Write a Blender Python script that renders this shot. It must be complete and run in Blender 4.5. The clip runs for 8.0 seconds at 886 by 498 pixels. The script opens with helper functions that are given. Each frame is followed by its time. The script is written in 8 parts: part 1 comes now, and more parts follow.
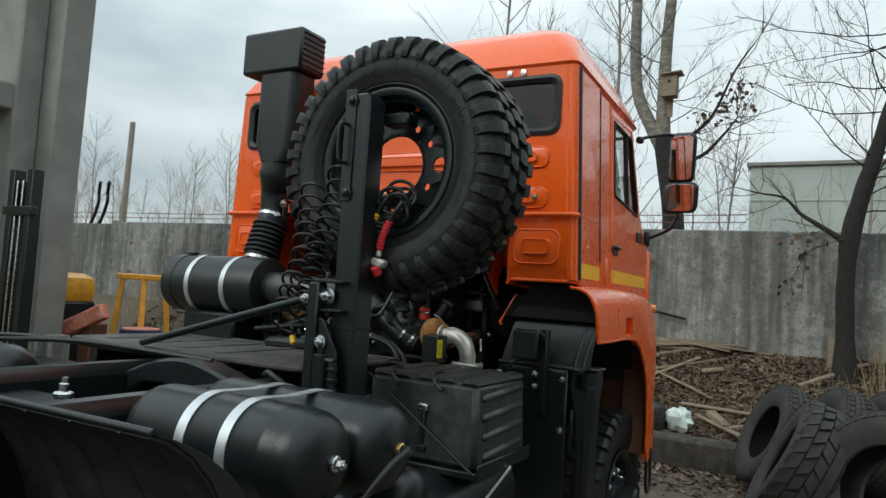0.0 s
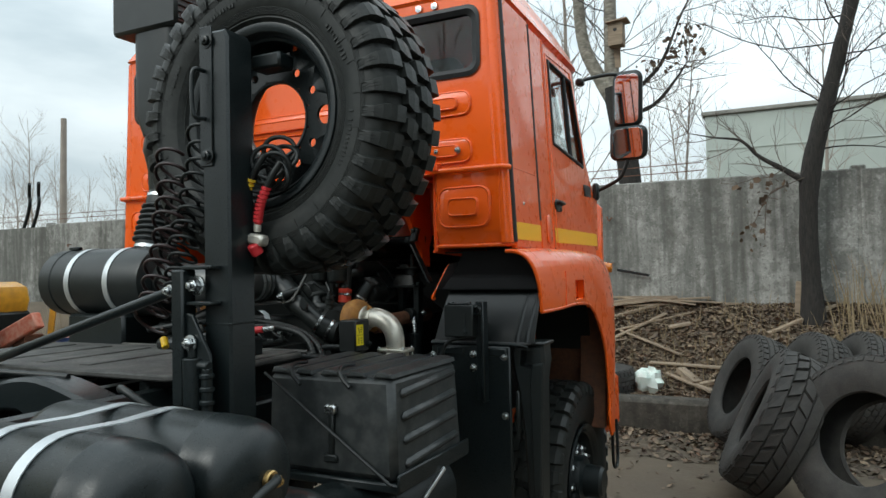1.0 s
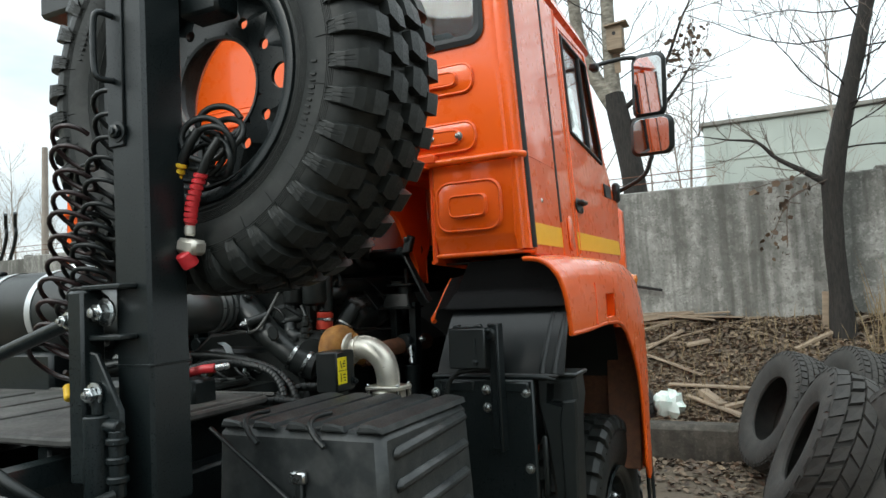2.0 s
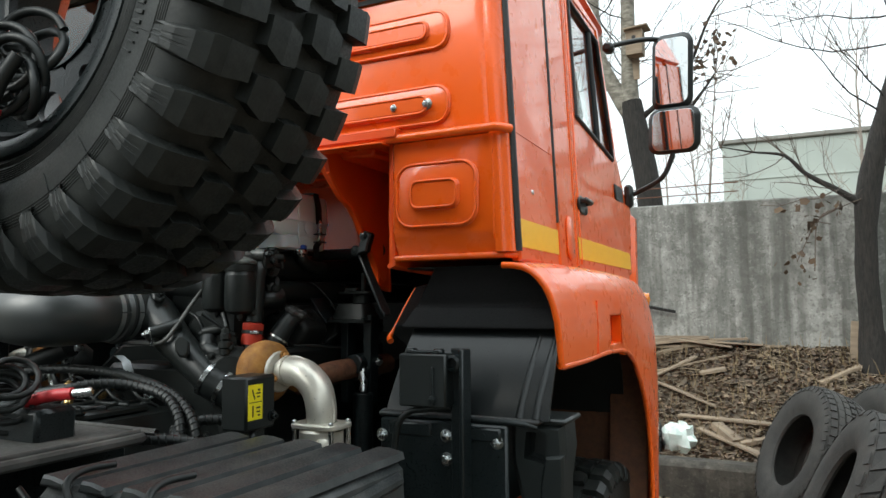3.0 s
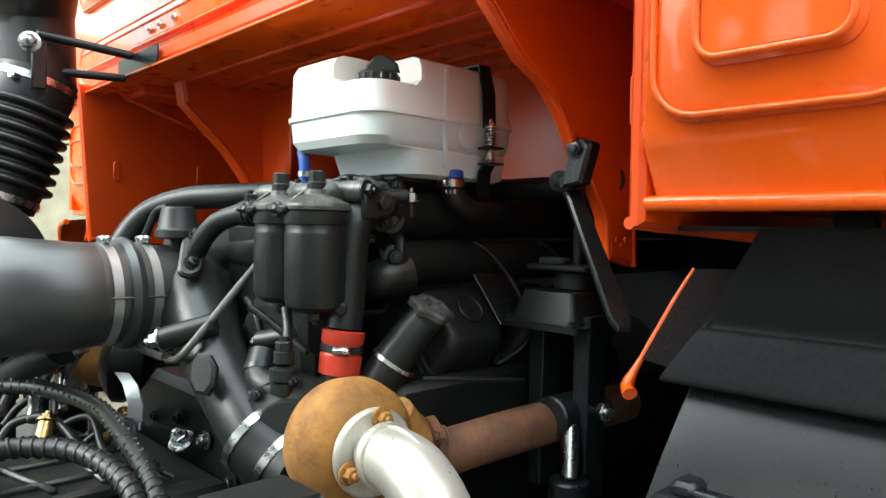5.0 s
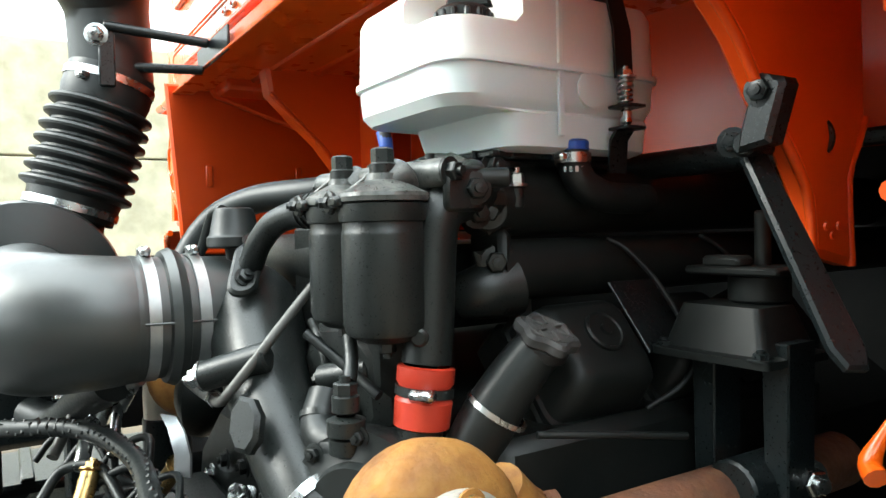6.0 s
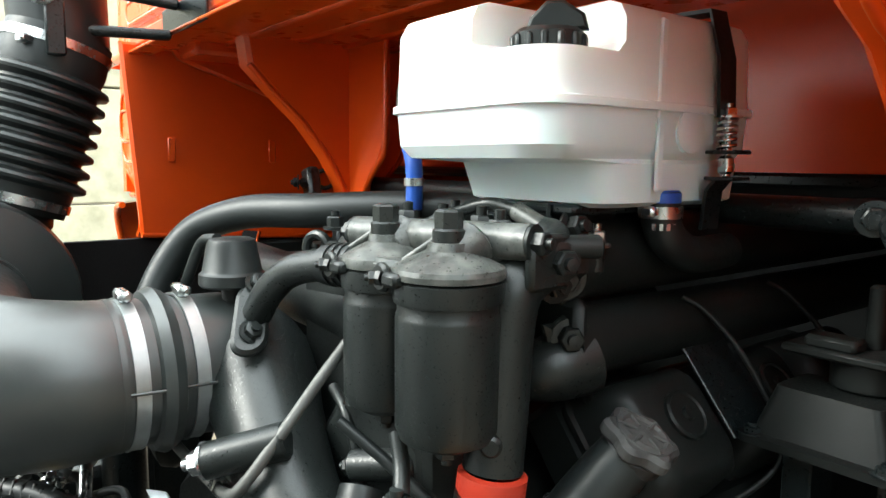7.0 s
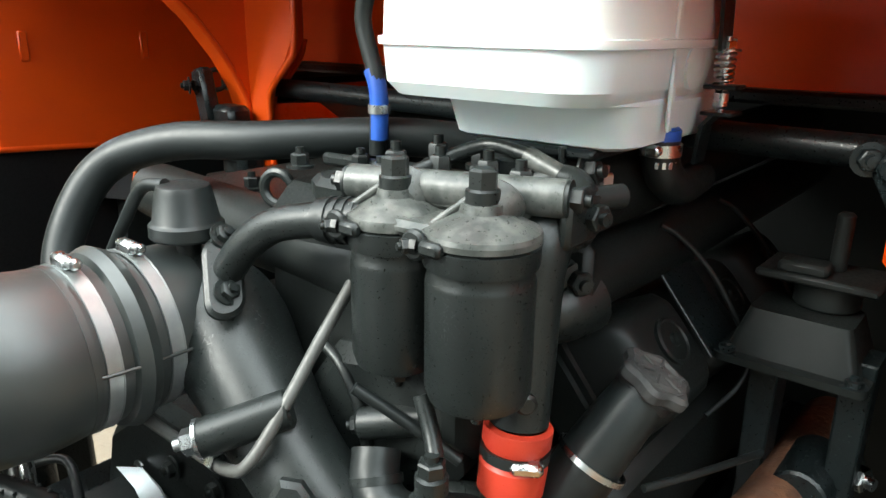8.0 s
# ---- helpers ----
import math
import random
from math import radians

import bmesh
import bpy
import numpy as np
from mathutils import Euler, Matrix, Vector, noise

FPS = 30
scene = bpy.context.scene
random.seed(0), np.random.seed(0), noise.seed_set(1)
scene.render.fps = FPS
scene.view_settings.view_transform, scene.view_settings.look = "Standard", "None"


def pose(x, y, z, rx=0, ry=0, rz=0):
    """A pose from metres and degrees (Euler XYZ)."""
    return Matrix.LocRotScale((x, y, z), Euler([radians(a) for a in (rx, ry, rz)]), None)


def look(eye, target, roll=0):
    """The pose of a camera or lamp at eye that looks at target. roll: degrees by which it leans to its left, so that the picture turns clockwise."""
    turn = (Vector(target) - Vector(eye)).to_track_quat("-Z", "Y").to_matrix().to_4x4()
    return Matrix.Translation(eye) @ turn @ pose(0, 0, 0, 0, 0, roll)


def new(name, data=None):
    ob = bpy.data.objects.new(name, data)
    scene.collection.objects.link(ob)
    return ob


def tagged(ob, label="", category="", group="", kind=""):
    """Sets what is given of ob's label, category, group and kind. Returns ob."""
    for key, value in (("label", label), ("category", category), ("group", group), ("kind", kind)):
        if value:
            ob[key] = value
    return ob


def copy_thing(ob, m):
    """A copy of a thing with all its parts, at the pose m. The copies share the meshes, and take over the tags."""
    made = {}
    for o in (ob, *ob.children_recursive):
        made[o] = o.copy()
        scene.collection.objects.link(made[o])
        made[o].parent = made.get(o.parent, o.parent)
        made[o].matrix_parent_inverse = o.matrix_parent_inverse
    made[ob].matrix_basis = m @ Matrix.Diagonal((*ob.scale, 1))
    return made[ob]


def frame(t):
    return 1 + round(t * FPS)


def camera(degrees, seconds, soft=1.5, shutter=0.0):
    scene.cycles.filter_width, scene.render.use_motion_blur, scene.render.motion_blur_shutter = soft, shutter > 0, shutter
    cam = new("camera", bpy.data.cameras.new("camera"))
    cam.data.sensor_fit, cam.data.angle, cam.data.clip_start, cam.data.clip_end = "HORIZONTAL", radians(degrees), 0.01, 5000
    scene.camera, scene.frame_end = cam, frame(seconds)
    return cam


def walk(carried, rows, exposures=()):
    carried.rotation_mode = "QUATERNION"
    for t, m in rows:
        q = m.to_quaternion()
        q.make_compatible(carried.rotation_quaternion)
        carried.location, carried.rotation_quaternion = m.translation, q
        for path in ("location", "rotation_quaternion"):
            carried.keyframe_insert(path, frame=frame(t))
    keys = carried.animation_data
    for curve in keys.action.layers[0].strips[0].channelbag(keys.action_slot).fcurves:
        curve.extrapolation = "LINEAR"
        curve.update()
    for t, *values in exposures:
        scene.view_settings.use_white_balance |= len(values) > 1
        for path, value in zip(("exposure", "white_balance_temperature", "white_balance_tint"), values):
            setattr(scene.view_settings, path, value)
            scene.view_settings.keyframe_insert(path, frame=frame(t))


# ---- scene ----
cam = camera(64.1, 8.0)
PATH = [
    (0, (2.321, -3.401, 1.766), (1.354, -1.654, 1.885), 3.7),
    (0.5, (2.317, -3.152, 1.715), (1.448, -1.35, 1.726), -0.1),
    (1, (2.285, -2.852, 1.76), (1.399, -1.06, 1.812), -1.2),
    (1.2, (2.216, -2.774, 1.754), (1.313, -0.991, 1.829), -0.2),
    (2.3, (1.97, -2.091, 1.728), (1.096, -0.298, 1.869), -3.8),
    (2.5, (1.971, -1.957, 1.757), (1.078, -0.176, 1.936), -3.4),
    (3, (1.871, -1.722, 1.73), (0.973, 0.059, 1.879), -0.4),
    (3.5, (1.669, -1.407, 1.737), (0.823, 0.402, 1.836), 2.6),
    (4, (1.573, -1.057, 1.695), (0.341, 0.518, 1.712), -2.9),
    (4.1, (1.558, -0.973, 1.712), (0.288, 0.572, 1.738), -3.3),
    (4.2, (1.544, -0.919, 1.734), (0.227, 0.585, 1.796), -2.3),
    (5.3, (1.142, -0.593, 1.83), (-0.348, 0.736, 1.722), 0.6),
    (5.5, (1.098, -0.541, 1.825), (-0.483, 0.68, 1.746), -1.4),
    (6, (1.04, -0.438, 1.816), (-0.654, 0.624, 1.762), -1.4),
    (6.5, (1.028, -0.398, 1.845), (-0.672, 0.655, 1.844), -0.6),
    (7, (0.838, -0.452, 1.946), (-0.749, 0.741, 1.702), 0.5),
    (7.5, (0.699, -0.536, 2.016), (-0.622, 0.88, 1.515), 0.6),
    (8, (0.688, -0.528, 2.011), (-0.537, 0.935, 1.414), 0.7),
]
walk(cam, [(t, look(eye, target, roll)) for t, eye, target, roll in PATH],
     exposures=[(0.0, -0.40, 6350, 2), (1.2, 0.02, 6350, 3), (2.5, 0.38, 6500, 4), (3.5, 0.56, 6500, 4), (4.2, 1.02, 6500, 2), (5.3, 1.90, 6450, 2), (6.0, 2.02, 6450, 2), (7.0, 2.07, 6500, 2), (8.0, 2.12, 6550, 2)])

# ---- light ----
world = bpy.data.worlds.new("overcast")
scene.world = world
world.use_nodes = True
wt = world.node_tree
wt.nodes.clear()
w_out = wt.nodes.new("ShaderNodeOutputWorld")
w_bg = wt.nodes.new("ShaderNodeBackground")
w_sky = wt.nodes.new("ShaderNodeTexSky")
w_sky.sky_type, w_sky.sun_disc = "NISHITA", False
w_sky.sun_elevation, w_sky.sun_rotation = radians(39), radians(204)
w_tc = wt.nodes.new("ShaderNodeTexCoord")
w_map = wt.nodes.new("ShaderNodeMapping")
w_map.inputs["Scale"].default_value = (1.0, 1.0, 3.0)
w_no = wt.nodes.new("ShaderNodeTexNoise")
w_no.inputs["Scale"].default_value, w_no.inputs["Detail"].default_value = 2.2, 6.0
w_ramp = wt.nodes.new("ShaderNodeValToRGB")
w_ramp.color_ramp.elements[0].position, w_ramp.color_ramp.elements[0].color = 0.33, (6.6, 7.4, 8.0, 1)
w_ramp.color_ramp.elements[1].position, w_ramp.color_ramp.elements[1].color = 0.62, (11.6, 12.1, 12.5, 1)
w_mix = wt.nodes.new("ShaderNodeMix")
w_mix.data_type = "RGBA"
w_mix.inputs["Factor"].default_value = 0.9
wt.links.new(w_tc.outputs["Generated"], w_map.inputs["Vector"])
wt.links.new(w_map.outputs[0], w_no.inputs["Vector"])
wt.links.new(w_no.outputs["Fac"], w_ramp.inputs["Fac"])
wt.links.new(w_sky.outputs[0], w_mix.inputs["A"])
wt.links.new(w_ramp.outputs[0], w_mix.inputs["B"])
# an overcast sky is brighter overhead than at the horizon
w_sep = wt.nodes.new("ShaderNodeSeparateXYZ")
wt.links.new(w_tc.outputs["Generated"], w_sep.inputs[0])
w_up = wt.nodes.new("ShaderNodeMapRange")
w_up.inputs["From Min"].default_value, w_up.inputs["From Max"].default_value = 0.1, 1.0
w_up.inputs["To Min"].default_value, w_up.inputs["To Max"].default_value = 0.92, 2.1
wt.links.new(w_sep.outputs["Z"], w_up.inputs["Value"])
w_mul = wt.nodes.new("ShaderNodeVectorMath")
w_mul.operation = "SCALE"
wt.links.new(w_mix.outputs["Result"], w_mul.inputs[0])
wt.links.new(w_up.outputs[0], w_mul.inputs["Scale"])
wt.links.new(w_mul.outputs[0], w_bg.inputs["Color"])
wt.links.new(w_bg.outputs[0], w_out.inputs[0])
w_bg.inputs["Strength"].default_value = 0.1
sun = new("sun", bpy.data.lights.new("sun", "SUN"))
sun.data.energy, sun.data.angle, sun.data.color = 1.3, radians(28), (1.0, 0.97, 0.93)
sun.matrix_world = look((-4, -9, 8), (0, 0, 1))


# ---- materials ----
def mat(name, a, b=None, rough=0.5, metal=0.0, scale=6.0, fine=80.0, bump=0.1, coat=0.0, spread=0.15, dust=None, dust_amt=0.0, stretch=(1, 1, 1), trans=0.0, sss=0.0, spec=0.5):
    """Paint-like surface: two tones by a coarse noise, roughness and relief by a fine one, dust by a third."""
    m = bpy.data.materials.new(name)
    m.use_nodes = True
    nt = m.node_tree
    p = nt.nodes["Principled BSDF"]
    tc = nt.nodes.new("ShaderNodeTexCoord")
    mp = nt.nodes.new("ShaderNodeMapping")
    mp.inputs["Scale"].default_value = stretch
    nt.links.new(tc.outputs["Object"], mp.inputs["Vector"])

    def nz(s, d=4.0):
        n = nt.nodes.new("ShaderNodeTexNoise")
        n.inputs["Scale"].default_value, n.inputs["Detail"].default_value = s, d
        nt.links.new(mp.outputs[0], n.inputs["Vector"])
        return n.outputs["Fac"]

    def ramp(sock, lo, hi):
        r = nt.nodes.new("ShaderNodeMapRange")
        r.inputs["From Min"].default_value, r.inputs["From Max"].default_value = lo, hi
        nt.links.new(sock, r.inputs["Value"])
        return r.outputs[0]

    def mix(fac, x, y):
        k = nt.nodes.new("ShaderNodeMix")
        k.data_type = "RGBA"
        nt.links.new(fac, k.inputs["Factor"])
        for sock, val in (("A", x), ("B", y)):
            if isinstance(val, tuple):
                k.inputs[sock].default_value = (*val, 1)
            else:
                nt.links.new(val, k.inputs[sock])
        return k.outputs["Result"]

    big, small = nz(scale), nz(fine, 6.0)
    col = mix(ramp(big, 0.35, 0.65), tuple(a), tuple(b or [c * 0.82 for c in a]))
    if dust:
        d1 = nt.nodes.new("ShaderNodeMath")
        d1.operation = "MULTIPLY"
        nt.links.new(ramp(nz(scale * 1.7, 3.0), 0.42, 0.85), d1.inputs[0])
        d1.inputs[1].default_value = dust_amt
        col = mix(d1.outputs[0], col, tuple(dust))
    nt.links.new(col, p.inputs["Base Color"])
    r = nt.nodes.new("ShaderNodeMapRange")
    r.inputs["To Min"].default_value, r.inputs["To Max"].default_value = max(0.02, rough - spread), min(1, rough + spread)
    r.inputs["From Min"].default_value, r.inputs["From Max"].default_value = 0.3, 0.7
    nt.links.new(small, r.inputs["Value"])
    nt.links.new(r.outputs[0], p.inputs["Roughness"])
    p.inputs["Metallic"].default_value = metal
    p.inputs["Specular IOR Level"].default_value = spec
    p.inputs["Coat Weight"].default_value = coat
    p.inputs["Coat Roughness"].default_value = 0.06
    p.inputs["Transmission Weight"].default_value = trans
    if sss:
        p.inputs["Subsurface Weight"].default_value, p.inputs["Subsurface Scale"].default_value = sss, 0.02
    if bump:
        bp = nt.nodes.new("ShaderNodeBump")
        bp.inputs["Strength"].default_value, bp.inputs["Distance"].default_value = bump, 0.004
        nt.links.new(small, bp.inputs["Height"])
        nt.links.new(bp.outputs[0], p.inputs["Normal"])
    return m


ORANGE = mat("orange_paint", (0.86, 0.115, 0.006), (0.83, 0.105, 0.005), 0.30, 0, 2, 18, 0.004, 0.6, 0.06, spec=0.3)
# the cab orange again, deepened and reddened to carry the shade under the cab
ORANGE_SHADED = mat("shaded_orange_paint", (0.80, 0.082, 0.004), (0.74, 0.07, 0.004), 0.40, 0, 4, 16, 0.006, 0.45, 0.08, spec=0.3)
BLACK = mat("black_chassis_paint", (0.0056, 0.0090, 0.0098), (0.0080, 0.0118, 0.0126), 0.33, 0, 9, 300, 0.015, 0.0, 0.09, (0.058, 0.066, 0.068), 0.07, spec=0.42)
PLASTIC = mat("black_plastic", (0.0076, 0.0105, 0.0104), (0.011, 0.0142, 0.0140), 0.38, 0, 9, 420, 0.02, 0.0, 0.08, (0.08, 0.083, 0.08), 0.08, spec=0.45)
ENGINE = mat("engine_black", (0.0092, 0.0116, 0.0112), (0.0125, 0.0154, 0.0148), 0.36, 0, 14, 420, 0.05, 0.0, 0.12, (0.060, 0.064, 0.061), 0.05, spec=0.42)
# engine black, darkened and dulled so deep parts hold their shade in the colour
ENGINE_DARK = mat("shaded_engine_black", (0.0080, 0.0098, 0.0095), (0.0115, 0.0138, 0.0132), 0.42, 0, 12, 380, 0.03, 0.0, 0.10, (0.05, 0.052, 0.049), 0.15, spec=0.25)
ORANGE_SHADED.node_tree.nodes["Principled BSDF"].inputs["Coat Roughness"].default_value = 0.2
CLAMP = mat("stainless_band", (0.40, 0.42, 0.42), (0.32, 0.34, 0.34), 0.36, 0.75, 30, 200, 0.02, 0.0, 0.08)
ELBOW = mat("moulded_intake_rubber", (0.0175, 0.0215, 0.021), (0.023, 0.0275, 0.027), 0.37, 0, 6, 120, 0.008, 0.0, 0.05, (0.11, 0.105, 0.095), 0.18, spec=0.85)
DUSTLID = mat("dusty_cast_lid", (0.030, 0.034, 0.032), (0.060, 0.065, 0.060), 0.36, 0, 40, 260, 0.06, 0.0, 0.12, (0.20, 0.20, 0.185), 0.7)
RUBBER = mat("tyre_rubber", (0.0080, 0.0098, 0.0093), (0.0135, 0.0158, 0.0146), 0.50, 0, 22, 240, 0.08, 0.0, 0.14, (0.07, 0.072, 0.064), 0.22, spec=0.33)
OLDRUB = mat("dusty_tyre_rubber", (0.026, 0.025, 0.0235), (0.042, 0.040, 0.036), 0.80, 0, 9, 120, 0.3, 0.0, 0.1, (0.075, 0.068, 0.058), 0.36)
HOSE = mat("black_rubber_hose", (0.0076, 0.0098, 0.0098), (0.012, 0.0148, 0.0147), 0.42, 0, 20, 200, 0.015, 0.0, 0.08, spec=0.4)
RUBBERSHEET = mat("dull_black_rubber_sheet", (0.005, 0.005, 0.0055), (0.007, 0.007, 0.0075), 0.6, 0, 9, 200, 0.02, spec=0.2)
GREYROD = mat("grey_painted_tube", (0.10, 0.10, 0.095), (0.075, 0.075, 0.07), 0.45, 0.2, 20, 200, 0.03)
KERBST = mat("dirty_kerb_concrete", (0.072, 0.063, 0.050), (0.050, 0.045, 0.037), 0.92, 0, 2.2, 35, 1.0, 0.0, 0.06, (0.035, 0.031, 0.026), 0.7)
DUSTY = mat("dusty_black_panel", (0.022, 0.022, 0.022), (0.040, 0.040, 0.039), 0.7, 0, 12, 160, 0.25, 0.0, 0.12, (0.16, 0.155, 0.145), 0.35)
DUSTPLATE = mat("dirt_stained_black_plate", (0.030, 0.030, 0.029), (0.055, 0.054, 0.050), 0.72, 0, 5, 90, 0.12, 0.0, 0.1, (0.17, 0.165, 0.15), 0.55)
BOXTOP = mat("dusty_black_plastic", (0.013, 0.016, 0.0165), (0.022, 0.026, 0.0265), 0.42, 0, 14, 300, 0.06, 0.0, 0.14, (0.14, 0.14, 0.134), 0.30)
LINER = mat("satin_black_liner", (0.0050, 0.0066, 0.0070), (0.0072, 0.0092, 0.0096), 0.32, 0, 5, 300, 0.01, 0.0, 0.05, (0.08, 0.08, 0.075), 0.05, spec=0.45)
REDCOIL = mat("dull_red_hose", (0.024, 0.008, 0.008), (0.014, 0.007, 0.007), 0.4, 0, 20, 200, 0.02)
FENDERM = mat("mud_speckled_black_plastic", (0.0062, 0.0075, 0.0078), (0.010, 0.0115, 0.0118), 0.62, 0, 9, 200, 0.12, 0.0, 0.1, (0.085, 0.082, 0.072), 0.40)
STEEL = mat("bright_steel", (0.62, 0.64, 0.64), (0.52, 0.54, 0.54), 0.27, 1.0, 8, 40, 0.0, 0.0, 0.06)
ZINC = mat("galvanised_strap", (0.66, 0.69, 0.71), (0.55, 0.58, 0.60), 0.42, 0.85, 14, 160, 0.05, 0.0, 0.12)
ALU = mat("cast_aluminium", (0.70, 0.67, 0.59), (0.54, 0.515, 0.45), 0.36, 0.55, 12, 140, 0.05, 0.0, 0.10, (0.46, 0.41, 0.32), 0.30)
BRASS = mat("brass", (0.60, 0.42, 0.18), (0.5, 0.34, 0.14), 0.35, 1.0, 30, 200, 0.1)
RUST = mat("ochre_rusted_iron", (0.36, 0.16, 0.035), (0.20, 0.085, 0.025), 0.72, 0.15, 22, 120, 0.5, 0.0, 0.15, (0.50, 0.27, 0.06), 0.5)
# rust on iron parts; in the wheel arch it stands for dirty, shaded orange
RUST_AND_SHADE = mat("brown_rust_and_shade", (0.16, 0.065, 0.035), (0.10, 0.045, 0.028), 0.75, 0.15, 30, 140, 0.5, 0.0, 0.12, (0.28, 0.14, 0.05), 0.35)
WHITE = mat("white_tank_plastic", (0.82, 0.82, 0.78), (0.78, 0.79, 0.77), 0.36, 0, 8, 200, 0.03, 0.0, 0.06, sss=0.15)
FLANGE = mat("pale_flange_metal", (0.62, 0.60, 0.54), (0.5, 0.48, 0.42), 0.5, 0.6, 18, 150, 0.15)
REDH = mat("red_silicone_hose", (0.52, 0.045, 0.02), (0.44, 0.035, 0.02), 0.42, 0, 25, 260, 0.06)
BLUEH = mat("blue_silicone_hose", (0.02, 0.09, 0.42), (0.02, 0.07, 0.33), 0.4, 0, 25, 260, 0.06)
REDP = mat("red_plastic", (0.62, 0.03, 0.04), (0.5, 0.025, 0.03), 0.42, 0, 25, 200, 0.05)
YELLOWP = mat("yellow_plastic", (0.75, 0.48, 0.02), (0.65, 0.40, 0.02), 0.45, 0, 25, 200, 0.05)
LABEL = mat("yellow_label", (0.88, 0.74, 0.02), (0.84, 0.70, 0.02), 0.4, 0, 30, 200, 0.01)
STRIPE = mat("yellow_reflective_stripe", (0.95, 0.50, 0.01), (0.90, 0.46, 0.01), 0.35, 0, 30, 400, 0.03)
INK = mat("black_ink", (0.012, 0.012, 0.012), None, 0.6, 0, 30, 200, 0.0)
AMBER = mat("amber_lamp", (0.85, 0.25, 0.01), None, 0.15, 0, 30, 200, 0.0, 0.5)
GASKET = mat("black_gasket_rubber", (0.012, 0.012, 0.013), None, 0.5, 0, 30, 200, 0.03)
CONCRETE = mat("weathered_concrete", (0.30, 0.297, 0.275), (0.15, 0.15, 0.137), 0.88, 0, 0.9, 40, 0.7, 0.0, 0.08, (0.10, 0.10, 0.092), 0.55, (1, 1, 0.5))


def add_streaks(m, tone, amount, scale=5.0, shift=0.0, fine=1.0):
    """Rain streaks and pits over a concrete surface."""
    nt = m.node_tree
    p = nt.nodes["Principled BSDF"]
    src = p.inputs["Base Color"].links[0].from_socket
    tc = nt.nodes.new("ShaderNodeTexCoord")
    out = src
    for stretch, s, lo, hi, amt in (((1, 1, 0.07), scale, 0.52, 0.62, amount), ((1, 1, 1), 34.0, 0.56, 0.64, 0.6 * fine), ((1, 1, 0.8), 9.0, 0.52, 0.62, 0.5 * fine), ((1, 1, 0.6), 2.1, 0.48, 0.66, 0.5 * fine)):
        mp = nt.nodes.new("ShaderNodeMapping")
        mp.inputs["Scale"].default_value = stretch
        mp.inputs["Location"].default_value = (shift, shift * 0.7, shift * 1.3)
        nt.links.new(tc.outputs["Object"], mp.inputs["Vector"])
        n = nt.nodes.new("ShaderNodeTexNoise")
        n.inputs["Scale"].default_value, n.inputs["Detail"].default_value = s, 5.0
        nt.links.new(mp.outputs[0], n.inputs["Vector"])
        r = nt.nodes.new("ShaderNodeMapRange")
        r.inputs["From Min"].default_value, r.inputs["From Max"].default_value, r.inputs["To Max"].default_value = lo, hi, amt
        nt.links.new(n.outputs["Fac"], r.inputs["Value"])
        k = nt.nodes.new("ShaderNodeMix")
        k.data_type = "RGBA"
        nt.links.new(r.outputs[0], k.inputs["Factor"])
        nt.links.new(out, k.inputs["A"])
        k.inputs["B"].default_value = (*tone, 1)
        out = k.outputs["Result"]
    nt.links.new(out, p.inputs["Base Color"])


add_streaks(KERBST, (0.14, 0.128, 0.105), 0.2, 5.0, 5.0, 0.8)
add_streaks(KERBST, (0.030, 0.027, 0.022), 0.5, 6.0, 17.0, 0.7)
add_streaks(CONCRETE, (0.42, 0.415, 0.385), 0.25, 6.0, 11.0, 0.9)
add_streaks(CONCRETE, (0.085, 0.085, 0.075), 0.75, 3.6, 0.0, 0.8)
add_streaks(CONCRETE, (0.070, 0.068, 0.058), 0.45, 8.5, 23.0, 0.3)

CONC2 = mat("pale_concrete", (0.26, 0.255, 0.23), (0.20, 0.198, 0.18), 0.88, 0, 1.6, 50, 0.4, 0.0, 0.08, (0.16, 0.155, 0.14), 0.6)
SOIL = mat("packed_dirt", (0.128, 0.100, 0.068), (0.085, 0.066, 0.046), 0.92, 0, 1.1, 28, 1.0, 0.0, 0.06, (0.13, 0.105, 0.08), 0.6)
BARK = mat("grey_brown_bark", (0.024, 0.020, 0.017), (0.012, 0.0105, 0.0095), 0.9, 0, 14, 60, 1.6, 0.0, 0.06, (0.09, 0.083, 0.072), 0.22, (3, 3, 0.5))
ASPEN = mat("pale_aspen_bark", (0.30, 0.28, 0.23), (0.14, 0.125, 0.10), 0.85, 0, 9, 60, 0.7, 0.0, 0.06, (0.045, 0.04, 0.035), 0.75, (1, 1, 2.2))
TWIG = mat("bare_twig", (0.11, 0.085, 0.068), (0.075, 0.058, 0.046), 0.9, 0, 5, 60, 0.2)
# paler copy of the twig brown: haze of distance mixed into the colour
HAZETWIG = mat("hazed_far_twig", (0.30, 0.26, 0.22), (0.24, 0.205, 0.175), 0.9, 0, 3, 40, 0.1)
WOOD = mat("weathered_plank", (0.31, 0.24, 0.168), (0.20, 0.155, 0.11), 0.85, 0, 3, 70, 0.5, 0.0, 0.08, (0.15, 0.12, 0.09), 0.5, (1, 6, 6))
SIDING = mat("pale_green_siding", (0.42, 0.46, 0.42), (0.36, 0.40, 0.37), 0.75, 0, 0.5, 12, 0.1, 0.0, 0.06, (0.27, 0.28, 0.25), 0.4)
YWALL = mat("yellowed_mottled_wall", (0.56, 0.52, 0.37), (0.40, 0.375, 0.27), 0.85, 0, 2.5, 30, 0.4, 0.0, 0.08, (0.26, 0.24, 0.15), 0.75)
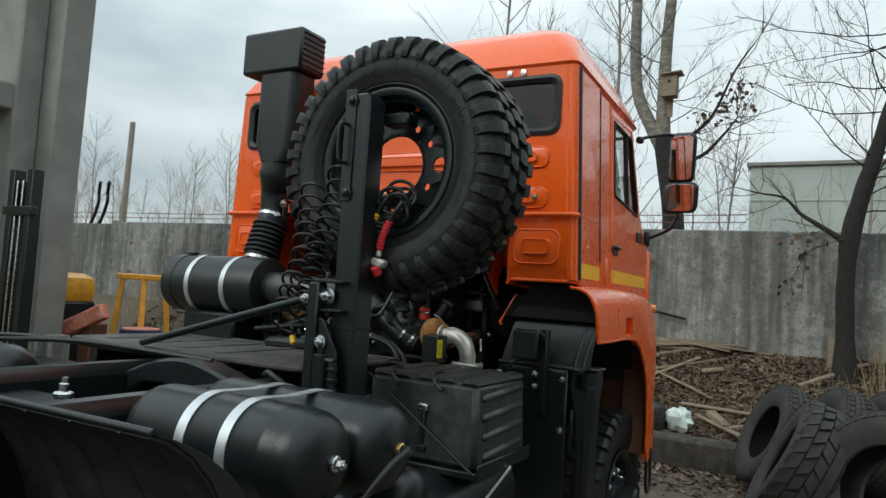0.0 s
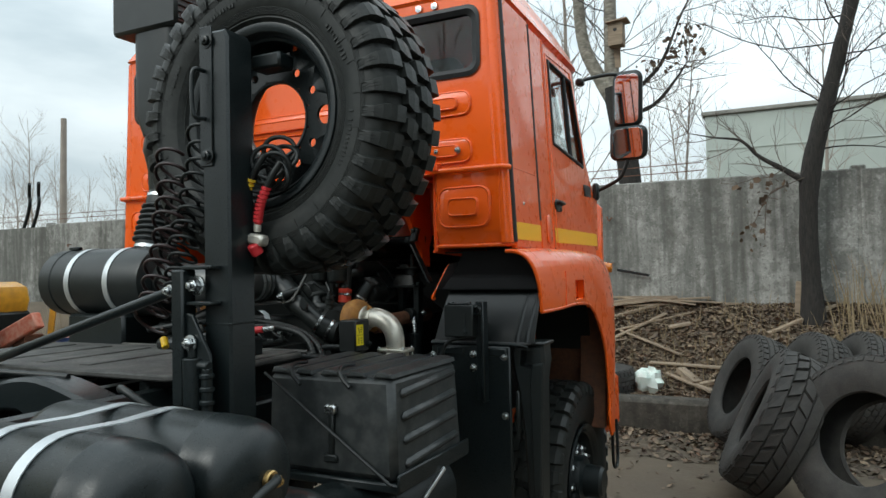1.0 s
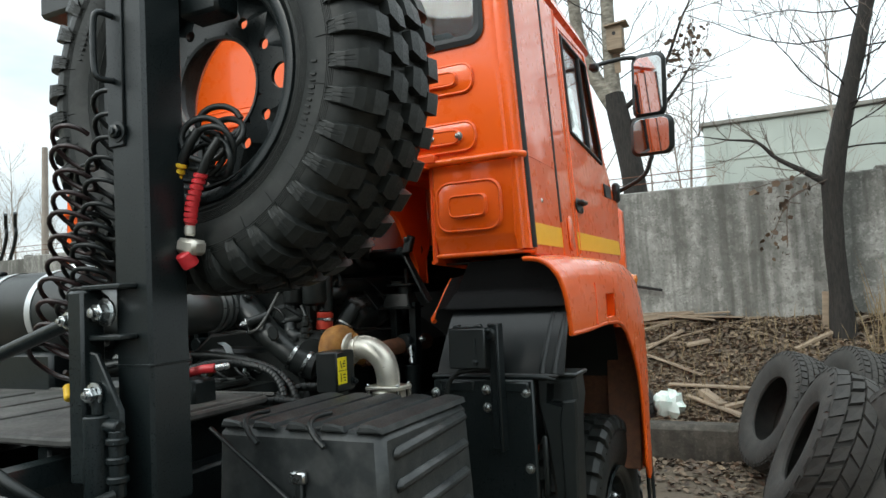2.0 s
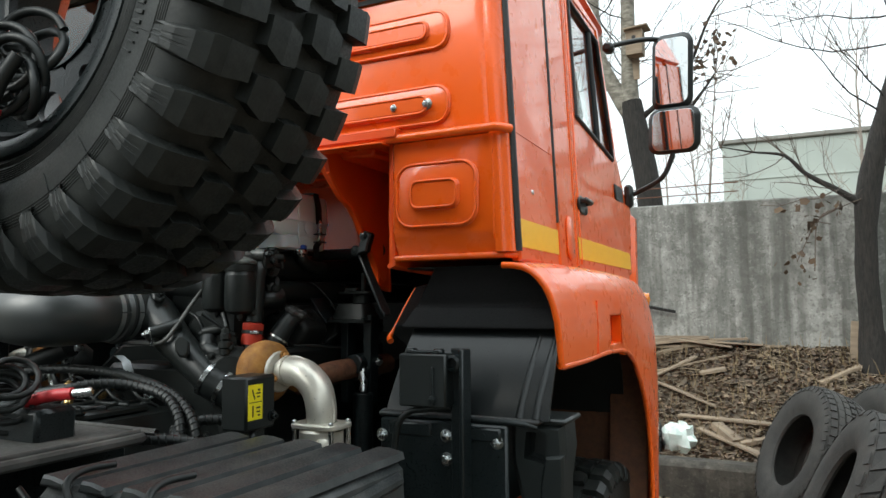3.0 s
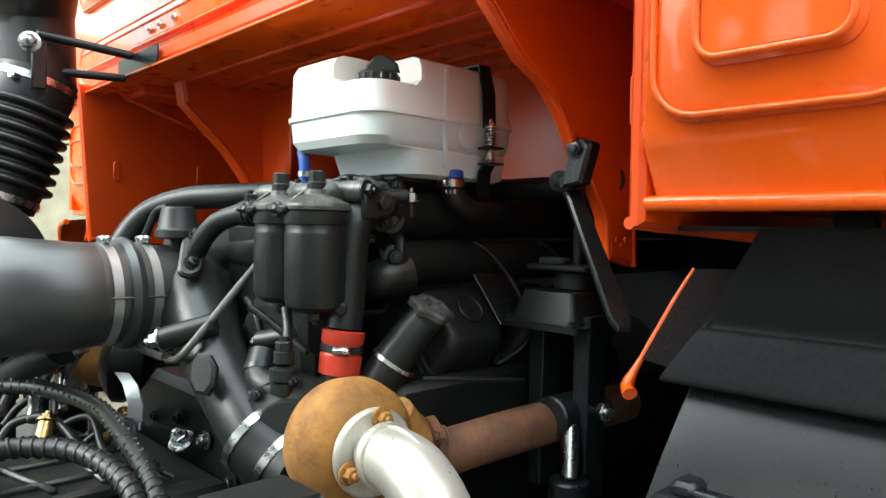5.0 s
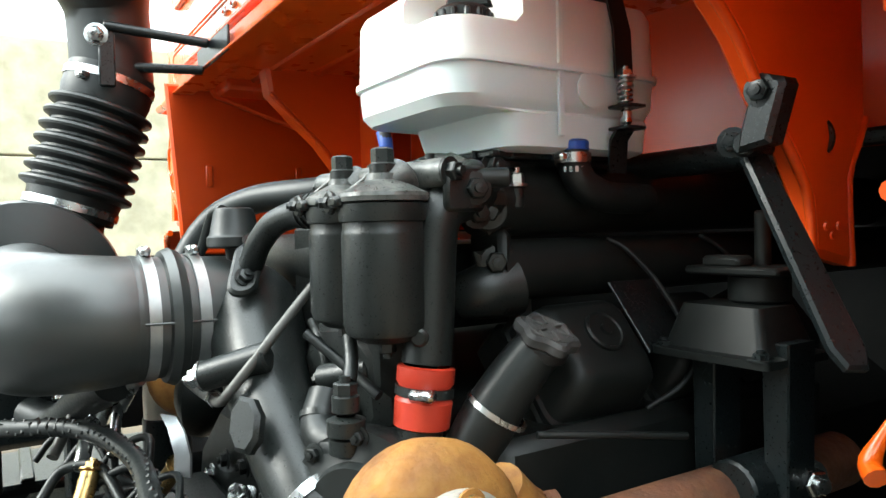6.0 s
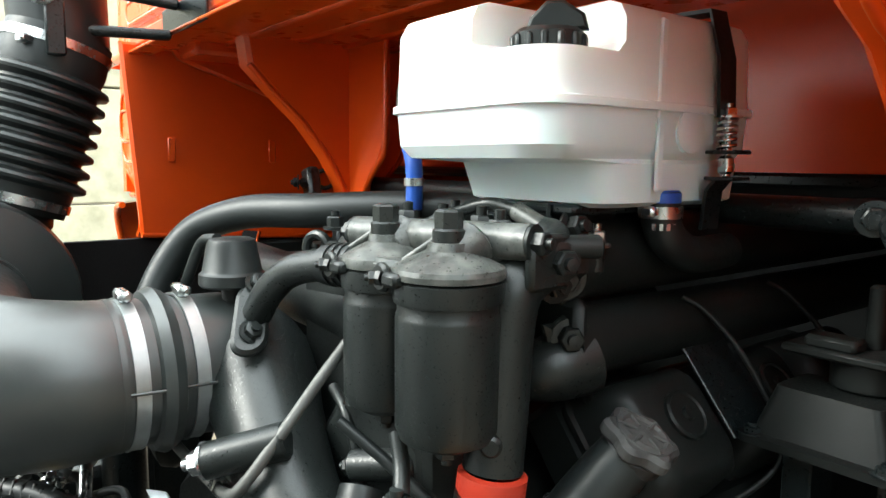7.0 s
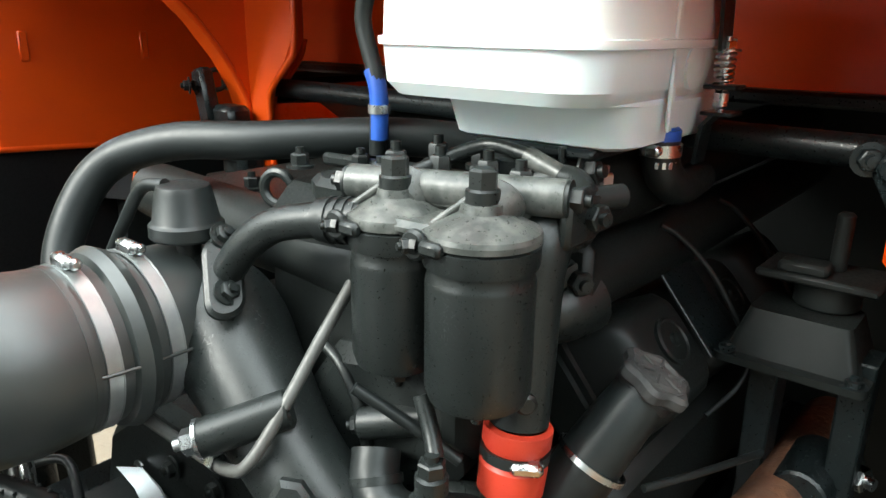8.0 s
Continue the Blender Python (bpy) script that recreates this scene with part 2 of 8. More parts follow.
MACHY = mat("yellow_machine_paint", (0.72, 0.34, 0.02), (0.55, 0.26, 0.02), 0.45, 0, 8, 100, 0.1, 0.2)
BARRELB = mat("blue_barrel_paint", (0.03, 0.05, 0.14), (0.02, 0.035, 0.10), 0.5, 0, 12, 100, 0.1)
SALMON = mat("faded_red_paint", (0.55, 0.13, 0.07), (0.62, 0.30, 0.22), 0.6, 0, 12, 100, 0.2)
BAGM = mat("pale_green_plastic_bag", (0.62, 0.74, 0.68), (0.75, 0.80, 0.76), 0.3, 0, 14, 90, 0.3)
INTERIOR = mat("dark_cab_interior", (0.035, 0.033, 0.032), None, 0.8, 0, 12, 100, 0.1)


def coolant_line(m, tone, level):
    """The plastic is see-through enough to show the coolant: a cooler tone up to the level."""
    nt = m.node_tree
    p = nt.nodes["Principled BSDF"]
    src = p.inputs["Base Color"].links[0].from_socket
    tc = nt.nodes.new("ShaderNodeTexCoord")
    sp = nt.nodes.new("ShaderNodeSeparateXYZ")
    nt.links.new(tc.outputs["Object"], sp.inputs[0])
    r = nt.nodes.new("ShaderNodeMapRange")
    r.inputs["From Min"].default_value, r.inputs["From Max"].default_value = level + 0.003, level - 0.003
    nt.links.new(sp.outputs["Z"], r.inputs["Value"])
    k = nt.nodes.new("ShaderNodeMix")
    k.data_type = "RGBA"
    nt.links.new(r.outputs[0], k.inputs["Factor"])
    nt.links.new(src, k.inputs["A"])
    k.inputs["B"].default_value = (*tone, 1)
    nt.links.new(k.outputs["Result"], p.inputs["Base Color"])


coolant_line(WHITE, (0.66, 0.73, 0.74), 1.999)


def glass(name, tint, rough=0.02):
    m = bpy.data.materials.new(name)
    m.use_nodes = True
    p = m.node_tree.nodes["Principled BSDF"]
    p.inputs["Base Color"].default_value = (*tint, 1)
    p.inputs["Roughness"].default_value, p.inputs["IOR"].default_value = rough, 1.5
    p.inputs["Transmission Weight"].default_value = 1.0
    return m


GLASS = glass("window_glass", (0.72, 0.78, 0.76))
TINTED = glass("tinted_rear_glass", (0.26, 0.30, 0.29))
MIRROR = bpy.data.materials.new("mirror_glass")
MIRROR.use_nodes = True
mp_ = MIRROR.node_tree.nodes["Principled BSDF"]
mp_.inputs["Base Color"].default_value, mp_.inputs["Metallic"].default_value, mp_.inputs["Roughness"].default_value = (0.8, 0.82, 0.84, 1), 1.0, 0.03


def leaf_material(name, tones):
    m = bpy.data.materials.new(name)
    m.use_nodes = True
    nt = m.node_tree
    p = nt.nodes["Principled BSDF"]
    g = nt.nodes.new("ShaderNodeNewGeometry")
    r = nt.nodes.new("ShaderNodeValToRGB")
    els = r.color_ramp.elements
    for k, c in enumerate(tones):
        e = els[k] if k < 2 else els.new(k / (len(tones) - 1))
        e.color = (*c, 1)
    for k, e in enumerate(els):
        e.position = k / (len(tones) - 1)
    nt.links.new(g.outputs["Random Per Island"], r.inputs["Fac"])
    nt.links.new(r.outputs[0], p.inputs["Base Color"])
    p.inputs["Roughness"].default_value = 0.8
    return m


LITTER = leaf_material("dry_leaf_litter", ((0.10, 0.065, 0.042), (0.17, 0.11, 0.070), (0.045, 0.034, 0.026), (0.27, 0.20, 0.13), (0.085, 0.066, 0.050), (0.14, 0.105, 0.075), (0.035, 0.028, 0.022)))
GRASSM = leaf_material("dry_grass", ((0.20, 0.15, 0.08), (0.28, 0.21, 0.12), (0.15, 0.11, 0.06)))
DEADLEAF = leaf_material("dead_leaf", ((0.07, 0.045, 0.03), (0.11, 0.07, 0.04), (0.05, 0.035, 0.025)))


# ---- shaping tools ----
def unit(v):
    return Vector(v).normalized()


def basis(axis):
    n = unit(axis)
    u = n.cross(Vector((0, 0, 1)) if abs(n.z) < 0.9 else Vector((0, 1, 0))).normalized()
    return u, n.cross(u), n


def smooth_path(pts, k):
    """Catmull-Rom through pts, k steps a span."""
    p = [Vector(q) for q in pts]
    if k <= 1 or len(p) < 3:
        return p
    p = [2 * p[0] - p[1]] + p + [2 * p[-1] - p[-2]]
    out = []
    for i in range(1, len(p) - 2):
        a, b, c, d = p[i - 1:i + 3]
        for j in range(k):
            t = j / k
            out.append(0.5 * (2 * b + (c - a) * t + (2 * a - 5 * b + 4 * c - d) * t * t + (3 * b - a - 3 * c + d) * t ** 3))
    return out + [p[-2]]


class G:
    """A growing mesh: lists of corners and faces."""

    def __init__(self):
        self.v, self.f = [], []

    def add(self, vs, fs):
        n = len(self.v)
        self.v += [tuple(p) for p in vs]
        self.f += [tuple(i + n for i in q) for q in fs]
        return self

    def box(self, c, s, b=0.004, rot=(0, 0, 0)):
        """A box with chamfered edges."""
        h = [x / 2 for x in s]
        b = min(b, *(0.45 * x for x in s))
        m = pose(*c, *rot)
        vs, idx = [], {}
        for sx in (-1, 1):
            for sy in (-1, 1):
                for sz in (-1, 1):
                    for ax in range(3):
                        p = [sx * (h[0] - b), sy * (h[1] - b), sz * (h[2] - b)]
                        p[ax] = (sx, sy, sz)[ax] * h[ax]
                        idx[sx, sy, sz, ax] = len(vs)
                        vs.append(m @ Vector(p))
        fs = []
        for ax in range(3):
            o1, o2 = (ax + 1) % 3, (ax + 2) % 3
            for sg in (-1, 1):
                ring = []
                for a, bb in ((-1, -1), (1, -1), (1, 1), (-1, 1)):
                    k = [0, 0, 0]
                    k[ax], k[o1], k[o2] = sg, a, bb
                    ring.append(idx[k[0], k[1], k[2], ax])
                fs.append(ring if sg > 0 else ring[::-1])
        for ax in range(3):
            o1, o2 = (ax + 1) % 3, (ax + 2) % 3
            for a in (-1, 1):
                for bb in (-1, 1):
                    q = []
                    for t_, which in ((-1, o1), (1, o1), (1, o2), (-1, o2)):
                        k = [0, 0, 0]
                        k[ax], k[o1], k[o2] = t_, a, bb
                        q.append(idx[k[0], k[1], k[2], which])
                    fs.append(q if a * bb > 0 else q[::-1])
        for sx in (-1, 1):
            for sy in (-1, 1):
                for sz in (-1, 1):
                    q = [idx[sx, sy, sz, k] for k in range(3)]
                    fs.append(q if sx * sy * sz > 0 else q[::-1])
        return self.add(vs, fs)

    def tube(self, pts, r, n=10, k=6, caps=True):
        """A round bar swept along a smoothed path; r may be a list along the given points."""
        path = smooth_path(pts, k)
        n = max(n, 10) if caps and n != 4 else n
        rs = [r] * len(path) if not isinstance(r, (list, tuple)) else [float(q) for q in np.interp(np.linspace(0, 1, len(path)), np.linspace(0, 1, len(r)), r)]
        u, w, _ = basis(path[1] - path[0])
        vs, fs = [], []
        for i, p in enumerate(path):
            d = unit(path[min(i + 1, len(path) - 1)] - path[max(i - 1, 0)])
            u = (u - d * u.dot(d)).normalized()
            w = d.cross(u)
            vs += [p + rs[i] * (math.cos(a) * u + math.sin(a) * w) for a in (2 * math.pi * j / n for j in range(n))]
        for i in range(len(path) - 1):
            fs += [(i * n + j, i * n + (j + 1) % n, i * n + n + (j + 1) % n, i * n + n + j) for j in range(n)]
        if caps:
            fs += [tuple(range(n))[::-1], tuple((len(path) - 1) * n + j for j in range(n))]
        return self.add(vs, fs)

    def lathe(self, prof, o, axis, n=28, closed=False):
        """prof: (radius, height along axis) in order; closed joins the last to the first."""
        u, w, d = basis(axis)
        o = Vector(o)
        vs, fs, m = [], [], len(prof)
        for r, h in prof:
            r = max(r, 1e-4)
            vs += [o + d * h + r * (math.cos(a) * u + math.sin(a) * w) for a in (2 * math.pi * j / n for j in range(n))]
        for i in range(m if closed else m - 1):
            k = (i + 1) % m
            fs += [(i * n + j, i * n + (j + 1) % n, k * n + (j + 1) % n, k * n + j) for j in range(n)]
        return self.add(vs, fs)

    def cyl(self, p0, p1, r, r2=None, n=20, b=0.003):
        p0, p1 = Vector(p0), Vector(p1)
        h, r2 = (p1 - p0).length, r if r2 is None else r2
        b = min(b, h * 0.3, r * 0.5, r2 * 0.5)
        return self.lathe([(0, 0), (r - b, 0), (r, b), (r2, h - b), (r2 - b, h), (0, h)], p0, p1 - p0, n)

    def prism(self, outline, o, u, w, depth, b=0.003):
        """An outline in the plane (u, w) at o, made depth thick along u x w, its rims chamfered."""
        o, u, w = Vector(o), unit(u), unit(w)
        d = u.cross(w).normalized()
        pts = [Vector((x, y)) for x, y in outline]
        area = sum(a.x * c.y - c.x * a.y for a, c in zip(pts, pts[1:] + pts[:1]))
        if area < 0:
            pts.reverse()
        n = len(pts)
        inn = []
        for i, p in enumerate(pts):
            e1, e2 = (p - pts[i - 1]).normalized(), (pts[(i + 1) % n] - p).normalized()
            nn = Vector((-e1.y - e2.y, e1.x + e2.x))
            nn = nn.normalized() if nn.length > 1e-6 else Vector((-e1.y, e1.x))
            inn.append(p + nn * b / max(0.4, nn.dot(Vector((-e1.y, e1.x)))))
        b2 = min(b, depth * 0.4)
        vs = []
        for ring, h in ((inn, 0), (pts, b2), (pts, depth - b2), (inn, depth)):
            vs += [o + u * p.x + w * p.y + d * h for p in ring]
        fs = [tuple(range(n))[::-1], tuple(range(3 * n, 4 * n))]
        for k in range(3):
            fs += [(k * n + j, k * n + (j + 1) % n, k * n + n + (j + 1) % n, k * n + n + j) for j in range(n)]
        return self.add(vs, fs)

    def strip(self, path, width_vec, thick):
        """A sheet: a path of points swept by width_vec, with a thickness."""
        p = [Vector(q) for q in path]
        wv = Vector(width_vec)
        n = len(p)
        nor = []
        for i in range(n):
            d = p[min(i + 1, n - 1)] - p[max(i - 1, 0)]
            nor.append(d.cross(wv).normalized())
        vs = []
        for q, m in zip(p, nor):
            vs += [q, q + wv, q + wv + m * thick, q + m * thick]
        fs = [(0, 1, 2, 3)[::-1], tuple(4 * (n - 1) + k for k in range(4))]
        for i in range(n - 1):
            fs += [(4 * i + k, 4 * i + (k + 1) % 4, 4 * i + 4 + (k + 1) % 4, 4 * i + 4 + k) for k in range(4)]
        return self.add(vs, fs)

    def helix(self, p0, p1, rr, r, turns, n=6, wob=0.0):
        p0, p1 = Vector(p0), Vector(p1)
        u, w, _ = basis(p1 - p0)
        m = int(turns * 14)
        pts = []
        for i in range(m + 1):
            a, t = 2 * math.pi * turns * i / m, i / m
            q = rr * (1 + wob * math.sin(3.1 * a / 6.28 + 1) * 0.5)
            pts.append(p0.lerp(p1, t) + q * (math.cos(a) * u + math.sin(a) * w) + Vector((wob * 0.03 * math.sin(5 * t), wob * 0.03 * math.sin(7 * t + 1), 0)))
        return self.tube(pts, r, n, 1)

    def bolt(self, p, axis, r=0.012, h=0.012, washer=True):
        p, d = Vector(p), unit(axis)
        if washer:
            self.lathe([(0, 0), (r * 1.5, 0), (r * 1.5, h * 0.2), (r, h * 0.25)], p, d, 14)
        self.lathe([(r, h * 0.2), (r, h * 0.9), (r * 0.85, h), (0, h)], p, d, 6)
        self.lathe([(r * 0.5, h), (r * 0.5, h * 1.4), (0, h * 1.45)], p, d, 10)
        return self

    def band(self, c, axis, r, w, t=0.0025, n=32):
        """A hoop round axis at c."""
        return self.lathe([(r, -w / 2), (r + t, -w / 2), (r + t, w / 2), (r, w / 2)], c, axis, n, True)


def rounded(w, h, r, k=5):
    """Outline of a rounded rectangle about the origin."""
    out = []
    for cx, cy, a0 in ((w / 2 - r, h / 2 - r, 0), (-w / 2 + r, h / 2 - r, 90), (-w / 2 + r, -h / 2 + r, 180), (w / 2 - r, -h / 2 + r, 270)):
        out += [(cx + r * math.cos(radians(a0 + 90 * i / k)), cy + r * math.sin(radians(a0 + 90 * i / k))) for i in range(k + 1)]
    return out


def part(name, g, material, parent, label="", angle=38):
    me = bpy.data.meshes.new(name)
    me.from_pydata(g.v, [], g.f)
    bm = bmesh.new()
    bm.from_mesh(me)
    bmesh.ops.remove_doubles(bm, verts=bm.verts, dist=2e-5)
    bmesh.ops.recalc_face_normals(bm, faces=bm.faces)
    bm.to_mesh(me)
    bm.free()
    me.polygons.foreach_set("use_smooth", [True] * len(me.polygons))
    me.set_sharp_from_angle(angle=radians(angle))
    me.materials.append(material)
    ob = new(name, me)
    if parent:
        ob.parent = parent
    if label:
        tagged(ob, label)
    return ob


def carve(g, cutters, name="carved"):
    """g with the cutters taken out of it."""
    obs = []
    for k in (g, *cutters):
        me = bpy.data.meshes.new("tmp")
        me.from_pydata(k.v, [], k.f)
        bm = bmesh.new()
        bm.from_mesh(me)
        bmesh.ops.remove_doubles(bm, verts=bm.verts, dist=1e-5)
        bmesh.ops.recalc_face_normals(bm, faces=bm.faces)
        bm.to_mesh(me)
        bm.free()
        obs.append(new("tmp", me))
    for c in obs[1:]:
        md = obs[0].modifiers.new("cut", "BOOLEAN")
        md.operation, md.solver, md.object = "DIFFERENCE", "EXACT", c
    dg = bpy.context.evaluated_depsgraph_get()
    me = bpy.data.meshes.new_from_object(obs[0].evaluated_get(dg))
    out = G()
    out.add([v.co for v in me.vertices], [tuple(p.vertices) for p in me.polygons])
    for o in obs:
        bpy.data.objects.remove(o)
    return out


# ---- ground, fence, yard ----
def lie(x, y):
    """Height of the ground: flat yard, then a bank behind the kerb that rises to the fence."""
    t = min(max((y - 4.95) / 1.7, 0.0), 1.0)
    k = t * t * (3 - 2 * t)
    bank = 0.24 + 0.98 * k if y > 4.9 else 0.0
    rough = 0.05 * noise.noise(Vector((x * 1.1, y * 1.1, 0))) + 0.02 * noise.noise(Vector((x * 4, y * 4, 3)))
    return bank + rough * (1.4 if y > 5.0 else 0.3)


def ground_sheet():
    xs = [-900, -300, -120, -60, -35, -22] + list(np.arange(-14, 9.01, 0.22)) + [12, 18, 30, 60, 150, 400, 900]
    ys = [-900, -300, -100, -40, -20, -12] + list(np.arange(-7, 4.6, 0.4)) + [4.8, 4.88, 4.92] + list(np.arange(5.0, 8.4, 0.16)) + [10, 14, 22, 40, 90, 250, 900]
    g = G()
    g.v = [(float(x), float(y), lie(x, y) if abs(x) < 40 and abs(y) < 30 else (1.2 if y > 5 else 0.0)) for y in ys for x in xs]
    n = len(xs)
    g.f = [(j * n + i, j * n + i + 1, j * n + n + i + 1, j * n + n + i) for j in range(len(ys) - 1) for i in range(n - 1)]
    return tagged(part("ground", g, SOIL, None, angle=180), "packed brown dirt yard rising to a leaf-covered bank", "ground", kind="structure")


ground_sheet()

kerb = tagged(new("kerb"), "low weathered concrete kerb below the leafy bank", "kerb", kind="structure")
for i in range(5):
    g = G().box((-4.0 + i * 2.45, 4.86 + 0.03 * (i % 2), 0.12), (2.44, 0.24, 0.40 + 0.03 * (i % 3)), 0.05, (0, 0.3 * (i % 2), 0.5 * (i % 3 - 1)))
    part("kerb_stone", g, KERBST, kerb)

fence = tagged(new("fence"), "tall stained precast concrete panel fence", "fence", kind="structure")
FY = 6.6
for i in range(9):
    x0 = 2.98 - 3.62 * (i - 1)
    g = G().box((x0 - 1.8, FY + 0.06 + 0.012 * (i % 3), 1.6 + 0.02 * math.sin(i * 2.1)), (3.58, 0.12, 2.4), 0.015, (0, 0.25 * math.sin(i * 1.7), 0))
    p = part("fence_panel", g, CONCRETE, fence)
    if i < 5:
        h = G()
        for zz in (1.75, 2.35):
            h.tube([(x0 - 2.9, FY - 0.01, zz + 0.03), (x0 - 2.9, FY - 0.06, zz + 0.03), (x0 - 2.87, FY - 0.07, zz - 0.02), (x0 - 2.84, FY - 0.06, zz + 0.02), (x0 - 2.84, FY, zz + 0.02)], 0.008, 6, 4)
        part("lifting_loop", h, RUST_AND_SHADE, p)
    g = G().box((x0 + 0.01, FY + 0.09, 1.7), (0.16, 0.12, 2.3), 0.015)
    part("fence_post", g, CONCRETE, fence)
for zz, k in ((2.92, 0.5), (3.02, 1.0)):
    g = G().tube([(-30, FY + 0.06, zz + 0.02), (-22, FY + 0.06, zz), (-14, FY + 0.06, zz + 0.015 * k), (-7, FY + 0.06, zz - 0.03 * k), (0, FY + 0.06, zz), (1.3, FY + 0.06, zz + 0.01)], 0.006, 5, 4)
    part("fence_wire", g, RUST_AND_SHADE, fence)
for x in (-12.2, -11.9):
    g = G().tube([(x - 0.15, FY + 0.06, 2.75), (x, FY + 0.06, 3.05), (x + 0.12, FY + 0.03, 3.3), (x + 0.10, FY + 0.03, 3.45), (x + 0.30, FY - 0.1, 3.68)], 0.035, 6, 4)
    part("wire_bracket", g, BLACK, fence)

# unseen plain wall, added to close off the yard at the back
tagged(part("wall_south", G().box((6.0, -15.2, 1.4), (46.0, 0.4, 2.8), 0.03), CONC2, None), "unseen plain grey concrete wall added to close the yard", "wall", kind="structure")

# unseen wall, added so the cab's side paint mirrors less bright sky
tagged(part("wall_east", G().box((13.5, -4.0, 3.6), (0.4, 23.0, 7.2), 0.03), CONC2, None), "unseen plain grey wall added to darken reflections in the cab side", "wall", kind="structure")

# pale industrial building far behind the fence
bld = tagged(new("industrial_building"), "pale grey-green panel-clad industrial building behind the fence", "building")
g = G().box((7.0, 24.0, 3.1), (14.0, 8.0, 6.2), 0.03)
part("wall", g, SIDING, bld)
for i in range(9):
    part("panel_joint", G().box((0.6 + i * 1.55, 19.985, 3.1), (0.05, 0.03, 6.1), 0.005), SIDING, bld)
part("roof_edge", G().box((7.0, 24.0, 6.26), (14.2, 8.2, 0.12), 0.02), CONC2, bld)
for zz in (5.15,):
    part("panel_joint", G().box((7.0, 19.985, zz), (13.9, 0.03, 0.04), 0.005), SIDING, bld)

# concrete hall at the side of the yard
hall = tagged(new("concrete_hall"), "grey precast concrete workshop hall with a projecting column", "building")
part("column", G().box((-8.32, 3.2, 3.5), (0.55, 0.5, 7.4), 0.03, (0, 0.7, 0)), CONC2, hall)
part("wall", G().box((-9.45, 2.75, 4.0), (2.1, 0.4, 8.2), 0.03), CONC2, hall)
for k in range(3):
    part("wall_panel", G().box((-8.6, -3.3, 0.72 + 1.38 * k), (0.3, 11.2, 1.36), 0.015), YWALL, hall)
part("wall_beam", G().box((-9.2, 2.35, 4.25), (1.5, 0.55, 0.4), 0.03), CONC2, hall)
part("plinth", G().box((-8.2, 3.2, 0.35), (0.6, 0.56, 0.75), 0.03), CONCRETE, hall)
lift = tagged(new("forklift_mast"), "black steel forklift mast with chains beside the hall", "forklift")
for x in (-7.15, -6.75):
    part("mast_rail", G().box((x, 2.0, 1.5), (0.12, 0.16, 3.0), 0.01), BLACK, lift)
part("mast_plate", G().box((-6.95, 2.05, 2.6), (0.5, 0.06, 0.5), 0.01), BLACK, lift)
part("cross_bar", G().box((-6.95, 1.95, 2.45), (0.62, 0.1, 0.12), 0.01), BLACK, lift)
for x in (-7.02, -6.9):
    part("lift_chain", G().box((x, 1.93, 1.6), (0.03, 0.02, 2.5), 0.004), STEEL, lift)
part("hydraulic_ram", G().cyl((-6.95, 2.02, 0.3), (-6.95, 2.02, 2.5), 0.05), BLACK, lift)
part("mast_base", G().box((-6.95, 2.3, 0.25), (0.9, 0.9, 0.5), 0.05), BLACK, lift)

mach = tagged(new("yellow_machine"), "yellow engine cover of a parked yard machine", "machine")
part("cover", G().prism([(-0.45, 0), (0.35, 0), (0.42, 0.2), (0.36, 0.42), (0.1, 0.5), (-0.3, 0.5), (-0.45, 0.4)], (-9.4, 4.6, 1.17), (1, 0, 0), (0, 0, 1), 0.7, 0.05), MACHY, mach)
part("chassis", G().box((-9.5, 4.25, 0.6), (1.0, 0.75, 1.2), 0.05), BLACK, mach)
slab = tagged(new("painted_beam"), "faded red and white painted steel beam propped on the ground", "beam")
part("beam", G().box((-8.2, 3.7, 0.85), (1.35, 0.16, 0.24), 0.02, (0, -24, 8)), SALMON, slab)
for k in range(3):
    part("hole", G().cyl((-8.75 + 0.36 * k, 3.62 + 0.05 * k, 0.64 + 0.16 * k), (-8.75 + 0.36 * k, 3.60 + 0.05 * k, 0.64 + 0.16 * k), 0.05, n=12), BLACK, slab)
part("prop", G().box((-8.0, 3.9, 0.45), (0.3, 0.3, 0.9), 0.02), RUST_AND_SHADE, slab)
horse = tagged(new("trestle"), "yellow painted steel trestle standing in the yard", "trestle")
for x, dx in ((-7.72, -0.13), (-7.2, 0.13)):
    for y, dy in ((4.15, -0.1), (4.55, 0.1)):
        g = G()
        g.tube([(x + dx, y + dy, 0.0), (x, y, 1.66)], 0.055, 4, 1)
        part("leg", g, MACHY, horse)
part("top_bar", G().box((-7.46, 4.35, 1.68), (0.75, 0.5, 0.09), 0.015), MACHY, horse)
drum = tagged(new("barrel"), "dark blue steel drum with a pale lid", "barrel")
g = G().lathe([(0, 0), (0.29, 0), (0.3, 0.02), (0.3, 0.28), (0.312, 0.3), (0.3, 0.32), (0.3, 0.56), (0.312, 0.58), (0.3, 0.6), (0.3, 0.86), (0.31, 0.88), (0.29, 0.885), (0.285, 0.865), (0, 0.865)], (-7.0, 4.0, 0), (0, 0, 1))
part("drum_body", g, BARRELB, drum)
part("lid", G().cyl((-7.0, 4.0, 0.866), (-7.0, 4.0, 0.9), 0.27), SALMON, drum)
pole = tagged(new("utility_pole"), "weathered wooden utility pole behind the fence", "pole")
# the pole takes the same haze-paled tone as the far trees
part("shaft", G().tube([(-15.8, 10, 0.5), (-15.75, 10, 3.5), (-15.7, 10, 6.1)], [0.10, 0.09, 0.075], 12, 2), HAZETWIG, pole)

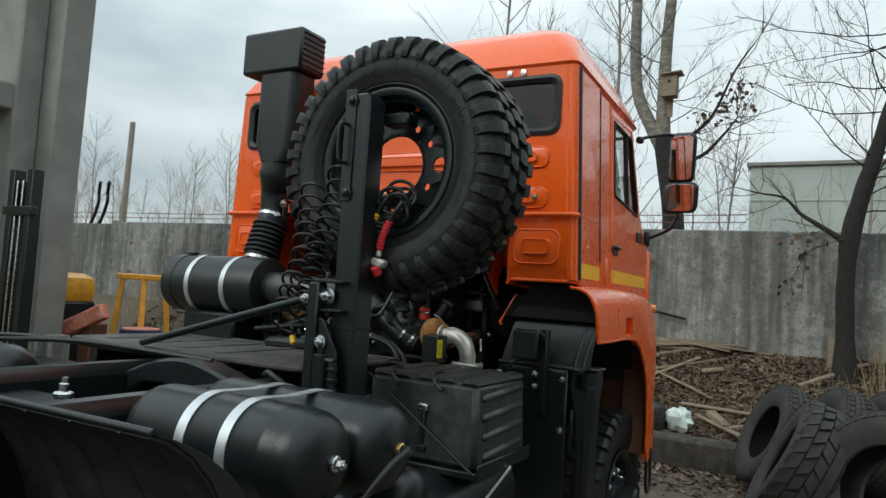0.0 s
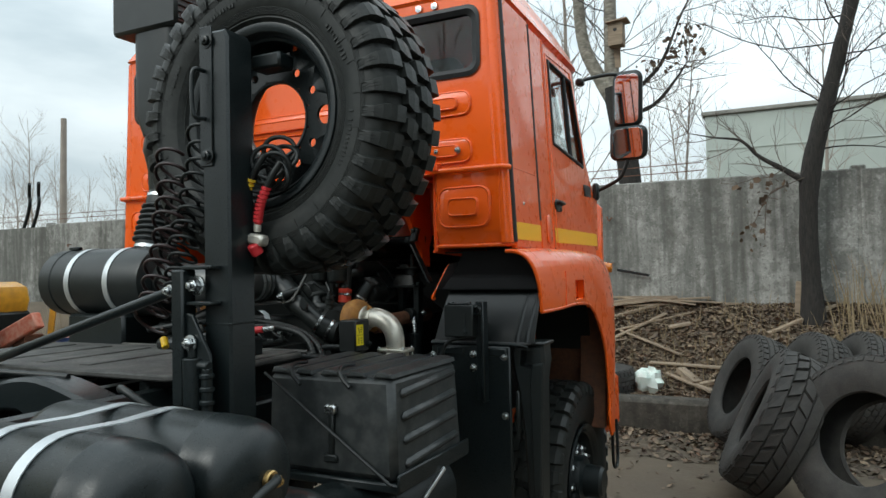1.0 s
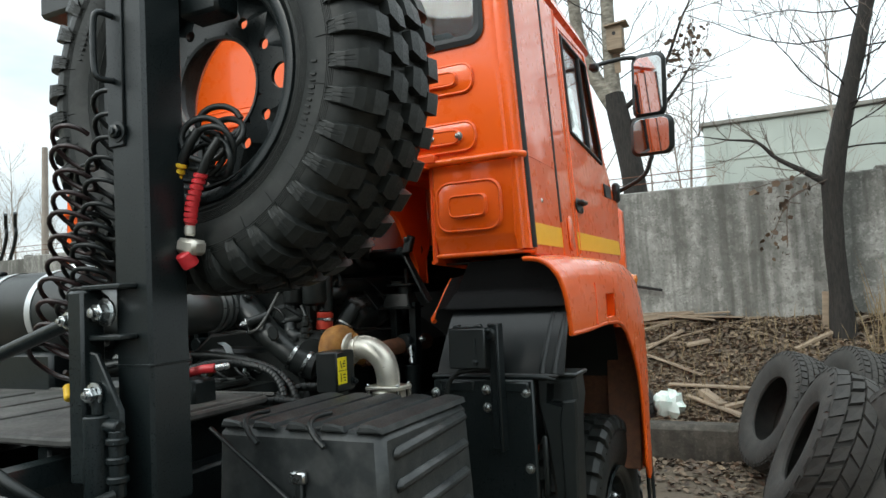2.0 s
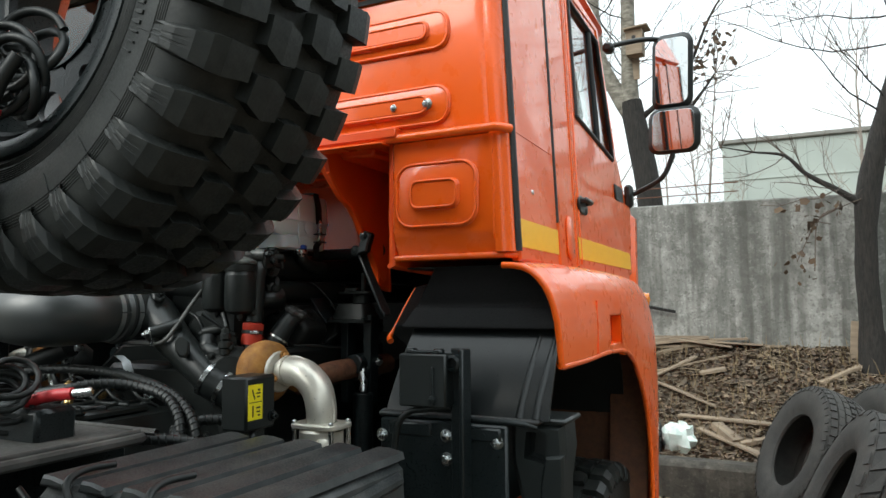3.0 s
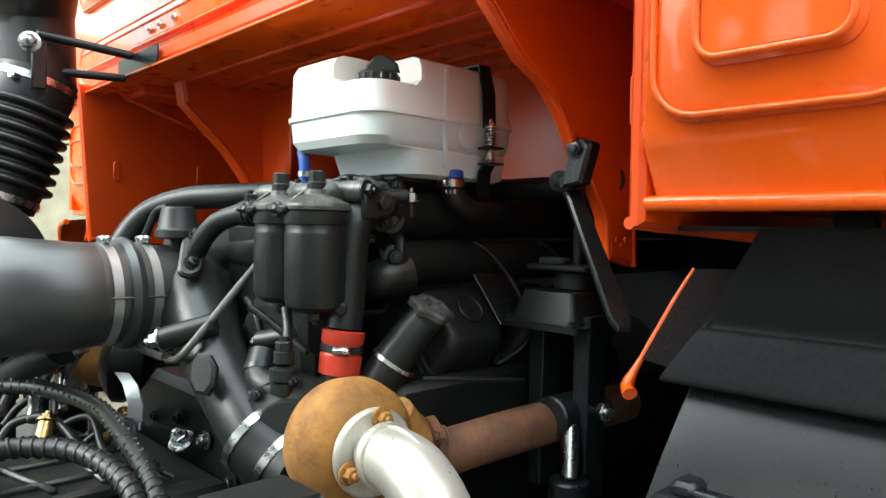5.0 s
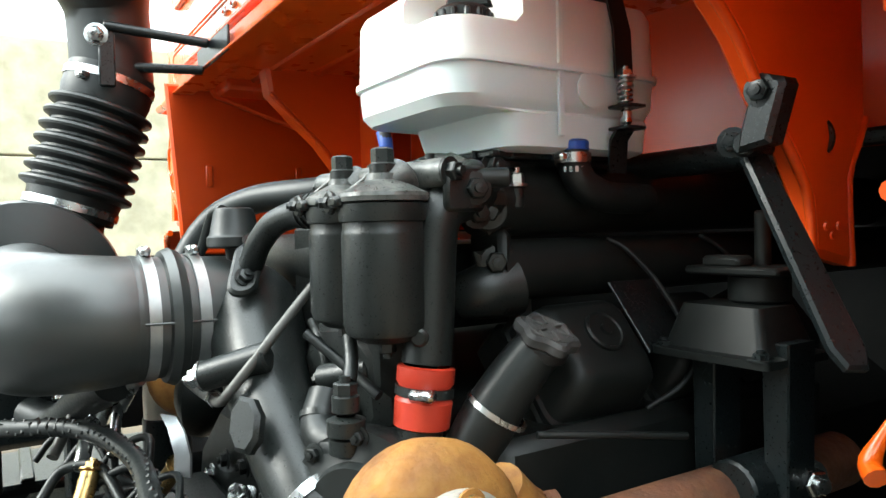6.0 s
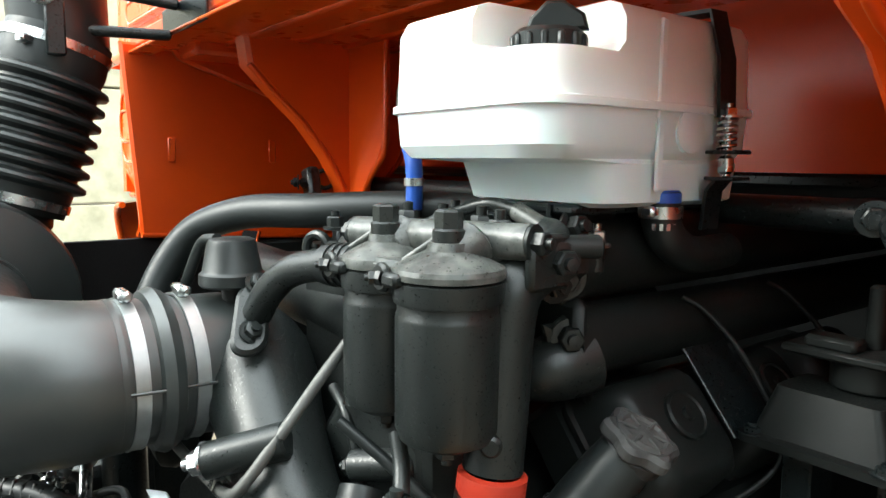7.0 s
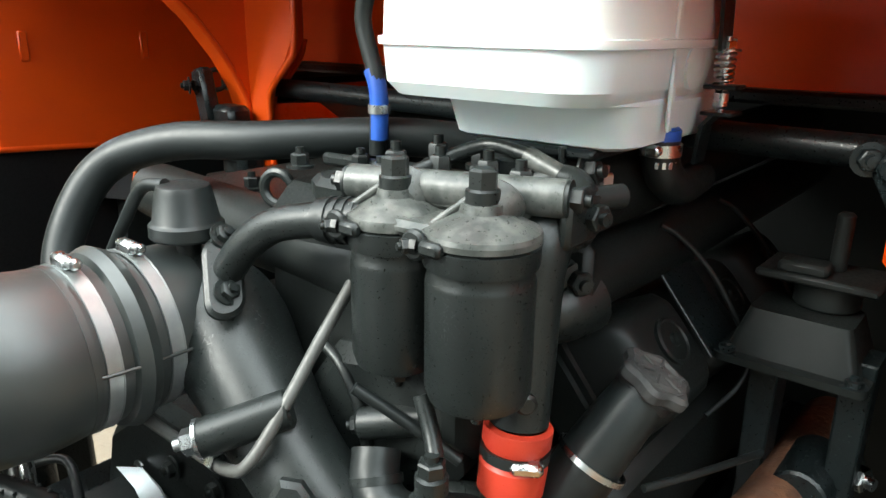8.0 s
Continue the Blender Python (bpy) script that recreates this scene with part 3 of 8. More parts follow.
# ---- the truck ----
T = tagged(new("truck"), "orange cab-over heavy truck with black chassis and a rear-mounted spare wheel", "truck")


def shell_ring(z, hw_r, hw_f, y0, y1, rr, rf, k=5):
    """A cab section at height z: half-widths at the rear and front, rounded corners."""
    out = []
    for cx, cy, a0, r in ((hw_r - rr, y0 + rr, 270, rr), (hw_f - rf, y1 - rf, 0, rf), (-hw_f + rf, y1 - rf, 90, rf), (-hw_r + rr, y0 + rr, 180, rr)):
        out += [(cx + r * math.cos(radians(a0 + 90 * i / k)), cy + r * math.sin(radians(a0 + 90 * i / k)), z) for i in range(k + 1)]
    return out


def loft(rings):
    n = len(rings[0])
    g = G()
    g.add([p for r in rings for p in r], [tuple(range(n))[::-1], tuple(range((len(rings) - 1) * n, len(rings) * n))] +
          [(i * n + j, i * n + (j + 1) % n, i * n + n + (j + 1) % n, i * n + n + j) for i in range(len(rings) - 1) for j in range(n)])
    return g


def side_x(y, z):
    """Half-width of the cab's side wall: it narrows to the front and leans in towards the roof."""
    return 1.206 - 0.033 * y - 0.046 * (z - 1.88)


def cab_ring(z, y0, y1, rr, rf, inset=0.0):
    return shell_ring(z, side_x(0, z) - 0.024 - inset, side_x(1.8, z) - 0.024 - inset, y0, y1, rr, rf)


outer = loft([cab_ring(2.185, 0, 1.92, 0.045, 0.25), cab_ring(2.45, 0.0, 1.86, 0.045, 0.25),
              cab_ring(2.97, 0.0, 1.66, 0.045, 0.22), cab_ring(2.985, -0.012, 1.66, 0.05, 0.22, -0.028), cab_ring(3.06, 0.02, 1.6, 0.08, 0.22, 0.0),
              shell_ring(3.17, 1.085, 1.01, 0.09, 1.5, 0.12, 0.22), shell_ring(3.235, 1.01, 0.94, 0.17, 1.4, 0.14, 0.22), shell_ring(3.26, 0.78, 0.73, 0.4, 1.2, 0.14, 0.22)])
inner = loft([shell_ring(2.24, 1.11, 1.06, 0.06, 1.85, 0.05, 0.2), shell_ring(2.95, 1.08, 1.01, 0.06, 1.6, 0.05, 0.2), shell_ring(3.12, 1.02, 0.95, 0.13, 1.48, 0.08, 0.2)])
cuts = [inner]
for sx in (-1, 1):
    cuts.append(G().prism(rounded(0.66, 0.28, 0.045), (sx * 0.73, 0.15, 2.765), (1, 0, 0), (0, 0, 1), 0.3, 0.0))
    side = [(0.80, 2.40), (1.42, 2.36), (1.40, 2.48), (1.28, 2.85), (0.78, 2.86)]
    cuts.append(G().prism(side, (sx * 1.10 - 0.2, 0, 0), (0, 1, 0), (0, 0, 1), 0.4, 0.0))
cuts.append(G().prism([(-1.07, 2.3), (1.07, 2.3), (1.0, 2.88), (-1.0, 2.88)], (0, 2.2, 0), (1, 0, 0), (0, 0, 1), 0.9, 0.0))
cab = part("cab", carve(outer, cuts), ORANGE, T, "glossy orange cab shell with pressed ribs", angle=30)
part("interior_lining", G().box((0, 0.9, 2.262), (2.1, 1.5, 0.03), 0.005), INTERIOR, cab)
for x in (-0.55, 0.55):
    g = G().box((x, 0.75, 2.4), (0.5, 0.5, 0.22), 0.05)
    g.box((x, 0.48, 2.6), (0.48, 0.12, 0.5), 0.05, (8, 0, 0))
    part("seat", g, INTERIOR, cab)
# rear windows with gaskets
for sx in (-1, 1):
    g = G()
    o1, o2 = rounded(0.70, 0.32, 0.06), rounded(0.62, 0.24, 0.04)
    n = len(o1)
    cx = sx * 0.73
    g.add([(cx + x, -0.008, 2.765 + z) for x, z in o1] + [(cx + x, -0.014, 2.765 + z * 0.97) for x, z in rounded(0.67, 0.29, 0.05)] + [(cx + x, 0.0, 2.765 + z) for x, z in o2] + [(cx + x, 0.03, 2.765 + z) for x, z in o2],
          [(k * n + j, k * n + (j + 1) % n, k * n + n + (j + 1) % n, k * n + n + j) for k in range(3) for j in range(n)])
    w = part("window", g, GASKET, cab, "rear cab window in a black rubber gasket")
    part("pane", G().prism(rounded(0.64, 0.26, 0.045), (cx, 0.022, 2.765), (1, 0, 0), (0, 0, 1), 0.006, 0.001), TINTED, w).visible_shadow = False
# pressed ribs across the rear wall
for zz, hh in ((2.49, 0.115), (2.278, 0.115)):
    for ww, h2, proud in ((2.06, hh, 0.014), (1.94, hh * 0.52, 0.028)):
        g = G().prism(rounded(ww, h2, h2 * 0.38), (0, 0.004, zz), (1, 0, 0), (0, 0, 1), proud, 0.012)
        part("pressed_rib", g, ORANGE, cab)
        loop = [(x, -proud + 0.006, zz + z) for x, z in rounded(ww - 0.012, h2 - 0.012, h2 * 0.34)]
        part("rib_bead", G().tube(loop + loop[:1], 0.0040, 10, 1), ORANGE, cab)
# lip along the lower edge of the rear wall
lip = G().tube([(-1.196, 0.02, 2.19), (-1.175, -0.022, 2.19), (1.175, -0.022, 2.19), (1.196, 0.02, 2.19)], 0.012, 10, 1)
lip.box((0.0, -0.032, 2.176), (1.68, 0.05, 0.006), 0.002)
part("lower_lip", lip, ORANGE, cab)
for x in (0.862, 0.965, -0.30, -0.38, -0.44):
    part("bolt", G().bolt((x, -0.018, 2.278), (0, -1, 0), 0.011, 0.012), STEEL, cab)
for x in (0.86, 0.78):
    part("stud", G().lathe([(0.018, 0), (0.016, 0.012), (0, 0.014)], (x, 0.0, 2.945), (0, -1, 0), 12), STEEL, cab)

# lower rear corners, side sills and the engine tunnel
for sx in (1, -1):
    zb = 1.85
    prof = [(0.0, 2.18), (0.0, zb + 0.075), (0.004, zb + 0.06), (0.026, zb + 0.012), (0.026, zb), (0.52, zb), (0.52, 2.18)]
    g = G().prism([(y, z) for y, z in prof], ((0.835 if sx > 0 else -1.165), 0, 0), (0, 1, 0), (0, 0, 1), 0.330, 0.014)
    cw = carve(g, [G().box((sx * 1.03, 0.32, 2.02), (0.28, 0.56, 0.29), 0.0)])
    corner = part("rear_corner", cw, ORANGE, T, "orange lower rear corner panel of the cab")
    for ww, hh, proud in ((0.255, 0.185, 0.014), (0.15, 0.085, 0.028)):
        loop = [(sx * 0.985 + x, -proud + 0.002, 2.025 + z) for x, z in rounded(ww - 0.012, hh - 0.012, hh * 0.25)]
        part("pad_bead", G().tube(loop + loop[:1], 0.0038, 10, 1), ORANGE, corner)
        part("pressed_pad", G().prism(rounded(ww, hh, hh * 0.27), (sx * 0.985, 0.003, 2.025), (1, 0, 0), (0, 0, 1), proud, 0.011), ORANGE, corner)
    part("corner_lip", G().tube([(sx * 0.84, 0.022, zb + 0.004), (sx * 1.175, 0.022, zb + 0.004), (sx * 1.198, 0.05, zb + 0.004)], 0.009, 8, 1), ORANGE, corner)
    # side wall: quarter panel, pillar panel and door, their seams and stripe
    def on_side(q, out=0.0):
        """Lays a flat piece, x from its back, on the leaning side wall."""
        q.v = [(sx * (side_x(y, z) + x + out), y, z) for x, y, z in q.v]
        return q

    for n_, y0, y1, z0, z1 in (("quarter_panel", 0.062, 0.442, 1.838, 2.965), ("pillar_panel", 0.458, 0.688, 1.838, 2.945), ("door", 0.70, 1.70, 1.80, 2.93)):
        hole, th = None, 0.03
        if n_ == "door":
            out = [(y0, z0), (y1 - 0.05, z0 - 0.02), (y1, 2.2), (1.53, 2.40), (1.31, z1), (y0, z1)]
            hole = [(0.785, 2.41), (1.43, 2.36), (1.42, 2.43), (1.255, 2.85), (0.775, 2.855)]
        else:
            out = [(y0, z0), (y1, z0), (y1, z1), (y0, z1)]
        g = G().prism(out, (-th, 0, 0), (0, 1, 0), (0, 0, 1), th, 0.007)
        if hole:
            g = carve(g, [G().prism(hole, (-0.2, 0, 0), (0, 1, 0), (0, 0, 1), 0.4, 0.0)])
        pn = part(n_, on_side(g), ORANGE, T, "orange cab door with a side window" if hole else "")
        if hole:
            part("window_pane", on_side(G().prism(hole, (-0.014, 0, 0), (0, 1, 0), (0, 0, 1), 0.005, 0.001)), GLASS, pn).visible_shadow = False
            fr = [(0.0, y, z) for y, z in hole]
            part("window_gasket", on_side(G().tube(fr + fr[:1], 0.010, 6, 1)), GASKET, pn)
            part("vent_bar", on_side(G().tube([(-0.006, 1.17, 2.385), (-0.006, 1.12, 2.85)], 0.013, 6, 1)), GASKET, pn)
            # raised swage under the window and round the door's rear edge
            part("door_swage", on_side(G().tube([(-0.002, 0.735, 1.86), (-0.002, 0.735, 2.88), (-0.002, 1.25, 2.90), (-0.002, 1.47, 2.42)], 0.007, 8, 1)), ORANGE, pn)
            g = G().prism(rounded(0.125, 0.066, 0.031, 7), (0.0, 0.785, 2.075), (0, 1, 0), (0, 0, 1), 0.010, 0.004)
            g.box((0.030, 0.780, 2.088), (0.016, 0.10, 0.020), 0.007)
            for yy in (0.742, 0.818):
                g.box((0.018, yy, 2.086), (0.03, 0.016, 0.018), 0.005)
            g.cyl((0.0, 0.815, 2.056), (0.014, 0.815, 2.056), 0.012)
            part("door_handle", on_side(g), PLASTIC, pn, "black plastic door handle")
            g = G().box((0.004, 1.50, 2.215), (0.012, 0.16, 0.075), 0.01)
            part("door_badge", on_side(g), GASKET, pn)
        elif n_ == "pillar_panel":
            part("pressed_dimple", on_side(G().prism(rounded(0.085, 0.15, 0.04), (-0.002, 0.585, 1.94), (0, 1, 0), (0, 0, 1), 0.010, 0.006)), ORANGE, pn)
            part("pillar_swage", on_side(G().tube([(-0.003, 0.675, 1.85), (-0.003, 0.675, 2.94)], 0.008, 8, 1)), ORANGE, pn)
        else:
            part("panel_screw", on_side(G().lathe([(0, 0.004), (0.007, 0.003), (0.009, 0), (0.009, -0.003)], (0, 0.20, 2.043), (1, 0, 0), 12)), STEEL, pn)
            part("waist_seam", on_side(G().tube([(-0.001, 0.07, 2.195), (-0.001, 0.43, 2.195)], 0.003, 6, 1)), ORANGE, pn)
        if n_ != "pillar_panel":
            sg = G().box((0.0, (y0 + y1) / 2, 1.915), (0.003, y1 - y0 - 0.01, 0.078), 0.0008)
            part("reflective_stripe", on_side(sg, 0.0012), STRIPE, pn, "yellow reflective stripe")
    for ys, z0, z1, rr in ((0.050, 1.865, 2.965, 0.0135), (0.45, 1.98, 2.95, 0.009), (0.694, 1.84, 2.92, 0.005)):
        part("seam_gasket", on_side(G().tube([(-0.004, ys, z0), (-0.004, ys, z1)], rr, 8, 1)), GASKET, T)
    corner_post = [(1.155, 0.004), (1.175, 0.001), (1.190, 0.008), (1.198, 0.022), (1.200, 0.045), (1.17, 0.06), (1.15, 0.06)]
    g = loft([[(sx * (px + side_x(0.05, z) - side_x(0.05, 1.9)), py, z) for px, py in corner_post] for z in (1.862, 2.2, 2.97)])
    part("corner_post", g, ORANGE, T)
    part("side_sill", G().box((sx * 1.125, 0.9, 2.02), (0.05, 1.66, 0.34), 0.01), ORANGE, T)
    part("cab_floor", G().box((sx * 0.98, 1.14, 1.868), (0.26, 1.24, 0.02), 0.005), BLACK, T)
    # orange wheel-arch fender
    up = [(-0.008, 1.828), (0.02, 1.832), (0.10, 1.838), (0.3, 1.843), (0.62, 1.843), (0.9, 1.840), (1.2, 1.83), (1.45, 1.81), (1.6, 1.73), (1.62, 1.5), (1.55, 1.1), (1.46, 0.78)]
    low = [(0.052, 1.563), (0.075, 1.560), (0.13, 1.560), (0.30, 1.560), (0.62, 1.565), (0.86, 1.54), (1.03, 1.44), (1.16, 1.29), (1.22, 1.1), (1.235, 0.98), (1.23, 0.86), (1.28, 0.77)]
    up, low = smooth_path([(y, z, 0) for y, z in up], 12), smooth_path([(y, z, 0) for y, z in low], 12)
    prof_x, prof_z = (0, 0.2, 0.41, 0.58, 0.70, 0.80, 0.88, 0.945, 0.985, 1, 1), (0, 0.005, 0.025, 0.07, 0.13, 0.205, 0.29, 0.41, 0.55, 0.72, 1)
    g, rows = G(), 41
    for q in range(rows):
        u_ = q / (rows - 1) * 10
        fx_, fz_ = float(np.interp(u_, range(11), prof_x)), float(np.interp(u_, range(11), prof_z))
        for a_, b_ in zip(up, low):
            p = a_.lerp(b_, fz_)
            g.v.append((sx * (1.182 + 0.137 * fx_ - 0.035 * max(0, p.x - 1.2)), p.x, p.y))
    n = len(up)
    g.f = [(q * n + j, q * n + j + 1, q * n + n + j + 1, q * n + n + j) for q in range(rows - 1) for j in range(n - 1)]
    def in_step(f):
        y = sum(g.v[k][1] for k in f) / 4
        z = sum(g.v[k][2] for k in f) / 4
        return 0.575 < y < 0.735 and 1.585 < z < 1.685

    # a square hand-step is sunk into the fender
    g.f = [f for f in g.f if not in_step(f)]
    edge = g.v[-n:]
    fender = part("fender", g, ORANGE, T, "orange front wheel-arch fender", angle=60)
    rim = g.v[::n]
    part("fender_roll", G().tube([(x - sx * 0.004, y + 0.003, z - 0.003) for x, y, z in rim], 0.009, 8, 1), ORANGE, fender)
    part("fender_flange", G().strip(edge, (-sx * 0.016, 0, 0), 0.005), ORANGE, fender)
    part("fender_roll", G().tube([(x - sx * 0.006, y, z) for x, y, z in edge], 0.009, 8, 1), ORANGE, fender)
    fx = lambda y, z: sx * (1.182 + 0.137 * float(np.interp((1.843 - z) / 0.28, prof_z, prof_x)))
    xs_ = fx(0.66, 1.635)
    # back of the recess takes the shade-deepened orange
    part("step_recess", G().box((xs_ - sx * 0.040, 0.655, 1.635), (0.006, 0.21, 0.15), 0.002), ORANGE_SHADED, fender)
    for dy, dz, w_, h_ in ((-0.090, 0, 0.02, 0.13), (0.090, 0, 0.02, 0.13), (0, 0.056, 0.20, 0.02), (0, -0.056, 0.20, 0.02)):
        part("recess_side", G().box((xs_ - sx * 0.021, 0.655 + dy, 1.635 + dz), (0.036, w_, h_), 0.003), ORANGE, fender)
    part("panel_seam", G().tube([(fx(0.42, 1.72) + sx * 0.001, 0.42, 1.73), (fx(0.42, 1.57) + sx * 0.002, 0.40, 1.57)], 0.004, 6, 1), ORANGE_SHADED, fender)
    g = G().lathe([(0.0, -0.02), (0.035, -0.02), (0.038, 0), (0.03, 0.045), (0, 0.05)], (sx * 1.155, 1.87, 1.735), (sx, 0.1, 0), 12)
    part("side_marker", g, AMBER, T, "amber side marker lamp")

# cab front, roof of the engine tunnel and its walls
part("radiator_shroud", G().box((0, 0.98, 1.5), (1.62, 0.03, 1.38), 0.01), ENGINE_DARK, T, "black radiator shroud deep under the cab")
part("tunnel_cover", G().box((0, 0.78, 2.02), (1.75, 0.42, 0.03), 0.006), ENGINE_DARK, T)
part("front_panel", G().box((0, 1.84, 1.62), (2.3, 0.16, 1.15), 0.06), ORANGE, T)
part("bumper", G().box((0, 1.9, 0.85), (2.4, 0.25, 0.4), 0.05), ORANGE, T)
g = G().box((0, 0.27, 2.205), (1.75, 0.62, 0.03), 0.004)
tun = part("tunnel_roof", g, ORANGE_SHADED, T, "underside of the cab floor in orange deepened for shade")
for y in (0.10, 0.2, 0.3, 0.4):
    part("floor_rib", G().box((0.0, y, 2.186), (1.5, 0.03, 0.014), 0.005), ORANGE_SHADED, tun)
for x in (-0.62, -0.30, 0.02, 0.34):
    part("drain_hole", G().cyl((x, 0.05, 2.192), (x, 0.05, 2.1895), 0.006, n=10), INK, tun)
part("tunnel_front", G().box((0, 0.56, 2.06), (1.75, 0.03, 0.29), 0.008), ORANGE_SHADED, T)
part("tunnel_front_flange", G().box((0, 0.54, 1.925), (1.7, 0.05, 0.02), 0.005), BLACK, T)
for sx in (1, -1):
    yb_ = -0.045 if sx < 0 else 0.01
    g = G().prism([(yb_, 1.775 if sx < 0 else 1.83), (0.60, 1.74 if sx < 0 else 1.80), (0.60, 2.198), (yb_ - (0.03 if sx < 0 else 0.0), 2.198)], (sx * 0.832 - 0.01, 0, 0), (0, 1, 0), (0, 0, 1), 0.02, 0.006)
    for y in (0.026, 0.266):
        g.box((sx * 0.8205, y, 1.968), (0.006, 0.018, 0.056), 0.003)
    side = part("tunnel_side", g, ORANGE_SHADED, T)
    part("lower_flange", G().tube([(sx * 0.826, yb_, 1.778 if sx < 0 else 1.833), (sx * 0.826, 0.60, 1.743 if sx < 0 else 1.803)], 0.007, 8, 1), ORANGE_SHADED, side)
    if sx < 0:
        part("rear_flange", G().strip([(-0.838, -0.055, 2.19), (-0.838, -0.045, 2.0), (-0.838, -0.04, 1.83), (-0.838, -0.055, 1.775)], (-0.10, 0.04, 0), 0.006), ORANGE, side)
    if sx < 0:
        part("side_apron", G().box((sx * 0.842, 0.19, 1.56), (0.006, 0.78, 0.42), 0.002), RUBBERSHEET, T)
    # pressed support: an upright with a curved brace that runs up to the roof
    if sx < 0:
        px = -0.53
        post = [(0.300, 1.695), (0.350, 1.690), (0.356, 1.85), (0.385, 1.895), (0.430, 1.945), (0.446, 1.985), (0.450, 2.195), (0.075, 2.195), (0.085, 2.13), (0.13, 2.085), (0.20, 2.02), (0.255, 1.95), (0.288, 1.89), (0.300, 1.85)]
    else:
        px = 0.59
        post = [(0.285, 1.78), (0.360, 1.765), (0.355, 1.86), (0.375, 1.90), (0.39, 1.93), (0.385, 2.195), (-0.03, 2.195), (0.0, 2.12), (0.07, 2.055), (0.122, 2.03), (0.165, 1.99), (0.20, 1.94), (0.253, 1.88), (0.278, 1.84)]
    sup = part("cab_support", G().prism(post, (px + 0.0, 0, 0) if sx > 0 else (px - 0.03, 0, 0), (0, 1, 0), (0, 0, 1), 0.03 if sx > 0 else 0.06, 0.008), ORANGE_SHADED, T)
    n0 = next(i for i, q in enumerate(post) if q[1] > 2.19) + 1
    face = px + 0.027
    part("brace_flange", G().tube([(face, y, z) for y, z in post[n0 + 1:] + post[:1]], 0.0055, 8, 3), ORANGE_SHADED, sup)
    part("upright_flange", G().tube([(face, y, z) for y, z in post[1:n0 - 1]], 0.005, 8, 3), ORANGE_SHADED, sup)
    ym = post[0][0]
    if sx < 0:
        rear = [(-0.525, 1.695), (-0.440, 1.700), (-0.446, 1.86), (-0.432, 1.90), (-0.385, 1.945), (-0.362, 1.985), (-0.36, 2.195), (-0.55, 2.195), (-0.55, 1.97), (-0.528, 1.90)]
        part("rear_web", G().prism(rear, (0, 0.318, 0), (1, 0, 0), (0, 0, 1), 0.016, 0.005), ORANGE_SHADED, sup)
        part("web_flange", G().tube([(x + 0.003, 0.303, z) for x, z in rear[1:7]], 0.006, 8, 3), ORANGE_SHADED, sup)
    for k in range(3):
        part("spot_weld", G().lathe([(0.005, 0), (0.004, 0.002), (0, 0.002)], (face + 0.003, ym + 0.02 + 0.012 * k, post[0][1] + 0.03 - 0.01 * (k % 2)), (1, 0, 0), 8), ORANGE_SHADED, sup)
    part("roof_beam", G().box((sx * 0.70, 0.30, 2.178), (0.12, 0.54, 0.034), 0.008), ORANGE_SHADED, T)
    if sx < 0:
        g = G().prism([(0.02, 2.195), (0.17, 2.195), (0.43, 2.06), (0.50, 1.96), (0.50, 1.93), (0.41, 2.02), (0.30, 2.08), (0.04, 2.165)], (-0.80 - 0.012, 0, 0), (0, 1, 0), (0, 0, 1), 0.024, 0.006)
        part("gusset", g, ORANGE_SHADED, T)
# rear bracket that the snorkel hangs from
g = G().box((-0.45, -0.052, 2.196), (0.24, 0.006, 0.05), 0.002)
g.cyl((-0.50, -0.25, 2.235), (-0.47, -0.055, 2.215), 0.010)
g.cyl((-0.545, -0.25, 2.165), (-0.52, -0.055, 2.17), 0.010)
part("snorkel_bracket", g, BLACK, T)


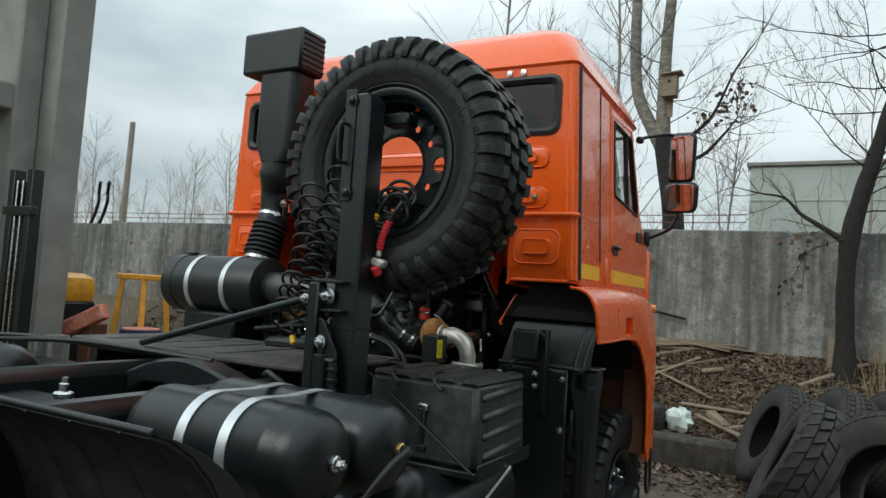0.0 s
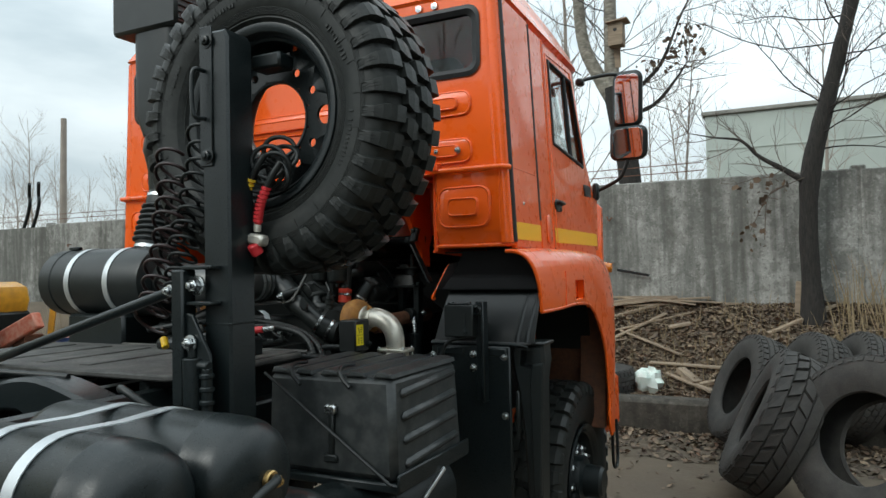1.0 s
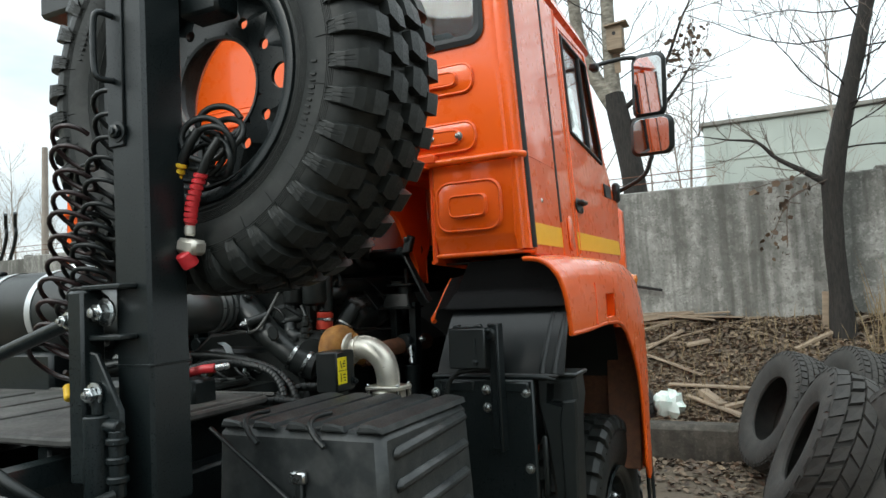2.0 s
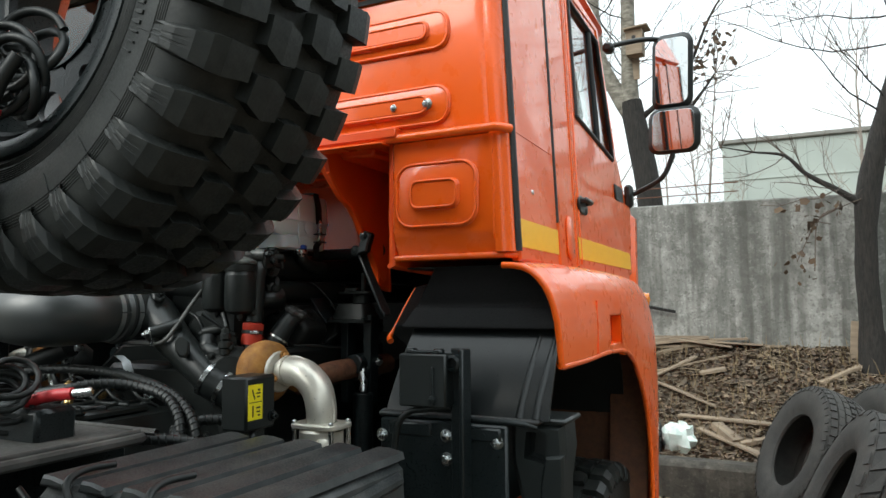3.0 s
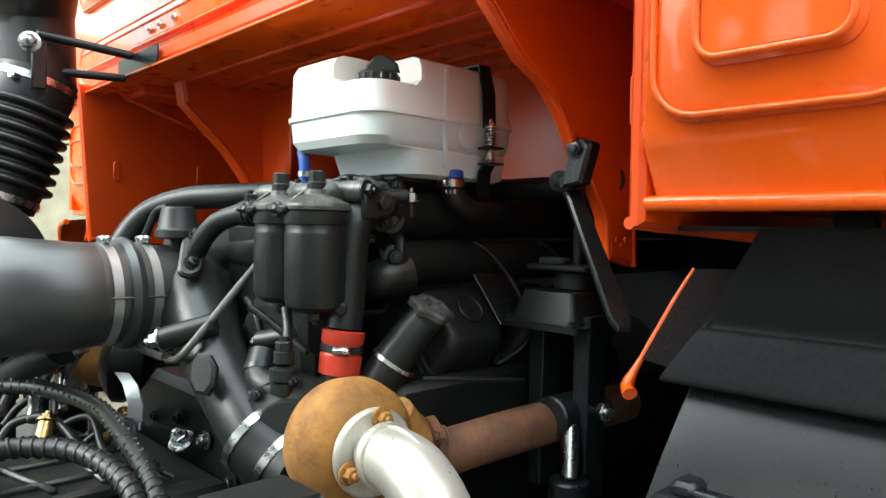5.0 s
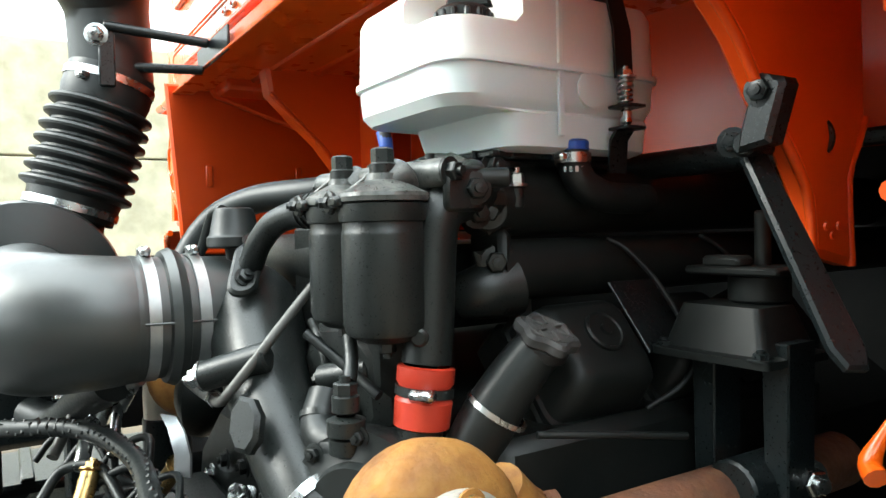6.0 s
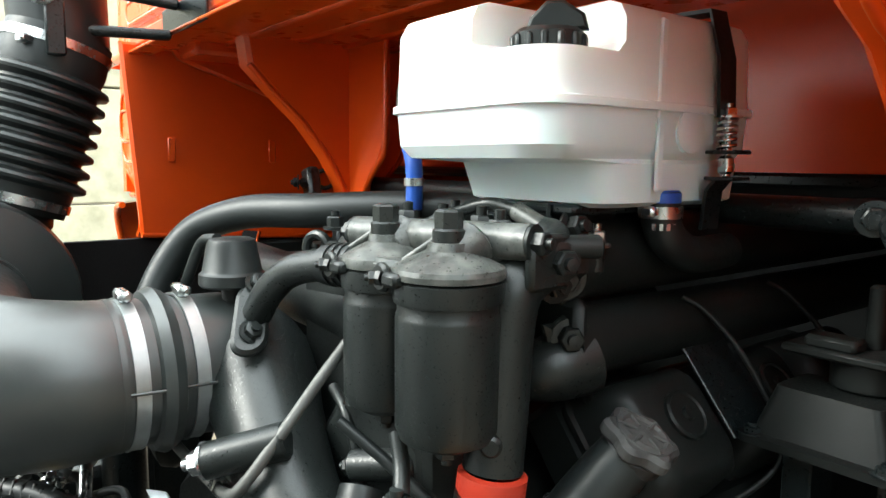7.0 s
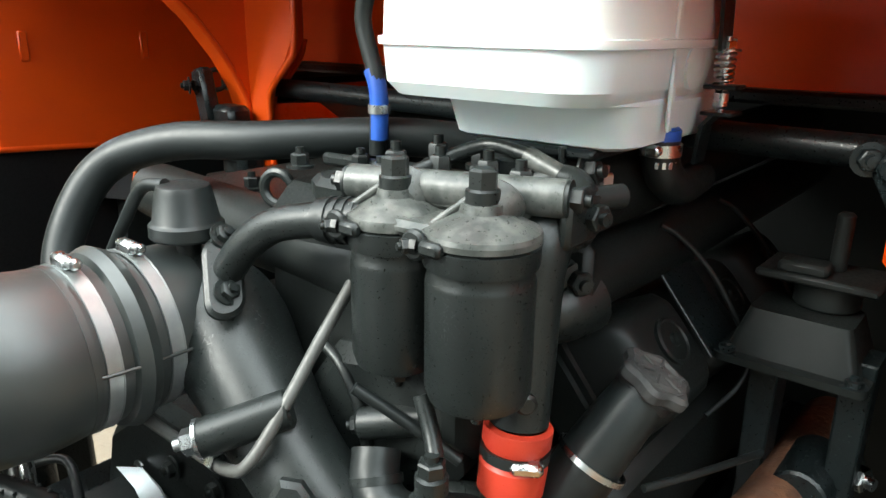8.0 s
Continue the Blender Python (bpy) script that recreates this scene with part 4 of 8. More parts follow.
# ---- wheels ----
def rim_geo(rim, disc_y, hub, sign=-1, count=4):
    """A pressed steel wheel: barrel, flange, lock ring, disc with slots and stud holes."""
    g = G()
    g.lathe([(rim + 0.004, -0.145), (rim + 0.018, -0.15), (rim + 0.02, -0.138), (rim - 0.004, -0.128), (rim - 0.012, -0.10), (rim - 0.03, -0.04), (rim - 0.03, 0.1), (rim - 0.004, 0.128), (rim + 0.016, 0.145), (rim + 0.01, 0.15), (rim - 0.012, 0.135), (rim - 0.04, 0.1), (rim - 0.04, -0.04), (rim - 0.02, -0.105), (rim - 0.012, -0.13)], (0, 0, 0), (0, 1, 0), 64, True)
    g.lathe([(rim - 0.03, -0.12), (rim - 0.022, -0.128), (rim - 0.014, -0.12)], (0, 0, 0), (0, 1, 0), 64, True)
    d = G()
    ro = rim - 0.035
    secs = []
    for i in range(count):
        c0 = i * 2 * math.pi / count
        secs += [(c0, 0.34, (hub + ro) / 2 + 0.012, 0.030, 0.16), (c0 + 0.52, 0.26, hub + 0.045, 0.014, 0.085), (c0 + 1.04, 0.26, hub + 0.045, 0.014, 0.085)]
    edges = []
    for i, s in enumerate(secs):
        nxt = secs[(i + 1) % len(secs)][0] + (2 * math.pi if i == len(secs) - 1 else 0)
        edges.append((s[0] + nxt) / 2)
    m = 20
    for i, (t, _, rc, hr, ht) in enumerate(secs):
        t0, t1 = edges[i - 1] - (2 * math.pi if i == 0 else 0), edges[i]
        out, hole = [], []
        for j in range(m):
            a = 2 * math.pi * j / m
            ca, sa = math.cos(a), math.sin(a)
            k = 1 / max(abs(ca), abs(sa))
            px, py = ca * k, sa * k
            th = (t1 + t0) / 2 + px * (t1 - t0) / 2
            rr = (ro + hub) / 2 + py * (ro - hub) / 2
            out.append((th, rr))
            hole.append((t + ca * ht, rc + sa * hr))
        vs = []
        for y in (disc_y - 0.006, disc_y + 0.006):
            for ring in (out, hole):
                vs += [(r * math.cos(th), y + (0.03 if r > rim - 0.045 else 0.0), r * math.sin(th)) for th, r in ring]
        fs = []
        for j in range(m):
            q = (j + 1) % m
            fs += [(j, q, m + q, m + j), (2 * m + j, 2 * m + q, 3 * m + q, 3 * m + j)[::-1], (m + j, m + q, 3 * m + q, 3 * m + j)]
        d.add(vs, fs)
    d.lathe([(hub - 0.004, disc_y - 0.008), (hub + 0.004, disc_y - 0.010), (hub + 0.006, disc_y), (hub + 0.004, disc_y + 0.008), (hub - 0.004, disc_y + 0.008)], (0, 0, 0), (0, 1, 0), 48, True)
    return g, d


def put_geo(g, m):
    g.v = [tuple(m @ Vector(p)) for p in g.v]
    return g


# spare wheel on its carrier, each tread block a piece of its own
def block_mesh(name, rows, across, material):
    """A tread block: rows of (axial, radius, half-angle, sunk base radius, shift), lofted; across: (side, depth of groove)."""
    vs, fs, n = [], [], len(across) + 2
    for a, r, w, base, sh, deep in rows:
        ring = [(base, -1.12 * w)] + [(r - (cut_ if deep else 0.0), e * w) for e, cut_ in across] + [(base, 1.12 * w)]
        vs += [(rr * math.cos(t + sh), a, rr * math.sin(t + sh)) for rr, t in ring]
    for i in range(len(rows) - 1):
        fs += [(i * n + j, i * n + j + 1, i * n + n + j + 1, i * n + n + j) for j in range(n - 1)]
    fs += [tuple(range(n)), tuple(range((len(rows) - 1) * n, len(rows) * n))]
    me = bpy.data.meshes.new(name)
    me.from_pydata(vs, [], fs)
    bm = bmesh.new()
    bm.from_mesh(me)
    bmesh.ops.recalc_face_normals(bm, faces=bm.faces)
    bm.to_mesh(me)
    bm.free()
    me.materials.append(material)
    return me


def spare_wheel(m, R=0.528, W=0.36, rim=0.285, count=38):
    h, d = W / 2, 0.024
    t = tagged(new("spare_wheel"), "off-road spare wheel with deep tread lugs on a black steel rim", "wheel")
    t.matrix_basis = m
    half = [(rim - 0.012, h * 0.60), (rim + 0.006, h * 0.74), (rim + 0.03, h * 0.85), (rim + 0.036, h * 0.90), (rim + 0.042, h * 0.885)]
    half += [(rim + 0.046 + 0.004 * q + dd, h * (0.905 + 0.006 * q) + 0.0012 * (dd > 0.0005) * (dd < 0.0025)) for q in range(6) for dd in (0, 0.001, 0.002, 0.003)]
    half += [(rim + 0.085, h * 0.975), (rim + 0.11, h)]
    half += [(rim + 0.130 + 0.0045 * q + dd, h + 0.0012 * (dd > 0.0005) * (dd < 0.0025)) for q in range(5) for dd in (0, 0.001, 0.002, 0.003)]
    half += [(R - 0.075, h * 0.985), (R - 0.05, h * 0.93), (R - d - 0.008, h * 0.82), (R - d, h * 0.4)]
    prof = half + [(r, -a) for r, a in half[::-1]] + [(rim + 0.01, -h * 0.5), (R - 0.06, -h * 0.55), (R - 0.06, h * 0.55), (rim + 0.01, h * 0.5)]
    tyre = part("tyre", G().lathe(prof, (0, 0, 0), (0, 1, 0), 96, True), RUBBER, t, "black rubber off-road tyre with ribbed side wall")
    pitch = 2 * math.pi / count
    groove = [(-1, 0.002), (-0.9, 0), (-0.40, 0), (-0.34, 0.005), (-0.20, 0.005), (-0.14, 0), (0.14, 0), (0.20, 0.005), (0.34, 0.005), (0.40, 0), (0.9, 0), (1, 0.002)]
    crown = R - d - 0.012
    rows = [(h * 0.47, crown, 0.26 * pitch, crown - 0.004, 0.02 * pitch, False), (h * 0.50, R - 0.004, 0.27 * pitch, crown, 0.02 * pitch, False), (h * 0.78, R - 0.005, 0.30 * pitch, crown, 0.05 * pitch, False),
            (h * 0.90, R - 0.014, 0.29 * pitch, R - 0.055, 0.06 * pitch, False), (h * 0.985, R - 0.032, 0.25 * pitch, R - 0.065, 0.07 * pitch, False), (h * 1.045, R - 0.058, 0.21 * pitch, R - 0.085, 0.08 * pitch, True),
            (h * 1.055, R - 0.078, 0.18 * pitch, R - 0.095, 0.08 * pitch, True), (h * 1.035, R - 0.100, 0.15 * pitch, R - 0.105, 0.08 * pitch, True), (h * 0.99, R - 0.106, 0.13 * pitch, R - 0.108, 0.08 * pitch, False)]
    shoulder = block_mesh("shoulder_block", rows, groove, RUBBER)
    flat = [(-1, 0), (-0.3, 0.0), (0.3, 0.0), (1, 0)]
    rows = [(h * 0.03, crown, 0.30 * pitch, crown - 0.004, 0.0, False), (h * 0.06, R - 0.003, 0.27 * pitch, crown, 0.0, False), (h * 0.24, R, 0.36 * pitch, crown, -0.05 * pitch, False),
            (h * 0.44, R - 0.002, 0.25 * pitch, crown, -0.14 * pitch, False), (h * 0.47, crown, 0.26 * pitch, crown - 0.004, -0.14 * pitch, False)]
    centre = block_mesh("centre_block", rows, flat, RUBBER)
    for turned in (0, 180):
        for i in range(count):
            for me, off in ((shoulder, 0.0), (centre, 0.5)):
                b = new(me.name, me)
                b.parent = tyre
                b.matrix_basis = pose(0, 0, 0, 0, 0, turned) @ pose(0, 0, 0, 0, math.degrees((i + off + (0.5 if turned else 0)) * pitch), 0)
    g = G()
    rnd = random.Random(14)
    for a0, n in ((100, 16), (146, 9), (330, 13), (20, 10)):
        for k in range(n):
            if rnd.random() < 0.15:
                continue
            a, r = radians(a0 + 2.1 * k), rim + 0.098
            part("sidewall_marking", G().box((r * math.cos(a), -h - 0.0005, r * math.sin(a)), (rnd.choice((0.012, 0.016, 0.018)), 0.003, rnd.choice((0.003, 0.006, 0.008))), 0.0006, (0, -math.degrees(a), 0)), RUBBER, tyre)
    for k in range(26):
        a = 2 * math.pi * (k + 0.3 * rnd.random()) / 26
        r0 = R - 0.118 - 0.012 * rnd.random()
        part("mould_line", G().box((r0 * math.cos(a), -h - 0.001, r0 * math.sin(a)), (0.03, 0.002, 0.0014), 0.0004, (0, -math.degrees(a), 0)), RUBBER, tyre)
    rg, dg_ = rim_geo(rim, -0.06, 0.130)
    part("rim", rg, BLACK, t, "black steel rim")
    part("wheel_disc", dg_, BLACK, t)
    part("lock_ring", G().lathe([(rim - 0.006, -0.150), (rim + 0.010, -0.158), (rim + 0.022, -0.156), (rim + 0.026, -0.148), (rim + 0.012, -0.146)], (0, 0, 0), (0, 1, 0), 72, True), BLACK, t)
    return t


spare_wheel(pose(0.72, -0.885, 2.272))
def lugged_tyre(name, R, W, rim, count, material, parent, m, label):
    """A tyre on the pose m whose tread blocks are pieces of their own."""
    h, d = W / 2, 0.022
    half = [(rim - 0.012, h * 0.60), (rim + 0.006, h * 0.74), (rim + 0.03, h * 0.85), (rim + 0.042, h * 0.90), (rim + 0.085, h * 0.985), (rim + 0.11, h), (R - 0.085, h * 0.985), (R - 0.05, h * 0.92), (R - d - 0.008, h * 0.8), (R - d, h * 0.4)]
    prof = half + [(r, -a) for r, a in half[::-1]] + [(rim + 0.01, -h * 0.5), (R - 0.06, -h * 0.55), (R - 0.06, h * 0.55), (rim + 0.01, h * 0.5)]
    ty = part(name, put_geo(G().lathe(prof, (0, 0, 0), (0, 1, 0), 72, True), m), material, parent, label)
    pitch, crown = 2 * math.pi / count, R - d - 0.012
    flat = [(-1, 0.001), (-0.85, 0), (0.85, 0), (1, 0.001)]
    sh = block_mesh("shoulder_block", [(h * 0.47, crown, 0.28 * pitch, crown - 0.004, 0.0, False), (h * 0.50, R - 0.004, 0.29 * pitch, crown, 0.0, False), (h * 0.82, R - 0.006, 0.32 * pitch, crown, 0.04 * pitch, False), (h * 0.97, R - 0.026, 0.29 * pitch, R - 0.06, 0.06 * pitch, False), (h * 1.02, R - 0.055, 0.24 * pitch, R - 0.075, 0.06 * pitch, False), (h * 0.98, R - 0.075, 0.2 * pitch, R - 0.078, 0.06 * pitch, False)], flat, material)
    ce = block_mesh("centre_block", [(h * 0.03, crown, 0.30 * pitch, crown - 0.004, 0.0, False), (h * 0.06, R - 0.003, 0.28 * pitch, crown, 0.0, False), (h * 0.24, R, 0.36 * pitch, crown, -0.05 * pitch, False), (h * 0.44, R - 0.002, 0.26 * pitch, crown, -0.12 * pitch, False), (h * 0.47, crown, 0.27 * pitch, crown - 0.004, -0.12 * pitch, False)], flat, material)
    for turned in (0, 180):
        for i in range(count):
            for me, off in ((sh, 0.0), (ce, 0.5)):
                b = new(me.name, me)
                b.parent = ty
                b.matrix_basis = m @ pose(0, 0, 0, 0, 0, turned) @ pose(0, 0, 0, 0, math.degrees((i + off + (0.5 if turned else 0)) * pitch), 0)
    return ty


# front wheels
for sx in (1, -1):
    m = pose(sx * 1.06, 1.08, 0.55, 0, 0, 90 if sx > 0 else -90)
    wh = lugged_tyre("front_wheel", 0.55, 0.30, 0.29, 34, RUBBER, T, m, "black off-road front tyre")
    rg, dg_ = rim_geo(0.29, -0.075, 0.11)
    part("rim", put_geo(rg, m), BLACK, wh)
    part("wheel_disc", put_geo(dg_, m), BLACK, wh)
    hubg = G().lathe([(0.0, -0.25), (0.07, -0.25), (0.085, -0.235), (0.09, -0.15), (0.13, -0.14), (0.14, -0.08)], (0, 0, 0), (0, 1, 0), 24)
    part("hub", put_geo(hubg, m), BLACK, wh)
    for i in range(10):
        a = 2 * math.pi * i / 10
        b = G().bolt((0.17 * math.cos(a), -0.085, 0.17 * math.sin(a)), (0, -1, 0), 0.017, 0.035)
        part("wheel_nut", put_geo(b, m), STEEL, wh)
# rear wheel under its fender
for sx in (1, -1):
    m = pose(sx * 0.98, -2.85, 0.55, 0, 0, 90 if sx > 0 else -90)
    wh = lugged_tyre("rear_wheel", 0.55, 0.32, 0.29, 34, RUBBER, T, m, "black off-road rear tyre")
    rg, dg_ = rim_geo(0.29, -0.05, 0.11)
    part("rim", put_geo(rg, m), BLACK, wh)


# ---- chassis, carrier, tanks and boxes ----
for sx in (1, -1):
    part("frame_rail", G().box((sx * 0.43, 0.36, 1.12), (0.09, 2.9, 0.3), 0.01), BLACK, T)
    part("frame_rail", G().box((sx * 0.375, -3.33, 1.195), (0.15, 4.50, 0.36), 0.045), BLACK, T)
    for k in range(5):
        part("rail_rivet", G().lathe([(0.011, 0), (0.009, 0.005), (0, 0.007)], (sx * 0.45, -2.55 + 0.22 * k, 1.29 - 0.05 * (k % 2)), (sx, 0, 0), 10), BLACK, T)
for y in (-3.6, -2.7, -1.85):
    part("cross_member", G().box((0, y, 1.17), (0.64, 0.16, 0.26), 0.012), BLACK, T)
# fifth-wheel end of the chassis
arch = [(-0.43, 1.20), (-0.28, 1.20), (-0.265, 1.275), (-0.20, 1.305), (-0.04, 1.312), (0.06, 1.27), (0.10, 1.20), (0.43, 1.20), (0.43, 1.30), (0.29, 1.37), (0.20, 1.395), (0.13, 1.412), (0.06, 1.423), (0.0, 1.425), (-0.06, 1.420), (-0.13, 1.407), (-0.20, 1.387), (-0.29, 1.352), (-0.36, 1.322), (-0.43, 1.295)]
part("arched_cross_member", G().prism(arch, (0, -1.24, 0), (1, 0, 0), (0, 0, 1), 0.13, 0.012), BLACK, T, "arched black steel cross member between the rails")
lt = part("air_tank", G().lathe([(0, 0), (0.07, 0.006), (0.115, 0.03), (0.14, 0.085), (0.14, 0.63), (0.115, 0.685), (0.07, 0.71), (0, 0.715)], (-1.21, -1.72, 1.30), (1, 0, 0), 32), BLACK, T, "matt black steel air tank with pale straps")
for x in (-0.72, -0.88):
    part("tank_strap", G().band((x, -1.72, 1.30), (1, 0, 0), 0.141, 0.036, 0.003, 40), ZINC, lt)
g = G().lathe([(0.034, 0.0), (0.034, 0.03), (0.028, 0.036), (0.018, 0.038), (0.017, 0.062), (0.012, 0.066), (0.011, 0.085), (0, 0.086)], (0.0, -1.85, 1.30), (0, 0, 1), 18)
part("vent_cap", g, STEEL, T)
for k, (x, y) in enumerate(((-0.9, -1.5), (-0.62, -1.45))):
    part("brake_line", G().tube([(x - 0.5, y - 0.6, 1.42), (x - 0.2, y - 0.2, 1.44), (x + 0.1, y, 1.45), (x + 0.5, y + 0.12, 1.43), (0.1, -1.28, 1.42)], 0.011, 7, 5), HOSE, T)
# catwalk plate behind the engine
deck = part("catwalk", carve(G().prism([(x * 1.0, y) for x, y in rounded(1.50, 0.70, 0.075)], (-0.245, -0.852, 1.408), (1, 0, 0), (0, 1, 0), 0.022, 0.006), [G().prism(rounded(0.085, 0.022, 0.01), (0.30, -0.66, 1.39), (1, 0, 0), (0, 1, 0), 0.08, 0.0)]), DUSTPLATE, T, "dusty black catwalk plate with rounded corners")
part("pressed_rim", G().tube([(0.495 - 0.02 - 1.42, -0.522, 1.430), (0.40, -0.522, 1.430), (0.455, -0.537, 1.430), (0.475, -0.59, 1.430), (0.475, -1.17, 1.430)], 0.008, 8, 3), DUSTPLATE, deck)
for k in range(4):
    part("pressed_rib", G().box((-0.80 + 0.25 * k, -0.86, 1.431), (0.055, 0.5, 0.008), 0.003), DUSTPLATE, deck)
for x in (-0.85, 0.3):
    part("catwalk_bracket", G().box((x, -0.8, 1.32), (0.05, 0.7, 0.16), 0.008), BLACK, T)

# front quarter of the rear mudguard: its dusty hollow side faces back
for sx in (1, -1):
    arc = [(y - 0.25, z + 0.075) for y, z in ((-2.21, 1.384), (-2.17, 1.366), (-2.11, 1.325), (-2.055, 1.265), (-2.01, 1.19), (-1.975, 1.10), (-1.955, 1.0), (-1.95, 0.88), (-1.955, 0.7))]
    x0 = 0.25 if sx > 0 else -1.20
    fd = part("rear_fender", G().strip([(x0, y, z) for y, z in arc], (0.95, 0, 0), 0.010), FENDERM, T, "dusty black plastic front quarter of a rear mudguard")
    wide = [0.0, 0.01, 0.03, 0.055, 0.075, 0.09, 0.095, 0.095, 0.095]
    side_plate = [(y - 0.004, z) for y, z in arc] + [(y + w, z) for (y, z), w in zip(arc[::-1], wide[::-1])][:-1]
    part("fender_side", G().prism(side_plate, (1.20 * sx - 0.005, 0, 0), (0, 1, 0), (0, 0, 1), 0.010, 0.002), PLASTIC, fd)
    part("fender_edge", G().tube([(x0, -2.462, 1.461), (x0 + 0.95, -2.462, 1.461)], 0.009, 8, 1), BLACK, fd)
    for k in range(6):
        part("fender_rib", G().tube([(x0 + 0.08 + 0.155 * k, y - 0.004, z - 0.004) for y, z in arc], 0.008, 6, 1), FENDERM, fd)

# paired air tanks across the frame
for y, x1 in ((-1.605, 1.225), (-1.865, 1.185)):
    r, ln = 0.138, x1 - 0.47
    prof = [(0, 0), (r * 0.5, 0.006), (r * 0.8, 0.022), (r * 0.95, 0.05), (r, 0.085), (r, ln - 0.155), (r * 1.010, ln - 0.152), (r * 1.010, ln - 0.146), (r, ln - 0.142), (r * 0.995, ln - 0.10), (r * 0.96, ln - 0.065), (r * 0.88, ln - 0.040), (r * 0.7, ln - 0.018), (r * 0.4, ln - 0.005), (0, ln)]
    at = part("air_tank", G().lathe(prof, (0.47, y, 1.292), (1, 0, 0), 36), BLACK, T, "matt black steel air tank with pale straps")
    b = G().cyl((x1 - 0.004, y, 1.295), (x1 + 0.012, y, 1.295), 0.022)
    b.bolt((x1 + 0.012, y, 1.295), (1, 0, 0), 0.014, 0.018, False)
    part("fitting", b, BRASS if y > -1.7 else STEEL, at)
for x in (0.735, 0.895):
    path = [(x, -1.46, 1.29)] + [(x, -1.605 + 0.142 * math.cos(a), 1.292 + 0.142 * math.sin(a)) for a in [radians(q) for q in range(15, 96, 10)]] + [(x, -1.735, 1.428)] + [(x, -1.865 + 0.142 * math.cos(a), 1.292 + 0.142 * math.sin(a)) for a in [radians(q) for q in range(85, 220, 10)]] + [(x, -1.78, 0.91)]
    part("tank_strap", G().strip(path, (0.036, 0, 0), -0.003), ZINC, T, "pale galvanised tank strap")
part("tank_saddle", G().box((0.75, -1.66, 1.12), (0.5, 0.40, 0.06), 0.01), BLACK, T)
part("chassis_silencer", G().lathe([(0, 0), (0.13, 0.01), (0.165, 0.05), (0.165, 0.80), (0.13, 0.84), (0, 0.85)], (0.93, -1.17, 0.90), (0, 1, 0), 30), BLACK, T, "black silencer drum under the battery box")
part("chassis_cover", G().box((0.0, -2.2, 0.86), (0.58, 3.6, 0.30), 0.03), BLACK, T)
g = G().tube([(1.245, -1.605, 1.30), (1.27, -1.64, 1.305), (1.265, -1.72, 1.27), (1.22, -1.80, 1.16), (1.2, -1.82, 1.02)], 0.011, 8, 6)
part("tank_line", g, HOSE, T)
for y, z, r, x1 in ((-1.27, 1.055, 0.10, 1.12), (-1.80, 1.125, 0.085, 1.20)):
    prof = [(0, 0), (r, 0.03), (r, 0.5), (r * 0.9, 0.54), (r * 0.6, 0.565), (0, 0.572)]
    st = part("small_air_tank", G().lathe(prof, (x1 - 0.572, y, z), (1, 0, 0), 28), BLACK, T)
    part("fitting", G().cyl((x1 - 0.004, y, z - 0.01), (x1 + 0.03, y, z - 0.01), 0.012), BRASS, st)

# battery box with its ribbed plastic cover
def bb(x, y, z):
    """Slight draft of the moulded cover."""
    k = (1.42 - z) * 0.06
    return (x + (k if x > 0.9 else 0), y - (k if y < -0.65 else 0), z)


g = G().box((0.875, -0.655, 1.245), (0.50, 0.48, 0.33), 0.022)
g.v = [bb(*p) for p in g.v]
bat = part("battery_box", g, BOXTOP, T, "black plastic battery box with moulded ribs")
def drafted(q):
    q.v = [bb(*p) for p in q.v]
    return q


for i in range(5):
    x = 0.672 + i * 0.104
    part("moulded_rib", drafted(G().prism([(-0.036, 0.0), (0.036, 0.0), (0.033, 0.014), (0.0, 0.02), (-0.026, 0.02)], (x, -0.42, 1.406), (1, 0, 0), (0, 0, 1), 0.474, 0.005)), BOXTOP, bat)
for i in range(4):
    z = 1.362 - i * 0.075
    part("side_rib", drafted(G().box((1.128, -0.65, z), (0.024, 0.40 - 0.01 * i, 0.030), 0.011, (3, 0, 0))), BOXTOP, bat)
part("tray", G().box((0.88, -0.655, 1.065), (0.56, 0.53, 0.03), 0.006), BLACK, bat)
part("tray_lip", G().box((1.155, -0.655, 1.085), (0.012, 0.53, 0.05), 0.004), BLACK, bat)
g = G().box((0.9, -0.915, 1.30), (0.045, 0.02, 0.03), 0.005)
part("latch", g, STEEL, bat)
g = G().box((0.9, -0.912, 1.22), (0.022, 0.014, 0.15), 0.004)
g.box((0.9, -0.915, 1.14), (0.05, 0.02, 0.025), 0.004)
part("latch_strap", g, HOSE, bat)
for x in (0.73, 0.93):
    part("lid_hook", G().tube([(x - 0.01, -0.80, 1.434), (x - 0.012, -0.86, 1.436), (x, -0.902, 1.425), (x + 0.018, -0.912, 1.40), (x + 0.05, -0.918, 1.375)], 0.007, 10, 4), HOSE, bat)
part("stay_cable", G().tube([(0.64, -0.93, 1.41), (0.90, -0.935, 1.24), (1.14, -0.935, 1.08)], 0.006, 6, 1), HOSE, bat)
part("tray_hanger", G().tube([(1.17, -0.62, 1.06), (1.10, -0.7, 0.93)], 0.008, 6, 1), ZINC, bat)

